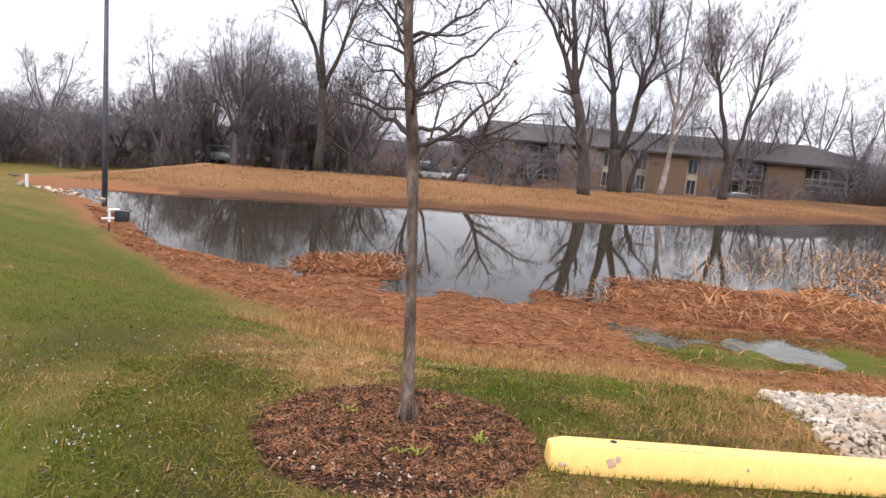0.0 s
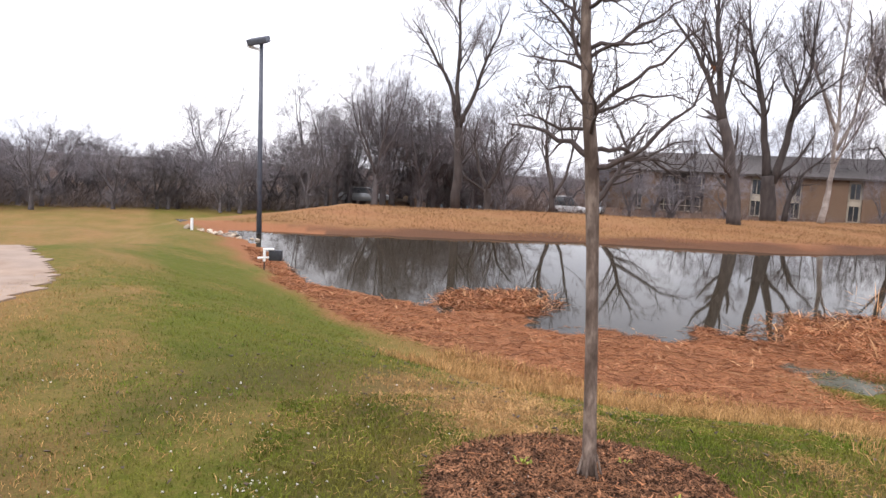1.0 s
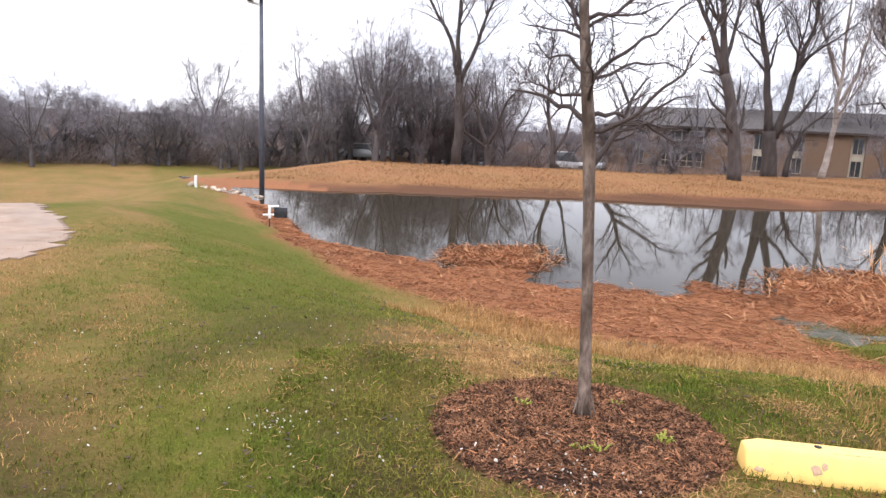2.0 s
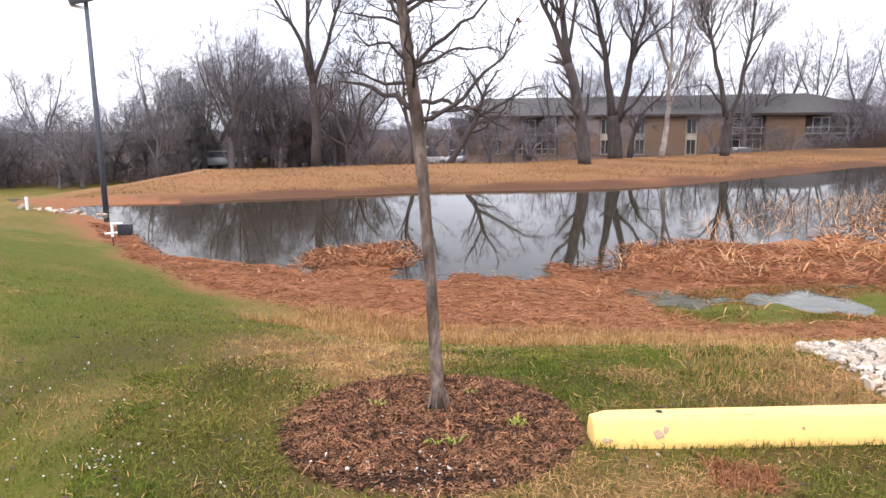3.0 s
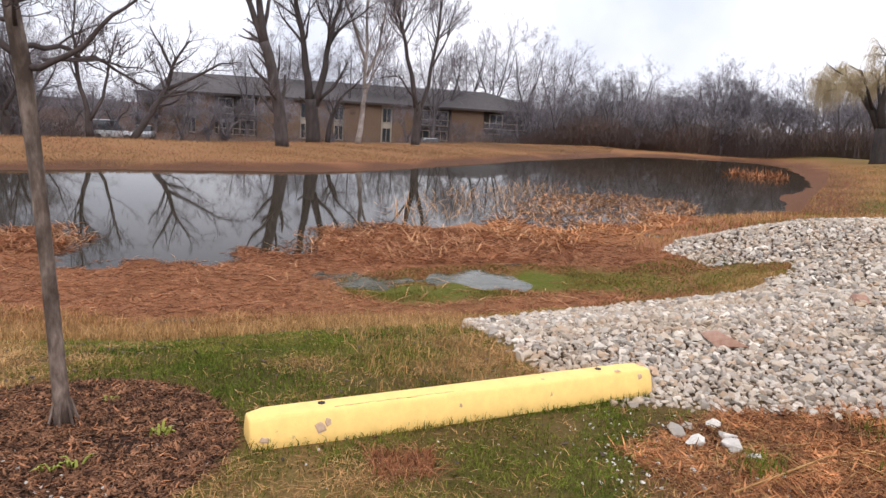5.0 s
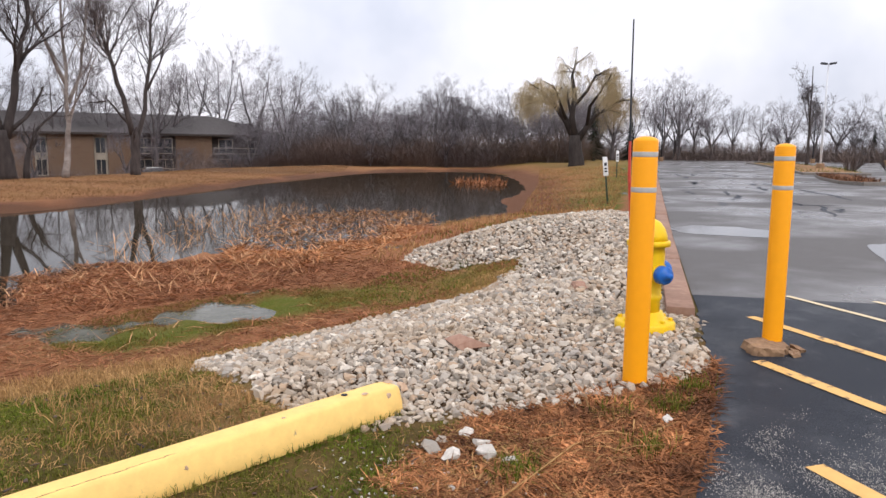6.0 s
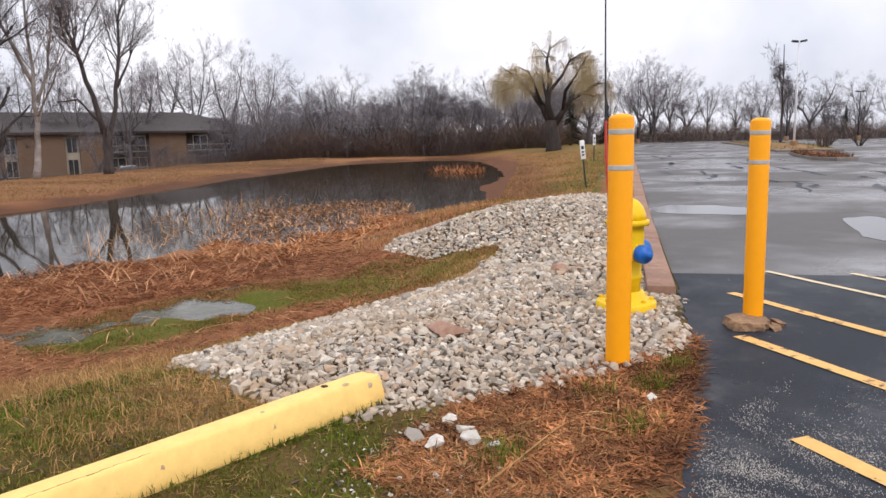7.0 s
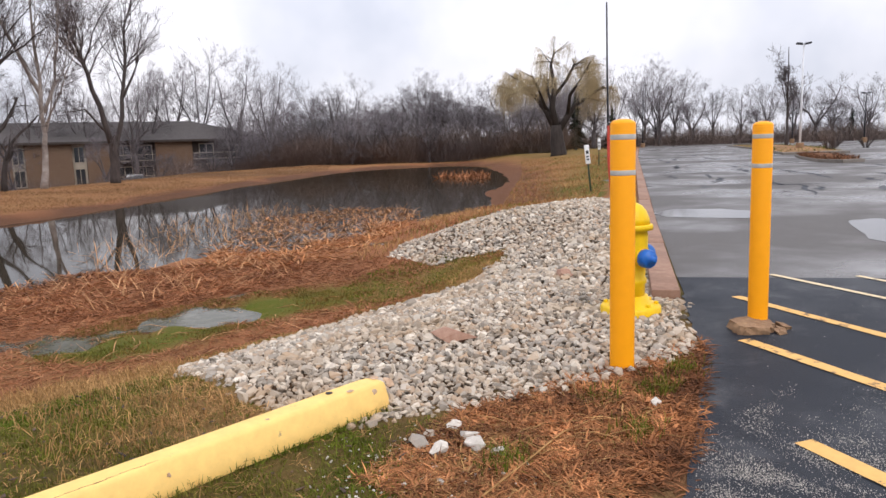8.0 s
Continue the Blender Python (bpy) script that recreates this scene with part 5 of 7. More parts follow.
def hydrant():
    x, y = 4.655, 2.385
    top = holder("fire_hydrant", "yellow fire hydrant with blue caps standing in crushed stone", "fire hydrant", at=Matrix.Translation((x, y, land_z(x, y) - 0.01)) @ Matrix.Rotation(radians(-20), 4, "Z") @ Matrix.Scale(1.1, 4))
    base = Acc()
    base.lathe([(0.185, -0.03), (0.19, 0.0), (0.19, 0.055), (0.178, 0.070), (0.125, 0.082), (0.105, 0.13)], 28)
    part("base_flange", base, M_HYDRANT, top, smooth=True)
    for k in range(8):
        b = Acc()
        a = k * math.pi / 4
        b.lathe([(0.015, 0.06), (0.015, 0.088), (0.010, 0.092)], 6, Matrix.Translation((0.157 * math.cos(a), 0.157 * math.sin(a), 0)))
        part("bolt", b, M_HYDRANT, top)
    barrel = Acc()
    barrel.lathe([(0.088, 0.08), (0.088, 0.20), (0.098, 0.21), (0.098, 0.235), (0.090, 0.245), (0.092, 0.34), (0.102, 0.38), (0.105, 0.50), (0.100, 0.545), (0.135, 0.55), (0.135, 0.58), (0.125, 0.585)], 28)
    part("barrel", barrel, M_HYDRANT, top, smooth=True)
    bonnet = Acc()
    bonnet.lathe([(0.118, 0.585), (0.112, 0.62), (0.095, 0.665), (0.066, 0.70), (0.040, 0.715), (0.030, 0.72), (0.028, 0.755), (0.020, 0.765)], 28)
    part("bonnet", bonnet, M_HYDRANT, top, smooth=True)
    for ang, r, out in ((-92, 0.052, 0.150), (12, 0.050, 0.165), (-156, 0.050, 0.165)):
        m = Matrix.Rotation(radians(ang), 4, "Z") @ Matrix.Translation((0.07, 0, 0.38)) @ Matrix.Rotation(radians(90), 4, "Y")
        noz = Acc()
        noz.lathe([(r * 0.85, 0), (r * 0.85, out - 0.13), (r * 1.02, out - 0.125), (r * 1.02, out - 0.10)], 20, m)
        nozzle = part("nozzle", noz, M_HYDRANT, top, smooth=True)
        cap = Acc()
        cap.lathe([(r * 1.0, out - 0.10), (r * 1.12, out - 0.095), (r * 1.12, out - 0.05), (r * 0.95, out - 0.035), (r * 0.35, out - 0.03), (r * 0.33, out), (r * 0.25, out + 0.004)], 20, m)
        part("cap", cap, M_BLUE, nozzle, "blue painted cap", smooth=True)
    rod = Acc()
    rod.tube([(-0.11, -0.02, 0.565), (-0.155, -0.015, 0.60), (-0.19, -0.01, 1.0), (-0.195, -0.01, 1.20)], [0.010, 0.010, 0.010, 0.008], 8)
    marker = part("marker_spring", rod, M_RED, top, "red spring of the marker rod")
    whip = Acc()
    whip.tube([(-0.195, -0.01, 1.19), (-0.20, -0.005, 1.55), (-0.20, 0.0, 1.92)], [0.007, 0.006, 0.005], 6)
    part("whip", whip, M_METAL, marker, "thin dark rod")


hydrant()

# kerb beside the old asphalt: long tan concrete lengths
pts = [Vector((5.18, 2.37, 0)), Vector((9.75, 4.80, 0)), Vector((44, 22.75, 0)), Vector((80, 41.2, 0))]
kerb = holder("kerb", "tan concrete kerb lengths along the car park edge", "kerb")
kerb["kind"] = "structure"
for (a, b), step in zip(zip(pts, pts[1:]), (2.5, 3.0, 6.0)):
    n = int((b - a).length / step)
    for k in range(n):
        p, q = a.lerp(b, k / n), a.lerp(b, (k + 0.994) / n)
        mid, ang = (p + q) / 2, math.atan2((q - p).y, (q - p).x)
        acc = Acc()
        acc.box(0, 0, 0, (q - p).length, 0.21, 0.16)
        ob = part("kerb_length", softened(acc, M_KERB, "kerb_length", 0.012), None, kerb)
        ob.matrix_basis = Matrix.Translation((mid.x, mid.y, -0.01 + (0.006 if k % 2 else 0))) @ Matrix.Rotation(ang + radians(random.uniform(-0.3, 0.3)), 4, "Z")


# ================= signs, lamps, odds and ends =================
def sign(x, y, lean, height, turn, label):
    top = holder("sign_post", label, "sign post", "small signs by the car park", stand(x, y, turn, 1.0, 0.05) @ Matrix.Rotation(radians(lean), 4, "Y"))
    post = Acc()
    post.box(0, 0, height / 2, 0.05, 0.035, height)
    part("post", softened(post, M_GREENPOST, "post", 0.004), None, top)
    plate = Acc()
    plate.box(0, -0.026, height - 0.31, 0.16, 0.012, 0.60)
    pl = part("plate", softened(plate, M_WHITE, "plate", 0.005), None, top, "white narrow sign plate")
    for zz, hh in ((height - 0.24, 0.10), (height - 0.38, 0.05), (height - 0.47, 0.05)):
        bar = Acc()
        bar.box(0.0, -0.036, zz, 0.085, 0.006, hh)
        part("bar", bar, M_METAL, pl, "dark printed bar")


sign(20.15, 11.95, -6, 1.58, -40, "leaning green post with a narrow white sign")
sign(34.8, 20.2, 0, 1.55, -40, "short post with a narrow white sign")


def lamp_left():
    top = holder("street_lamp", "tall dark lamp post with a tilted flood head", "street lamp", at=stand(-9.75, 20.7, 0, 1.0, 0.3))
    pole = Acc()
    pole.tube([(0, 0, 0), (-0.03, 0, 3.0), (-0.06, 0, 6.2)], [0.085, 0.075, 0.06], 12)
    part("pole", pole, M_HAZEPOLE, top, smooth=True)
    head = Acc()
    head.box(0, 0, 0, 0.64, 0.42, 0.20, Matrix.Translation((-0.16, 0, 6.29)) @ Matrix.Rotation(radians(-10), 4, "Y") @ Matrix.Rotation(radians(18), 4, "X"))
    part("lamp_head", softened(head, M_HAZEPOLE, "lamp_head", 0.04), None, top)
    arm = Acc()
    arm.box(0, 0, 0, 0.5, 0.10, 0.09, Matrix.Translation((-0.28, 0, 6.07)) @ Matrix.Rotation(radians(14), 4, "Y"))
    part("bracket", softened(arm, M_GALV, "bracket", 0.02), None, top, "pale bracket arm")


def lamp_far(x, y, h, material, label, heads):
    top = holder("street_lamp", label, "street lamp", "car park lamps", stand(x, y, -60, 1.0, 0.0))
    pole = Acc()
    pole.tube([(0, 0, -0.1), (0, 0, h * 0.5), (0, 0, h)], [0.08, 0.065, 0.05], 10)
    part("pole", pole, material, top, smooth=True)
    base = Acc()
    base.lathe([(0.28, -0.1), (0.28, 0.55), (0.24, 0.6)], 14)
    part("footing", base, M_CONCRETE, top)
    for s in heads:
        hd_ = Acc()
        hd_.box(0, 0, 0, 0.42, 0.32, 0.13, Matrix.Translation((0.28 * s, 0, h + 0.03)) @ Matrix.Rotation(radians(-8 * s), 4, "Y"))
        part("lamp_head", softened(hd_, M_METAL, "lamp_head", 0.03), None, top)


lamp_left()
lamp_far(54.7, 15.7, 7.4, M_GALV, "tall pale steel lamp post with two heads", (-1, 1))
lamp_far(88.3, 18.9, 5.3, M_METAL, "dark lamp post with two heads", (-1, 1))
lamp_far(96, 28.5, 6.0, M_METAL, "dark lamp post with two heads", (-1, 1))
lamp_far(89.3, 45.3, 8.2, M_METAL, "dark lamp post before the woods", (1,))


def gauge():
    """White pipe cross with a dark box on a stake at the water's edge."""
    x, y = -6.05, 12.55
    top = holder("water_gauge", "white pipe fitting and dark box on a stake at the shore", "gauge", at=stand(x, y, 10, 0.6, 0.1))
    stake = Acc()
    stake.tube([(0, 0, 0), (0, 0, 0.55)], [0.022, 0.02], 8)
    part("stake", stake, M_FARBARK, top)
    pipe = Acc()
    pipe.tube([(0, 0, 0.45), (0, 0, 0.86)], [0.045, 0.045], 10)
    pipe.tube([(-0.04, 0, 0.84), (0.30, 0, 0.86)], [0.035, 0.035], 8)
    pipe.tube([(-0.22, 0, 0.55), (0.14, 0, 0.58)], [0.035, 0.035], 8)
    part("pipe", pipe, M_WHITE, top, "white plastic pipe")
    box = Acc()
    box.box(0.33, 0.15, 0.64, 0.42, 0.20, 0.34)
    part("box", softened(box, M_METAL, "box", 0.02), None, top, "dark blue-grey box")


gauge()
mk = Acc()
mk.tube([(0, 0, -0.1), (0, 0, 0.42)], [0.05, 0.05], 8)
thing("marker_post", mk, M_WHITE, "short white marker post on the lawn", "marker post", at=stand(-10.6, 18.1, 0, 0.8, 0))

# raised beds of the car park
for poly, lab in [([(31.4, 7.4), (32.5, 8.6), (37, 10.6), (41, 12.0), (41.6, 11.2), (38, 9.0), (32.6, 6.9)], "kerbed planting bed with dead groundcover"),
                  ([(44, 13.5), (60, 20.5), (84, 32), (86, 28), (62, 16), (46, 10.5)], "long kerbed grass strip in the car park"),
                  ([(18.5, 2.2), (21, 3.6), (25, 3.4), (24, 1.2)], "low kerbed bed beside the asphalt")]:
    cx, cy = sum(p[0] for p in poly) / len(poly), sum(p[1] for p in poly) / len(poly)
    acc = Acc()
    n = len(poly)
    inner = [(cx + (px - cx) * 0.93, cy + (py - cy) * 0.93) for px, py in poly]
    acc.add([(*p, -0.02) for p in poly] + [(*p, 0.13) for p in poly] + [(*p, 0.13) for p in inner] + [(*p, 0.07) for p in inner],
            [(k, (k + 1) % n, n + (k + 1) % n, n + k) for k in range(n)] + [(n + k, n + (k + 1) % n, 2 * n + (k + 1) % n, 2 * n + k) for k in range(n)]
            + [(2 * n + k, 2 * n + (k + 1) % n, 3 * n + (k + 1) % n, 3 * n + k) for k in range(n)])
    bed = holder("planting_bed", lab, "planting bed", "kerbed beds")
    part("kerb_ring", acc, M_DIMKERB, bed, "concrete kerb")
    fill = Acc()
    r2 = random.Random(int(cx))
    fill.add([(*p, 0.09) for p in inner] + [(cx, cy, 0.30)], [(k, (k + 1) % n, n) for k in range(n)])
    part("soil", fill, M_BANKGRASS if "grass" in lab else M_MULCH, bed)
    tuft = Acc()
    for _ in range(1500):
        k, u, v = r2.randrange(n), r2.random(), r2.random() ** 0.5
        e = Vector((*inner[k], 0)).lerp(Vector((*inner[(k + 1) % n], 0)), u)
        p = Vector((cx, cy, 0)).lerp(e, v)
        tuft.blade((p.x, p.y, 0.08), (p.x + r2.gauss(0, 0.12), p.y + r2.gauss(0, 0.12), 0.08 + r2.uniform(0.08, 0.26)), 0.02)
    part("groundcover", tuft, M_GRASS if "grass" in lab else M_MULCH, bed)


# ================= building and cars behind the bank =================
def building():
    """Long two-storey tan brick block; local x runs along its front."""
    base_z = land_z(30, 95) - 0.2
    A, B = Vector((6.9, 110.0, 0)), Vector((62.0, 93.5, 0))
    L = (B - A).length
    at = Matrix.Translation((A.x, A.y, base_z)) @ Matrix.Rotation(math.atan2(B.y - A.y, B.x - A.x), 4, "Z")
    top = holder("apartment_building", "long two-storey tan brick apartment block with grey shingle roof", "apartment building", at=at)
    H, D = 6.05, 14.0
    bays = [(3.4, 4.9, M_TRIM), (7.5, 13.5, M_DARKTRIM), (19.6, 21.1, M_TRIM), (24.5, 26.0, M_TRIM), (31.5, 33.2, M_TRIM), (36.5, 42.0, M_DARKTRIM), (47.0, 55.5, M_DARKTRIM)]
    xs, cur = [], 0.0
    for x0, x1, _ in bays:
        xs.append((cur, x0))
        cur = x1
    xs.append((cur, L))
    for x0, x1 in xs:
        acc = Acc()
        acc.box((x0 + x1) / 2, 0.15, H / 2, x1 - x0, 0.3, H)
        part("wall", acc, M_BRICK, top, "tan brick wall")
    for x in (0.15, L - 0.15):
        acc = Acc()
        acc.box(x, D / 2 + 0.152, H / 2, 0.3, D - 0.31, H)
        part("wall", acc, M_BRICK, top, "tan brick end wall")
    acc = Acc()
    acc.box(L / 2, D, H / 2, L - 0.7, 0.3, H)
    part("wall", acc, M_BRICK, top, "tan brick back wall")
    ant = Acc()
    ant.box(-1.6, 4.0, 2.7, 3.2, 7.0, 5.4)
    part("annex", ant, M_BRICK, top, "lower brick annex")
    ar = Acc()
    ar.box(-1.6, 4.0, 5.6, 3.8, 7.6, 0.4)
    part("annex_roof", ar, M_ROOF, top, "flat grey annex roof")
    for x0, x1, mt in bays:
        acc = Acc()
        acc.box((x0 + x1) / 2, 0.95, H / 2, x1 - x0, 0.3, H)
        part("wall", acc, mt, top, "recessed bay wall")
        wide = x1 - x0 > 4
        for fl in (0, 1):
            z0 = 0.4 + fl * 2.95
            nwin = 2 if wide else 1
            for k in range(nwin):
                cx = x0 + (x1 - x0) * (k + 0.5) / nwin
                ww = 1.9 if wide else 1.15
                fr = Acc()
                for ox, oz, sx, sz in ((0, -0.06, ww + 0.2, 0.12), (0, 2.06, ww + 0.2, 0.12), (-ww / 2 - 0.05, 1.0, 0.1, 2.0), (ww / 2 + 0.05, 1.0, 0.1, 2.0), (0, 1.0, 0.07, 2.0)):
                    fr.box(cx + ox, 0.76, z0 + oz, sx, 0.1, sz)
                win = part("window", fr, M_TRIM, top, "white framed window")
                gl = Acc()
                gl.box(cx, 0.775, z0 + 1.0, ww, 0.03, 2.0)
                part("pane", gl, M_GLASS, win)
            if wide:
                bal = Acc()
                bal.box((x0 + x1) / 2, 0.25, 0.15 + fl * 2.95, x1 - x0 - 0.1, 1.0, 0.16)
                balcony = part("balcony", bal, M_DARKTRIM, top)
                rail = Acc()
                rail.box((x0 + x1) / 2, -0.2, 1.15 + fl * 2.95, x1 - x0 - 0.2, 0.07, 0.09)
                rail.box((x0 + x1) / 2, -0.2, 0.32 + fl * 2.95, x1 - x0 - 0.2, 0.05, 0.07)
                part("rail", rail, M_TRIM, balcony, "pale balcony rail")
                for k in range(int((x1 - x0) / 0.35)):
                    if k % 2 == 0:
                        bl = Acc()
                        bl.box(x0 + 0.2 + k * 0.35, -0.2, 0.73 + fl * 2.95, 0.04, 0.04, 0.76)
                        part("baluster", bl, M_DARKTRIM, balcony)
    roof = Acc()
    o = 0.7
    roof.add([(-o, -o, H), (L + o, -o, H), (L + o, D + o, H), (-o, D + o, H), (0.4, D / 2, H + 2.9), (L - 9, D / 2, H + 2.9)],
             [(0, 1, 5, 4), (1, 2, 5), (2, 3, 4, 5), (3, 0, 4), (3, 2, 1, 0)])
    part("roof", roof, M_ROOF, top, "grey shingle hip roof")
    fas = Acc()
    fas.box(L / 2, -o + 0.06, H - 0.12, L + 2 * o, 0.1, 0.3)
    part("fascia", fas, M_DARKTRIM, top, "dark eave board")
    # lower wing that runs on beyond the end
    wing = Acc()
    wing.box(L + 14, 5.0, 2.3, 28, 9, 4.6)
    part("wing", wing, M_BRICK, top, "lower brick wing")
    wr = Acc()
    wr.add([(L - 0.5, -0.1, 4.6), (L + 28.6, -0.1, 4.6), (L + 28.6, 10, 4.6), (L - 0.5, 10, 4.6), (L - 0.5, 5, 6.2), (L + 26, 5, 6.2)],
           [(0, 1, 5, 4), (1, 2, 5), (2, 3, 4, 5), (3, 0, 4), (3, 2, 1, 0)])
    part("wing_roof", wr, M_ROOF, top)
    for k in range(5):
        g = Acc()
        g.box(L + 3 + k * 5.2, 0.46, 3.4, 2.6, 0.12, 0.22)
        part("lintel", g, M_TRIM, top, "pale band over windows")


building()


def car(x, y, turn, paint, label, tall=0.0):
    top = holder("car", label, "car", "cars parked behind the bank", stand(x, y, turn, 1.0, 0.0))
    body = Acc()
    prof = [(-2.2, 0.35), (-2.25, 0.75), (-2.1, 0.95), (-1.3, 1.0), (1.1, 0.98), (2.05, 0.85), (2.2, 0.6), (2.15, 0.35)]
    n = len(prof)
    body.add([(px, -0.88, pz) for px, pz in prof] + [(px, 0.88, pz) for px, pz in prof], [tuple(range(n))[::-1], tuple(range(n, 2 * n))] + [(k, (k + 1) % n, n + (k + 1) % n, n + k) for k in range(n)])
    part("body", softened(body, paint, "body", 0.07), None, top)
    cab = Acc()
    h = 1.45 + tall
    cp = [(-1.75 - tall * 0.6, 0.98), (-1.15 - tall, h - 0.04), (-0.2, h), (0.35, h - 0.04), (1.15, 0.97)]
    c = len(cp)
    cab.add([(px, -0.72 if pz > 1.1 else -0.82, pz) for px, pz in cp] + [(px, 0.72 if pz > 1.1 else 0.82, pz) for px, pz in cp],
            [tuple(range(c))[::-1], tuple(range(c, 2 * c))] + [(k, (k + 1) % c, c + (k + 1) % c, c + k) for k in range(c)])
    part("cabin", softened(cab, M_GLASS, "cabin", 0.05), None, top, "dark windows")
    rf = Acc()
    rf.box(-0.4 - tall * 0.5, 0, h + 0.005, 1.5 + tall, 1.36, 0.06)
    part("roof", softened(rf, paint, "roof", 0.025), None, top)
    for wx in (-1.35, 1.35):
        for wy in (-0.82, 0.82):
            m = Matrix.Translation((wx, wy, 0.32)) @ Matrix.Rotation(radians(90), 4, "X")
            ty = Acc()
            ty.lathe([(0.20, -0.1), (0.31, -0.1), (0.33, -0.06), (0.33, 0.06), (0.31, 0.1), (0.20, 0.1)], 18, m)
            wheel = part("wheel", ty, M_BLACK, top)
            ri = Acc()
            ri.lathe([(0.19, -0.09), (0.17, 0.065)], 14, m)
            part("rim", ri, M_GALV, wheel, "grey rim")


SILVER, BLUECAR, WHITECAR = car_paint("silver_paint", (0.42, 0.44, 0.46)), car_paint("pale_blue_paint", (0.36, 0.44, 0.52)), car_paint("white_paint", (0.66, 0.66, 0.66))
car(-16.8, 58.5, 12, SILVER, "silver car mostly hidden by the grassy bank")
car(-9.3, 65.5, 8, BLUECAR, "pale blue car parked behind the bank", 0.25)
car(0.5, 80, 0, WHITECAR, "white van parked near the building", 0.55)
car(3.6, 82, 80, SILVER, "silver car parked near the building", 0.1)
car(36.5, 80.5, -14, WHITECAR, "white car parked before the building", 0.15)
car(44.5, 83.0, -12, SILVER, "silver car parked before the building")


# ================= loose ground cover =================
def scattered(poly, count, seed):
    """Random points inside an outline."""
    r = np.random.RandomState(seed)
    poly = np.asarray(poly, float)
    lo, hi = poly.min(0), poly.max(0)
    pts = np.zeros((0, 2))
    while len(pts) < count:
        q = lo + r.rand(count * 2, 2) * (hi - lo)
        pts = np.vstack([pts, q[signed(poly, q[:, 0], q[:, 1]) < 0]])
    return pts[:count], r


def mass(name, verts, faces_per, material, label, category="", parent=None):
    """One mesh of many small pieces from arrays: verts (pieces, k, 3), faces_per: face corners within a piece."""
    n, k = verts.shape[:2]
    me = bpy.data.meshes.new(name)
    faces = []
    for f in faces_per:
        faces.append((np.arange(n)[:, None] * k + np.array(f)[None, :]))
    me.from_pydata(verts.reshape(-1, 3).tolist(), [], [tuple(row) for fs in faces for row in fs.tolist()])
    me.materials.append(material)
    me.update()
    ob = tagged(new(name, me), label, category, kind="stuff")
    if parent is not None:
        ob.parent = parent
    return ob


def blades(name, pts, r, h0, h1, lean, width, material, label, category="grass", sink=0.005):
    """Bent grass blades standing on the land."""
    n = len(pts)
    z = land(pts[:, 0], pts[:, 1]) - sink
    h = r.uniform(h0, h1, n)
    a, b = r.uniform(0, 6.283, n), r.uniform(0, 6.283, n)
    off = np.abs(r.normal(0, lean, n)) * h
    base = np.stack([pts[:, 0], pts[:, 1], z], 1)
    d = np.stack([np.cos(a), np.sin(a), np.zeros(n)], 1)
    s = np.stack([np.cos(b), np.sin(b), np.zeros(n)], 1) * (width * r.uniform(0.6, 1.3, n))[:, None]
    mid = base + d * (off * 0.35)[:, None] + np.array([0, 0, 1.0]) * (h * 0.6)[:, None]
    tip = base + d * off[:, None] + np.array([0, 0, 1.0]) * (h * np.clip(1.05 - 0.25 * off / h, 0.3, 1))[:, None]
    v = np.stack([base - s, base + s, mid - s * 0.7, mid + s * 0.7, tip], 1)
    return mass(name, v, [(0, 1, 3, 2), (2, 3, 4)], material, label, category)


def rods(name, pts, r, l0, l1, rise, width, material, label, category="plant litter", lift=0.004, parent=None):
    """Thin three-sided stalks lying or leaning on the land."""
    n = len(pts)
    z = np.maximum(land(pts[:, 0], pts[:, 1]), WATER_Z - 0.03) + lift
    ln, a = r.uniform(l0, l1, n), r.uniform(0, 6.283, n)
    up = r.normal(rise[0], rise[1], n)
    up = np.where(up < 0, -up * 0.3, up)
    d = np.stack([np.cos(a) * np.cos(up), np.sin(a) * np.cos(up), np.sin(up)], 1)
    p = np.stack([pts[:, 0], pts[:, 1], z], 1)
    q = p + d * ln[:, None]
    s = np.stack([-np.sin(a), np.cos(a), np.zeros(n)], 1) * (width * r.uniform(0.5, 1.4, n))[:, None]
    u = np.cross(s, d)
    m = (p + q) / 2 + np.array([0, 0, 1.0]) * (ln * r.uniform(-0.02, 0.10, n))[:, None]
    v = np.stack([p - s, p + s, p + u, m - s, m + s, m + u, q], 1)
    return mass(name, v, [(0, 1, 4, 3), (1, 2, 5, 4), (2, 0, 3, 5), (3, 4, 6), (4, 5, 6), (5, 3, 6)], material, label, category, parent)


def keep_off(pts, extra=0.0):
    """Which points lie on plain turf: off mulch, stone, asphalt, path and wheel stop."""
    x, y = pts[:, 0], pts[:, 1]
    ok = np.hypot((x + 0.35) / 0.68, (y - 2.65) / 0.66) > 1.0
    ok &= signed(ROCKS, x, y) > 0.02
    ok &= lot_side(x, y) > 0.03
    ok &= ~((x > 0.28) & (x < 2.38) & (np.abs(y - 2.45 - (x - 0.31) * 0.01) < 0.088))
    ok &= signed(SHELF, x, y) > -0.1
    ok &= np.hypot((x + 0.31), (y - 2.83)) > 0.07
    return ok


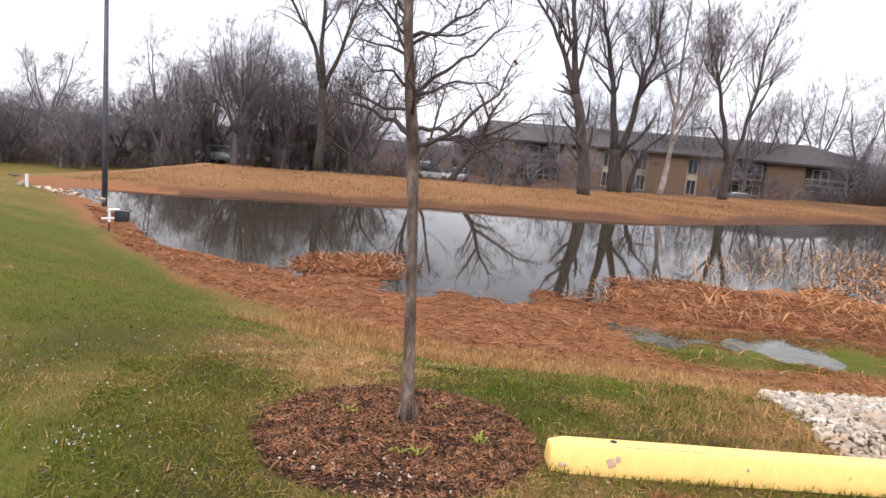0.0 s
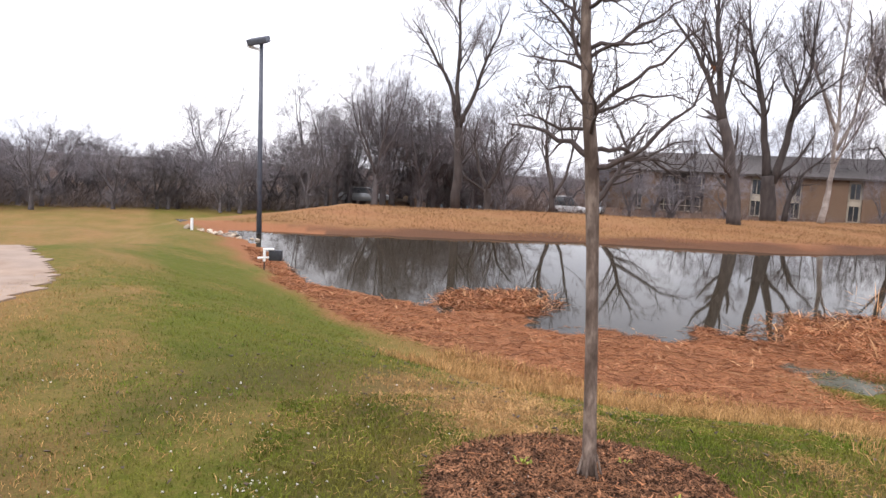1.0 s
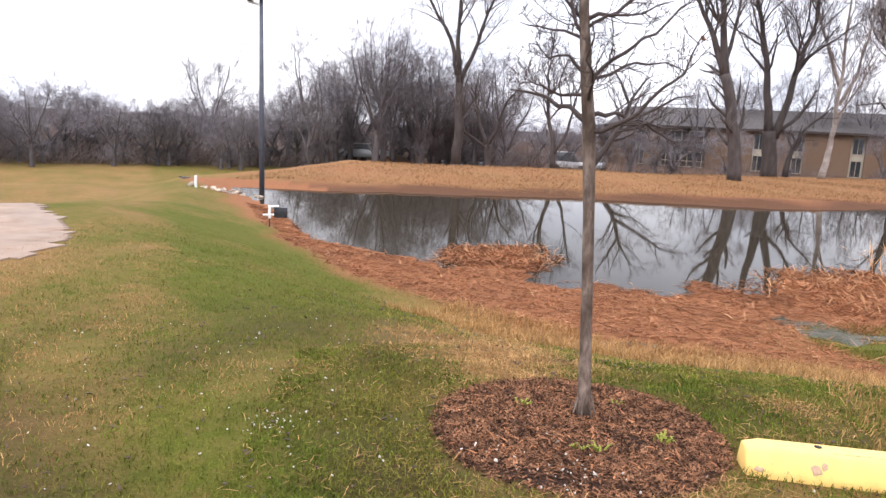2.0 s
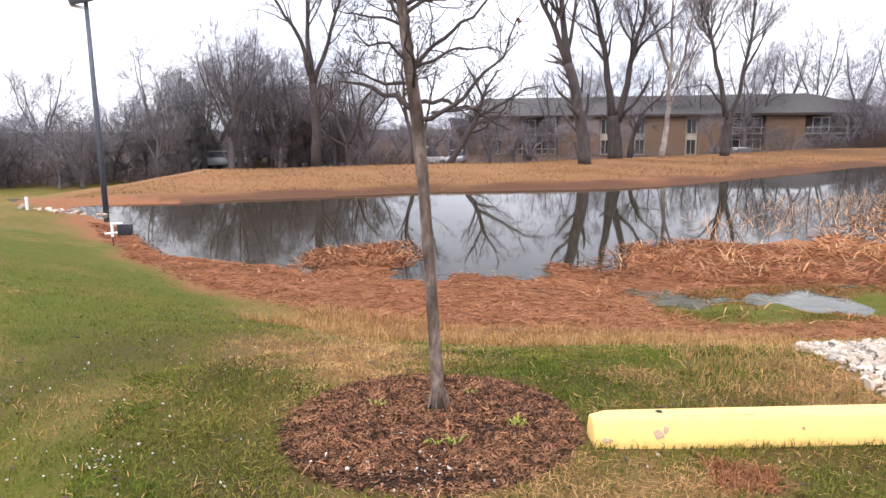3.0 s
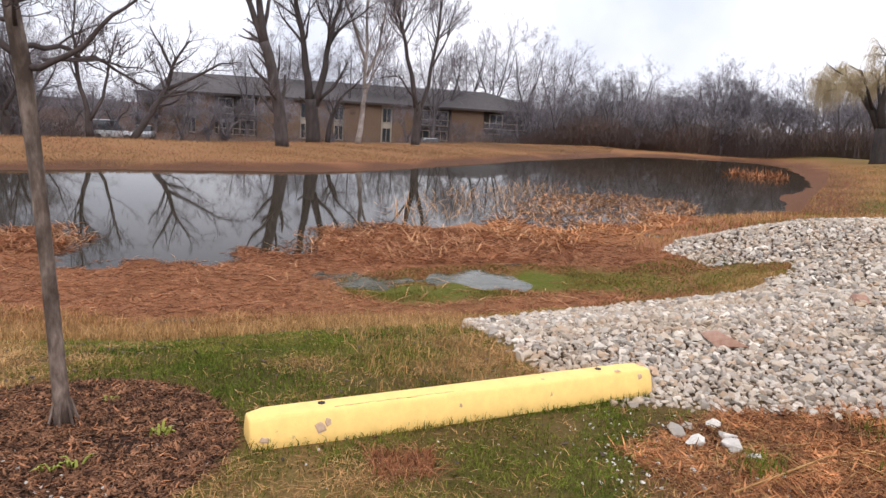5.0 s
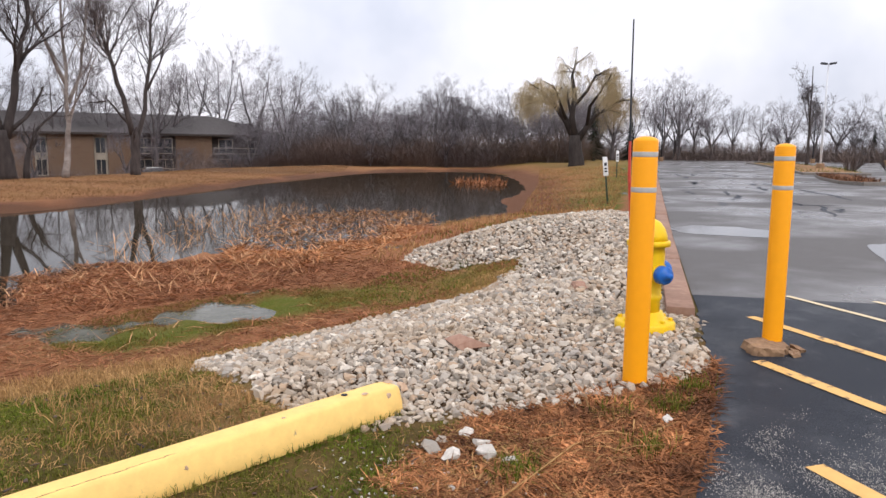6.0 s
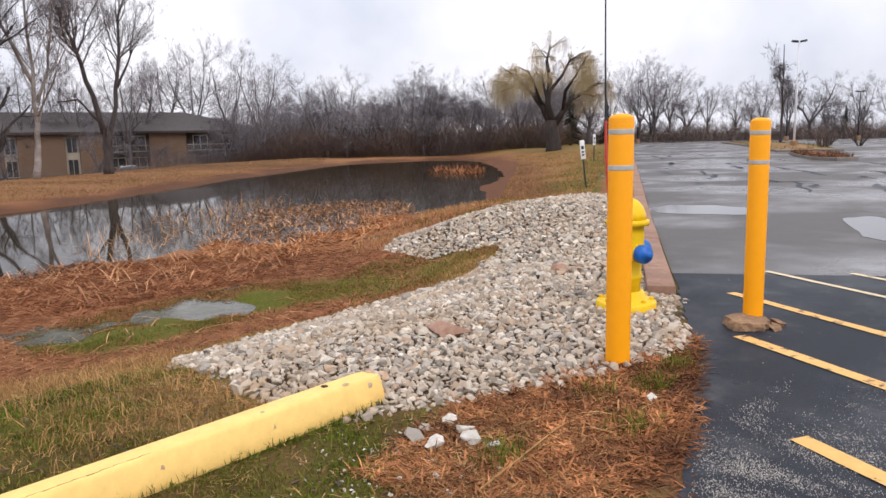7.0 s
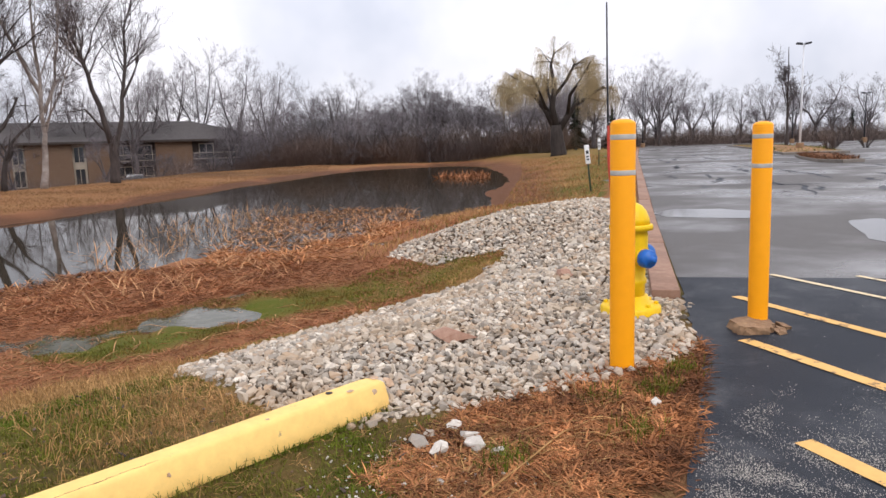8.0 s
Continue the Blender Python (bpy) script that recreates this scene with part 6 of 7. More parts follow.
LAWN = [(-4.8, 1.2), (-1.5, 0.9), (0.8, 1.0), (2.6, 1.35), (3.4, 1.6), (3.2, 2.0), (2.3, 2.6), (2.3, 4.6), (3.3, 5.9), (0.5, 6.7), (-2.5, 8.2), (-4.5, 10.0), (-6.5, 8.5)]
pts, r = scattered(LAWN, 270000, 1)
near = r.rand(len(pts)) < np.clip(4.2 / np.hypot(pts[:, 0], pts[:, 1]) - 0.25, 0.12, 1)
pts = pts[keep_off(pts) & near]
w_, g_, b_ = cover(pts[:, 0], pts[:, 1], None)
clump = waves(pts[:, 0], pts[:, 1], 9.0, 31) * 0.25 + waves(pts[:, 0], pts[:, 1], 3.0, 32) * 0.2
is_green = g_ + clump * 1.2 + r.normal(0, 0.2, len(pts)) - 0.6 * w_ > 0.42
thin = waves(pts[:, 0], pts[:, 1], 6.0, 33) + r.normal(0, 0.5, len(pts)) > -0.55
blades("grass", pts[is_green & thin], r, 0.012, 0.036, 1.0, 0.0021, M_GRASS, "short green winter grass of the lawn", "lawn")
dry = pts[~is_green & thin]
blades("dry_grass", dry, r, 0.014, 0.042, 1.1, 0.002, M_STRAW, "dry tan grass patches of the lawn", "dry grass")
# thick turf close to the wheel stop and round the mulch
NEAR_LAWN = [(-1.6, 1.2), (0.8, 1.0), (2.3, 1.15), (2.5, 1.7), (2.2, 2.6), (2.3, 4.2), (1.4, 5.0), (-0.4, 4.6), (-2.0, 3.4)]
pn, r = scattered(NEAR_LAWN, 150000, 71)
pn = pn[keep_off(pn)]
w_, g_, b_ = cover(pn[:, 0], pn[:, 1], None)
clump = waves(pn[:, 0], pn[:, 1], 9.0, 31) * 0.3 + waves(pn[:, 0], pn[:, 1], 3.0, 32) * 0.24
is_green = g_ + clump + r.normal(0, 0.2, len(pn)) - 0.6 * w_ > 0.36
thick = waves(pn[:, 0], pn[:, 1], 13.0, 72) + r.normal(0, 0.45, len(pn)) > -0.2
blades("grass", pn[is_green & thick], r, 0.012, 0.036, 1.2, 0.0022, M_GRASS, "matted green grass near the wheel stop", "lawn")
flat = pn[~is_green & thick]
rods("dry_grass", flat[r.rand(len(flat)) < 0.55], r, 0.02, 0.07, (0.12, 0.2), 0.0013, M_STRAW, "flattened straw in the thin turf", "dry grass", 0.006)
lost = pn[r.rand(len(pn)) < 0.02]
rods("dry_grass", lost, r, 0.02, 0.08, (0.1, 0.2), 0.0012, M_STRAW, "single pale dead stalks over the green", "dry grass", 0.012)
# longer pale grass along the foot of the slope
ps, r = scattered([(-2.2, 6.2), (0.2, 5.4), (2.2, 4.9), (2.5, 5.2), (3.2, 5.8), (1.8, 6.5), (0.2, 6.9), (-1.6, 7.7)], 9000, 2)
blades("dry_grass", ps, r, 0.05, 0.14, 0.9, 0.003, M_STRAW, "longer pale dry grass at the wet edge", "dry grass")
ps, r = scattered([(1.0, 2.75), (1.7, 2.8), (2.25, 3.4), (2.35, 4.6), (2.7, 5.2), (1.6, 5.4), (1.2, 4.4)], 2600, 21)
blades("dry_grass", ps[keep_off(ps)], r, 0.03, 0.09, 1.1, 0.0024, M_STRAW, "tangled straw beside the crushed stone", "dry grass")
ps, r = scattered([(-3.2, 1.4), (2.2, 1.2), (2.2, 2.2), (1.2, 5.2), (-2.8, 7.5)], 420, 22)
rods("fallen_leaf_litter", ps[keep_off(ps)], r, 0.012, 0.04, (0.1, 0.25), 0.006, M_DARKLEAF, "small dark fallen leaves and twigs on the lawn", "leaf litter", 0.018)
ps, r = scattered([(0.75, 2.22), (1.0, 2.15), (0.95, 1.98), (0.72, 2.02)], 650, 3)
blades("dry_grass", ps, r, 0.03, 0.07, 1.6, 0.0025, M_RUSTSTRAW, "tuft of rusty dead grass", "dry grass")
# weeds grown up against the wheel stop
ps, r = scattered([(0.31, 2.33), (2.3, 2.35), (2.3, 2.40), (0.31, 2.38)], 1500, 4)
ps = ps[waves(ps[:, 0], ps[:, 1], 7.0, 51) + r.normal(0, 0.3, len(ps)) > 0.1]
blades("grass", ps, r, 0.02, 0.06, 0.7, 0.0022, M_GRASS, "taller grass against the wheel stop", "grass")
for gx, gy, gn in [(3.28, 1.52, 260), (3.62, 1.56, 200), (2.75, 1.35, 220), (3.0, 1.66, 90), (2.2, 1.62, 260)]:
    r = np.random.RandomState(int(gx * 100))
    ps = np.stack([r.normal(gx, 0.07, gn), r.normal(gy, 0.05, gn)], 1)
    blades("grass_tuft", ps, r, 0.03, 0.08, 0.8, 0.0025, M_GRASS, "small green grass tuft among brown litter", "grass tuft")
# tall dry grass along the far bank
ps, r = scattered([(-12, 22.6), (-4.6, 24.2), (4.4, 26.3), (12, 29.8), (26, 41.2), (40, 50.6), (48, 60), (30, 58), (18, 46), (10, 40), (-4, 39), (-10, 32)], 80000, 41)
ps = ps[(waves(ps[:, 0], ps[:, 1], 0.7, 74) + r.normal(0, 0.5, len(ps))) > -0.5]
blades("bank_grass", ps, r, 0.03, 0.11, 1.7, 0.010, M_BANKGRASS, "dry orange-tan grass along the far bank", "dry grass")
# brown needles and stalks by the asphalt
ps, r = scattered([(1.75, 1.95), (1.85, 0.8), (2.4, 0.96), (3.1, 1.2), (4.0, 1.56), (4.3, 1.72), (3.7, 1.76), (3.0, 1.95), (2.5, 2.1)], 28000, 5)
side = lot_side(ps[:, 0], ps[:, 1])
ps = ps[(side > 0.03) | ((side > -0.03) & (r.rand(len(ps)) < 0.5))]
clot = waves(ps[:, 0], ps[:, 1], 8.0, 73) + r.normal(0, 0.4, len(ps))
ps = ps[clot > -0.35]
rods("needle_litter", ps, r, 0.03, 0.11, (0.05, 0.2), 0.0026, M_NEEDLE, "rusty brown needles and dead stalks beside the asphalt")
ps, r = scattered([(1.9, 1.95), (2.4, 1.25), (3.3, 1.45), (3.0, 1.85)], 130, 6)
rods("needle_litter", ps, r, 0.10, 0.30, (0.04, 0.1), 0.0028, M_STRAW, "pale dead stalks lying on the litter")
ps, r = scattered([(2.0, 1.9), (2.35, 1.05), (3.1, 1.3), (4.0, 1.64), (3.6, 1.74), (2.9, 1.9), (2.4, 2.05)], 1500, 75)
rods("needle_litter", ps[lot_side(ps[:, 0], ps[:, 1]) > 0.04], r, 0.012, 0.045, (0.1, 0.3), 0.0075, M_NEEDLE, "curled brown leaf scraps among the needles", lift=0.012)
stalk = Acc()
stalk.tube([(1.92, 1.50, 0.012), (2.23, 1.53, 0.022), (2.53, 1.57, 0.024), (2.70, 1.555, 0.02), (2.84, 1.55, 0.014)], [0.004, 0.0042, 0.0036, 0.003, 0.0016], 6)
stalk.tube([(2.30, 1.54, 0.022), (2.36, 1.49, 0.03), (2.40, 1.43, 0.02)], [0.0026, 0.002, 0.0012], 5)
thing("dead_stalk", stalk, M_STRAW, "long pale dead stalk lying across brown needles", "dead stalk", smooth=True)

# rough dry grass between the stone and the far end of the pond
ps, r = scattered([(8.4, 8.8), (10.4, 10.3), (14.3, 8.6), (36, 19.8), (52, 30), (56, 41), (35, 25.6), (17.6, 13.6), (15.4, 14.6), (11, 11.4), (8.2, 9.8)], 42000, 76)
ps = ps[r.rand(len(ps)) < np.clip(16 / np.hypot(ps[:, 0], ps[:, 1]), 0.25, 1)]
ps = ps[(lot_side(ps[:, 0], ps[:, 1]) > 0.3) & (signed(ROCKS, ps[:, 0], ps[:, 1]) > 0.05)]
mixd = waves(ps[:, 0], ps[:, 1], 1.1, 77) + r.normal(0, 0.5, len(ps))
blades("dry_grass", ps[mixd > 0.15], r, 0.05, 0.16, 1.2, 0.008, M_STRAW, "rough pale grass along the shore", "dry grass")
blades("dry_grass", ps[(mixd <= 0.15) & (mixd > -0.6)], r, 0.05, 0.15, 1.2, 0.008, M_RUSTSTRAW, "rough rusty grass along the shore", "dry grass")
blades("grass", ps[mixd <= -0.6], r, 0.04, 0.12, 1.0, 0.008, M_GRASS, "green grass patches along the shore", "grass")

# wet shelf: matted dead leaves
SHORE = [(-8.5, 16.8), (-5.4, 11.3), (-3.7, 9.3), (-1.6, 7.3), (0.5, 6.5), (3.0, 5.9), (4.5, 5.9), (6.2, 6.2), (8.2, 7.2), (8.8, 9.0), (8, 10.5), (4.5, 10.2), (1.8, 11.3), (0.8, 10.6),
         (-0.4, 10.6), (-2.3, 11.3), (-3.8, 11.6), (-5.0, 12.4), (-7.4, 16.2)]
ps, r = scattered(SHORE, 36000, 7)
w_, g_, b_ = cover(ps[:, 0], ps[:, 1], None)
ps = ps[w_ + r.normal(0, 0.15, len(ps)) > 0.5]
ps = ps[land(ps[:, 0], ps[:, 1]) > WATER_Z - 0.012]
rods("dead_leaves", ps, r, 0.04, 0.17, (0.04, 0.16), 0.0042, M_RUSTSTRAW, "matted rusty dead reed leaves on the wet shore")
ps, r = scattered(SHORE, 500, 8)
rods("dead_leaves", ps, r, 0.10, 0.40, (0.03, 0.1), 0.005, M_REED, "pale broken stalks lying on the shore")
ps, r = scattered([(2.3, 7.1), (3.4, 6.7), (5.0, 6.8), (6.6, 7.2), (6.4, 8.4), (5.0, 8.9), (4.2, 8.9), (3.4, 8.9), (2.6, 8.6)], 20000, 9)
ps = ps[(waves(ps[:, 0], ps[:, 1], 3.0, 52) + r.normal(0, 0.3, len(ps)) > -0.1)]
blades("moss", ps, r, 0.015, 0.05, 0.9, 0.004, M_MOSS, "wet yellow-green moss and grass round the puddles", "moss")
ps, r = scattered([(5.4, 6.2), (8.2, 6.5), (8.8, 7.8), (8.2, 8.6), (6.4, 7.8)], 5000, 10)
blades("moss", ps, r, 0.02, 0.06, 0.9, 0.004, M_GRASS, "thin wet grass beside the stone", "grass")

# thin turf between the wet shelf and the stone
ps, r = scattered([(3.0, 5.3), (4.6, 5.1), (6.2, 5.3), (7.8, 6.0), (8.7, 6.6), (8.4, 7.2), (6.4, 6.5), (4.4, 6.1), (3.0, 6.1)], 16000, 55)
ps = ps[signed(ROCKS, ps[:, 0], ps[:, 1]) > -0.05]
tint = waves(ps[:, 0], ps[:, 1], 3.2, 56) + r.normal(0, 0.4, len(ps))
blades("dry_grass", ps[tint > 0.25], r, 0.02, 0.06, 1.2, 0.0035, M_STRAW, "thin straw at the edge of the stone bed", "dry grass")
blades("grass", ps[(tint <= 0.25) & (tint > -0.35)], r, 0.02, 0.05, 1.2, 0.0035, M_GRASS, "thin green turf at the edge of the stone bed", "grass")
blades("dry_grass", ps[tint <= -0.35], r, 0.02, 0.06, 1.4, 0.0035, M_RUSTSTRAW, "rusty dead grass at the edge of the stone bed", "dry grass")

# beds of dead reeds, trampled and broken
for k, (poly, count, h0, h1, rise, w, mt, lab) in enumerate([
        ([(-2.45, 11.1), (-2.45, 12.9), (-0.7, 13.85), (-0.35, 12.2), (-0.8, 11.0)], 4200, 0.12, 0.34, (0.06, 0.14), 0.008, M_RUSTSTRAW, "rusty clump of broken reeds in the water"),
        ([(-2.45, 11.1), (-2.45, 12.9), (-0.7, 13.85), (-0.35, 12.2), (-0.8, 11.0)], 260, 0.15, 0.4, (0.15, 0.25), 0.007, M_REED, "pale broken stalks in a reed clump"),
        ([(1.6, 10.6), (2.4, 11.4), (3.3, 13.0), (4.8, 13.7), (6.2, 12.6), (8.0, 11.4), (7.6, 9.8), (6.0, 8.9), (3.6, 9.2)], 9000, 0.10, 0.28, (0.06, 0.15), 0.006, M_RUSTSTRAW, "rusty bed of broken reeds at the shore"),
        ([(2.6, 10.8), (3.3, 12.8), (4.8, 13.6), (6.2, 12.6), (8.0, 11.4), (7.6, 9.8), (6.0, 9.2), (3.6, 9.8)], 500, 0.2, 0.5, (0.25, 0.35), 0.007, M_REED, "pale stalks standing in the rusty reeds"),
        ([(6.2, 11.2), (8.2, 14.6), (12.6, 19.2), (16.0, 19.6), (17.2, 17.3), (15.0, 14.6), (11.0, 11.6), (8.2, 9.8)], 1900, 0.2, 0.5, (0.16, 0.28), 0.007, M_REED, "tangle of pale tan broken reeds"),
        ([(6.2, 11.2), (8.2, 14.6), (12.6, 19.2), (16.0, 19.6), (17.2, 17.3), (15.0, 14.6), (11.0, 11.6), (8.2, 9.8)], 3600, 0.16, 0.42, (0.08, 0.16), 0.012, M_REEDRUST, "rusty dead leaves among the reeds"),
        ([(5.2, 13.4), (7.5, 14.2), (12.5, 19.2), (16, 20.3), (15, 23), (10, 20.5), (6, 16.5)], 420, 0.2, 0.55, (0.6, 0.5), 0.006, M_REED, "sparse pale reed stalks standing in the water"),
        ([(33, 27), (37, 29.5), (36, 33), (33, 31)], 420, 0.3, 0.7, (0.5, 0.45), 0.02, M_RUSTSTRAW, "small far clump of rusty reeds")]):
    ps, r = scattered(poly, count, 60 + k)
    rods("reeds", ps, r, h0, h1, rise, w, mt, lab, "reeds", 0.0)

# mulch ring
bed = holder("mulch_ring", "round bed of red-brown bark mulch round a young tree", "mulch bed")
r = np.random.RandomState(12)
n = 30000
a, q = r.uniform(0, 6.283, n), np.sqrt(r.rand(n)) * (1 + 0.05 * np.sin(7 * r.rand(n)))
ps = np.stack([-0.35 + 0.67 * q * np.cos(a), 2.65 + 0.65 * q * np.sin(a)], 1)
ps = ps[np.hypot(ps[:, 0] + 0.31, ps[:, 1] - 2.83) > 0.045]
soil = np.exp(-(((ps[:, 0] + 0.08) / 0.14) ** 2 + ((ps[:, 1] - 2.58) / 0.09) ** 2)) + np.exp(-(((ps[:, 0] + 0.45) / 0.32) ** 2 + ((ps[:, 1] - 2.12) / 0.10) ** 2))
ps = ps[r.rand(len(ps)) > 0.85 * soil]
rods("bark_mulch", ps, r, 0.008, 0.032, (0.05, 0.3), 0.0030, M_MULCH, "red-brown shredded bark", "", 0.006, bed)
ps = ps[r.rand(len(ps)) < 0.010]
rods("bark_litter", ps, r, 0.02, 0.055, (0.03, 0.10), 0.0035, M_RUSTSTRAW, "longer pale bark strips", "", 0.012, bed)

# stone shapes, shared by all beds
rng = random.Random(33)
SHAPES = [lump(rng, (rng.uniform(0.8, 1.3), rng.uniform(0.7, 1.0), rng.uniform(0.6, 0.95)), 0.8, 13) for _ in range(30)]


def stones(name, pts, r, s0, s1, material, label, category="stones", lift=0.25, parent=None):
    """Many angular stones in one mesh."""
    vs, fs, o = [], [], 0
    z = land(pts[:, 0], pts[:, 1])
    for (px, py), pz in zip(pts, z):
        sv, sf = SHAPES[r.randint(len(SHAPES))]
        s = r.uniform(s0, s1) * (1.45 if r.rand() < 0.12 else 1)
        m = Euler((r.normal(0, 0.5), r.normal(0, 0.5), r.uniform(0, 6.28))).to_matrix()
        arr = np.array(sv) @ np.array(m).T * s + np.array([px, py, pz + s * lift])
        vs.append(arr)
        fs += [tuple(i + o for i in f) for f in sf]
        o += len(sv)
    me = bpy.data.meshes.new(name)
    me.from_pydata(np.vstack(vs).tolist(), [], fs)
    me.materials.append(material)
    ob = tagged(new(name, me), label, category, kind="stuff")
    if parent is not None:
        ob.parent = parent
    return ob


def jittered(poly, step, seed):
    r = np.random.RandomState(seed)
    poly = np.asarray(poly)
    lo, hi = poly.min(0), poly.max(0)
    gx, gy = np.meshgrid(np.arange(lo[0], hi[0], step), np.arange(lo[1], hi[1], step))
    p = np.stack([gx.ravel(), gy.ravel()], 1) + r.uniform(-0.45, 0.45, (gx.size, 2)) * step
    d = signed(poly, p[:, 0], p[:, 1]) + 0.10 * waves(p[:, 0], p[:, 1], 5, 77) + r.normal(0, 0.03, len(p))
    return p[d < 0.0], r


stone_bed = holder("stone_bed", "bed of grey-white crushed limestone sloping to the pond", "stone bed")
ps, r = jittered(ROCKS, 0.045, 3)
dist = np.hypot(ps[:, 0], ps[:, 1])
ps = ps[(dist < 6.2) & (np.hypot(ps[:, 0] - 3.48, ps[:, 1] - 1.815) > 0.07)]
front = (ps[:, 0] < 3.2) & (ps[:, 1] < 2.45)
singles = ps[front][:300]
rest = np.vstack([ps[~front], ps[front][300:]])
fill, rf = jittered(ROCKS, 0.040, 5)
fill = fill[(np.hypot(fill[:, 0], fill[:, 1]) < 6.2) & (np.hypot(fill[:, 0] - 3.48, fill[:, 1] - 1.815) > 0.07)]
stones("stone_fill", fill, rf, 0.012, 0.022, M_STONE, "small limestone chips between the larger stones", "", 0.15, parent=stone_bed)
stones("crushed_stone", rest, r, 0.019, 0.038, M_STONE, "grey-white crushed limestone", "", parent=stone_bed)
pf, r = jittered(ROCKS, 0.075, 4)
pf = pf[np.hypot(pf[:, 0], pf[:, 1]) >= 6.1]
stones("crushed_stone", pf, r, 0.032, 0.055, M_STONE, "pale crushed limestone farther off", "", parent=stone_bed)
riprap, r = jittered([(-11.0, 18.6), (-9.6, 19.4), (-8.9, 18.9), (-9.8, 17.9)], 0.26, 9)
stones("rubble", riprap, r, 0.06, 0.11, M_STONE, "pale rubble stones at the end of the pond", "rubble")

# litter stones on turf, mulch and asphalt
r = np.random.RandomState(14)
ps = np.stack([r.normal(-0.4, 0.45, 170), r.normal(2.2, 0.25, 170)], 1)
stones("pebbles", ps[np.hypot((ps[:, 0] + 0.35) / 0.66, (ps[:, 1] - 2.65) / 0.64) < 1.0], r, 0.003, 0.009, M_CHIPSTONE, "small white pebbles in the mulch", "pebbles", 0.9)
ps = np.vstack([np.stack([r.uniform(-3.5, -0.9, 110), r.uniform(1.6, 4.2, 110)], 1), np.stack([r.normal(-1.75, 0.07, 30), r.normal(2.35, 0.07, 30)], 1), np.stack([r.uniform(0.5, 2.2, 60), r.uniform(1.3, 2.3, 60)], 1), np.stack([r.normal(1.9, 0.25, 260), r.normal(1.75, 0.22, 260)], 1)])
ps = ps[keep_off(ps)]
stones("pebbles", ps, r, 0.003, 0.009, M_CHIPSTONE, "white pebbles scattered over the lawn", "pebbles", 0.9)
spots = [(2.55, 0.86, 0.20, 0.10, 6500), (2.85, 0.70, 0.22, 0.12, 5500), (3.10, 0.55, 0.2, 0.1, 3000), (3.15, 1.02, 0.10, 0.05, 700), (3.42, 1.03, 0.14, 0.03, 500), (3.6, 0.72, 0.25, 0.06, 500), (2.7, 1.06, 0.16, 0.04, 500)]
ps = np.vstack([np.stack([r.normal(gx, sx, n), r.normal(gy, sy, n)], 1) for gx, gy, sx, sy, n in spots])
ps = ps[waves(ps[:, 0], ps[:, 1], 11.0, 61) + waves(ps[:, 0], ps[:, 1], 30.0, 62) * 0.6 + r.normal(0, 0.35, len(ps)) > -0.05]
ps = np.vstack([ps, np.stack([r.uniform(2.4, 6.5, 420), r.uniform(0.2, 2.2, 420)], 1)])
lt = lot_side(ps[:, 0], ps[:, 1])
grit_pts = ps[lt < -0.03]
vs, fs = [], []
for px, py in grit_pts:
    s = 0.0007 + 0.0021 * r.rand() ** 2.5
    o = len(vs)
    vs += [(px - s, py - s, 0.004), (px + s, py - s * 0.6, 0.004), (px, py + s, 0.004), (px, py, 0.005 + s)]
    fs += [(o, o + 1, o + 3), (o + 1, o + 2, o + 3), (o + 2, o, o + 3)]
grit = Acc()
grit.add(vs, fs)
thing("grit", grit, M_CHIPSTONE, "white grit strewn over dark asphalt", "grit", kind="stuff")

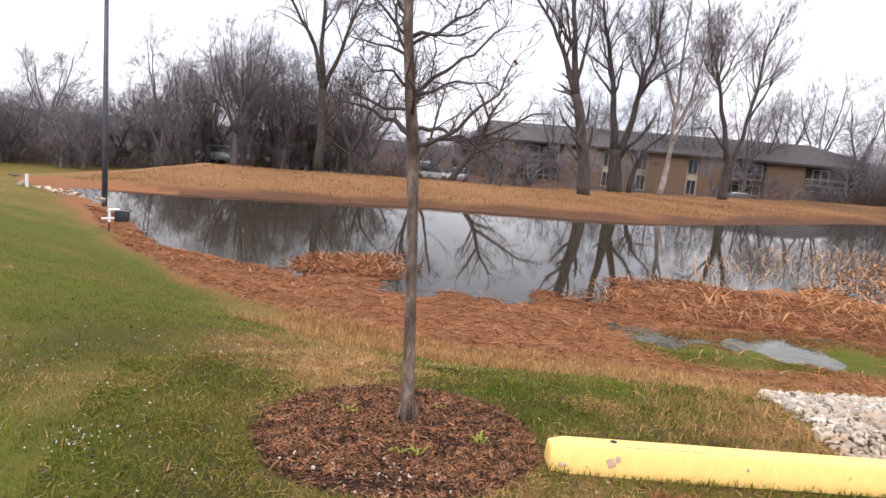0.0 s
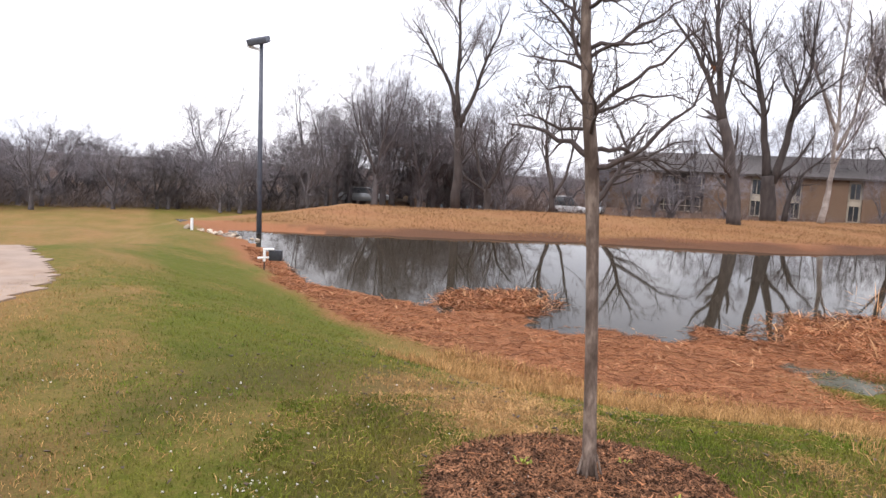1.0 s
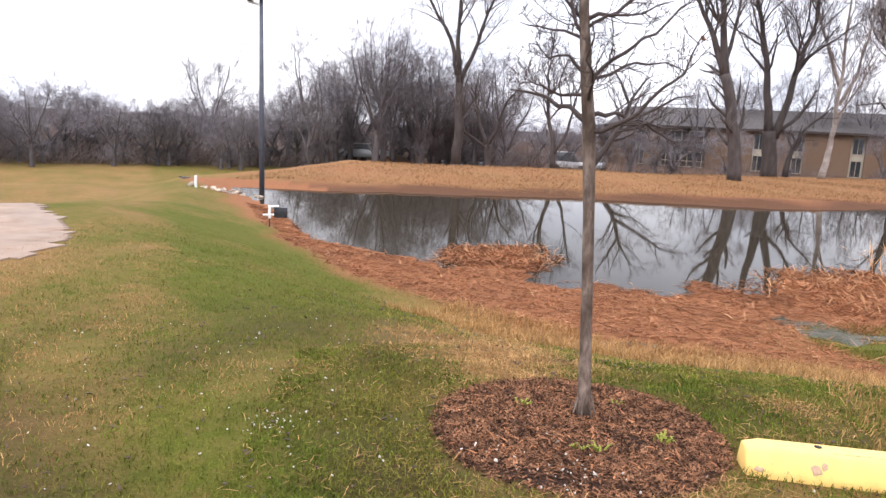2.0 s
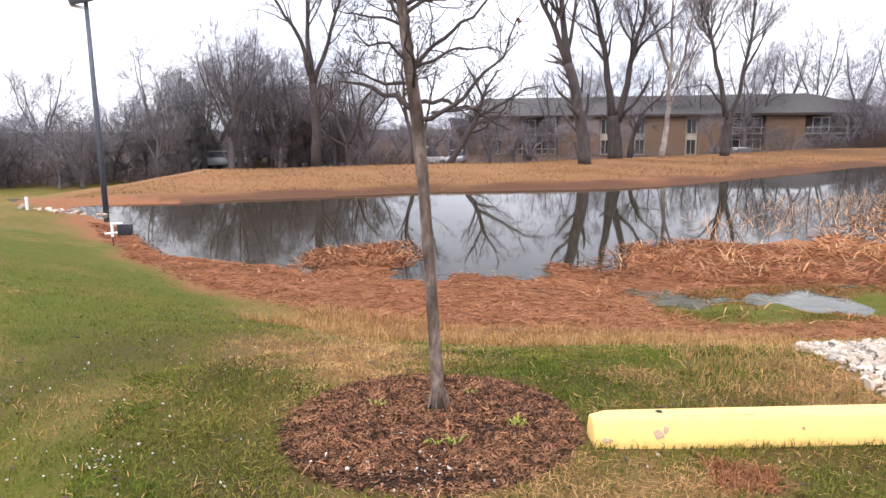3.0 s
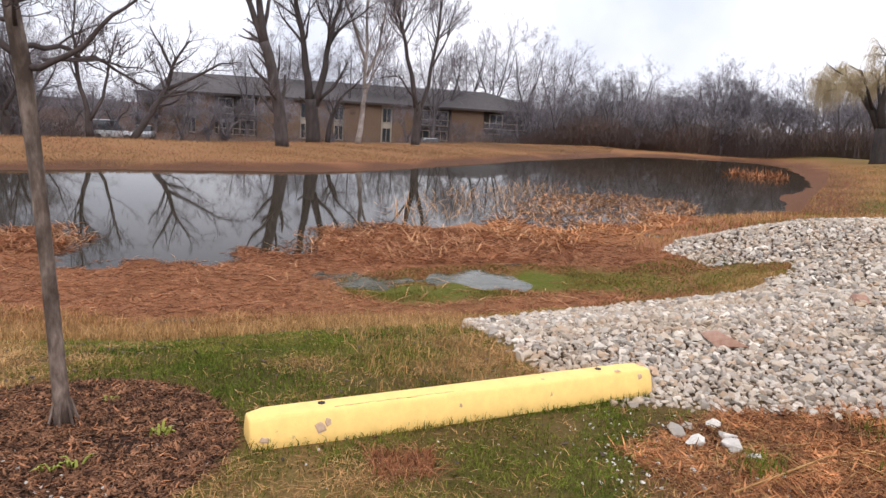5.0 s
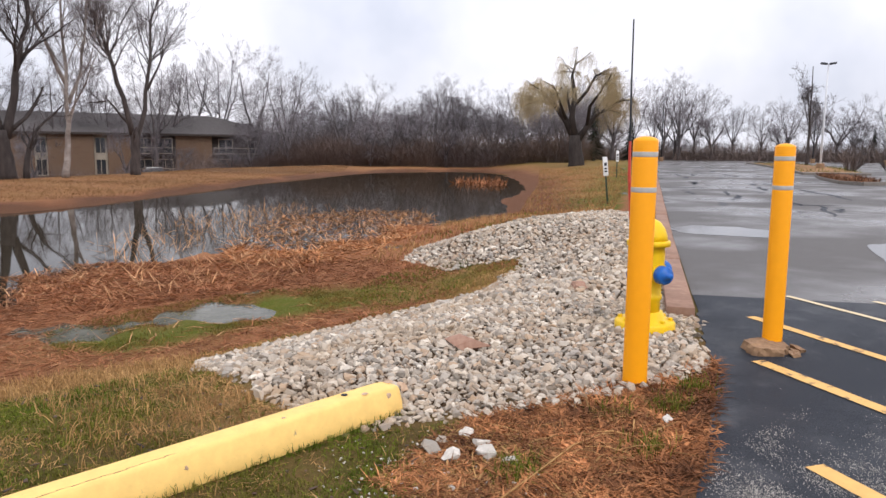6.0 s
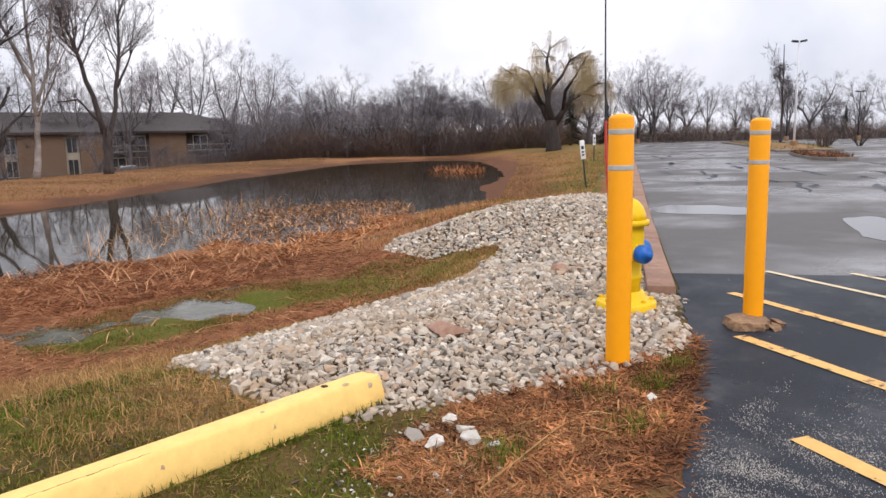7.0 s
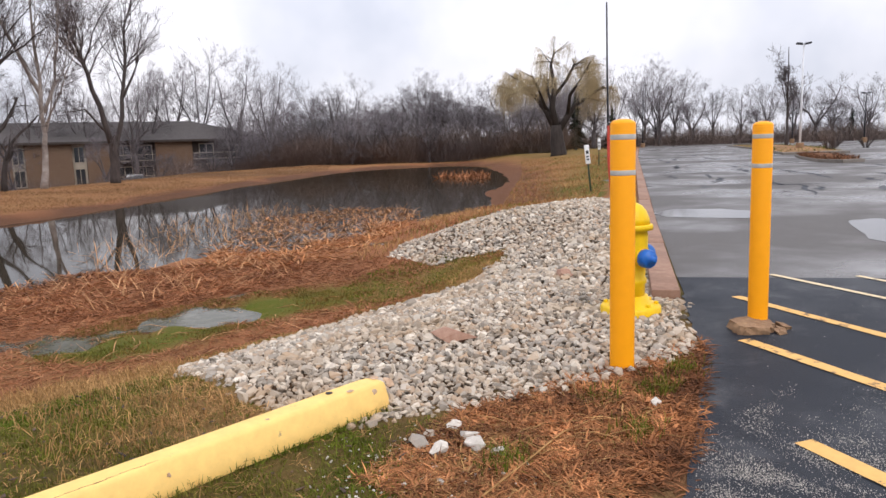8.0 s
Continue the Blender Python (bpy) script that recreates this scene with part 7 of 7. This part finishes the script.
for k, (px, py, s, mt, lab) in enumerate([(2.11, 1.88, 0.045, M_CHIPSTONE, "white angular stone lying loose"), (2.23, 1.79, 0.050, M_CHIPSTONE, "white angular stone lying loose"), (2.30, 1.88, 0.04, M_CHIPSTONE, "white angular stone lying loose"),
                                          (2.11, 1.99, 0.05, M_STONE_ONE, "grey angular stone lying loose"), (2.24, 1.68, 0.035, M_CHIPSTONE, "white angular stone lying loose"), (2.33, 1.99, 0.04, M_CHIPSTONE, "white angular stone lying loose"),
                                          (2.20, 2.02, 0.032, M_STONE_ONE, "grey angular stone lying loose"), (3.09, 1.44, 0.035, M_CHIPSTONE, "white angular stone on the litter"), (1.92, 1.70, 0.02, M_CHIPSTONE, "small white stone on the grass"),
                                          (3.36, 2.90, 0.12, M_REDSTONE, "flat reddish stone in the crushed limestone"), (5.6, 3.55, 0.10, M_REDSTONE, "flat reddish stone in the crushed limestone")]):
    acc = Acc()
    vs, fs = lump(random.Random(100 + k), (s * 1.25, s * 0.9, s * (0.75 if mt is not M_REDSTONE else 0.45)), 1.0, 16)
    acc.add(vs, fs)
    thing("loose_stone", acc, mt, lab, "stone", "loose stones", at=Matrix.Translation((px, py, land_z(px, py) + s * 0.3)) @ Matrix.Rotation(k * 1.3, 4, "Z"))

# bulbs coming up in the mulch
for k, (px, py, n, h) in enumerate([(0.05, 2.59, 11, 0.062), (-0.25, 2.42, 7, 0.065), (-0.325, 2.41, 9, 0.05), (-0.60, 2.86, 8, 0.055), (-0.14, 3.0, 6, 0.045)]):
    r2 = random.Random(200 + k)
    clump = holder("bulb_sprout", "pale green bulb leaves sprouting through mulch", "sprout", "bulb sprouts", Matrix.Translation((px, py, 0.008)))
    for _ in range(n):
        acc, a, ln = Acc(), r2.uniform(0, 6.28), h * r2.uniform(0.7, 1.2)
        o = Vector((r2.gauss(0, 0.016), r2.gauss(0, 0.012), -0.01))
        d = Vector((math.cos(a), math.sin(a), 0))
        s = d.cross(Vector((0, 0, 1))) * 0.006
        p1, p2, p3 = o + Vector((0, 0, ln * 0.5)) + d * ln * 0.10, o + Vector((0, 0, ln * 0.9)) + d * ln * 0.35, o + Vector((0, 0, ln * 0.85)) + d * ln * 0.75
        acc.add([tuple(v) for v in (o - s, o + s, p1 - s, p1 + s, p2 - s * 0.8, p2 + s * 0.8, p3)], [(0, 1, 3, 2), (2, 3, 5, 4), (4, 5, 6)])
        part("leaf", acc, M_SPROUT, clump)

# nearest stones of the bed, each on its own
shape_meshes = []
for sv, sf in SHAPES:
    me = bpy.data.meshes.new("stone")
    me.from_pydata(sv, [], sf)
    me.materials.append(M_STONE_ONE)
    shape_meshes.append(me)
r = np.random.RandomState(15)
zs = land(singles[:, 0], singles[:, 1])
for (px, py), pz in zip(singles, zs):
    ob = part("stone", shape_meshes[r.randint(len(shape_meshes))], None, stone_bed)
    s = r.uniform(0.02, 0.038)
    ob.matrix_basis = Matrix.Translation((px, py, pz + s * 0.25)) @ Euler((r.normal(0, 0.5), r.normal(0, 0.5), r.uniform(0, 6.28))).to_matrix().to_4x4() @ Matrix.Scale(s, 4)
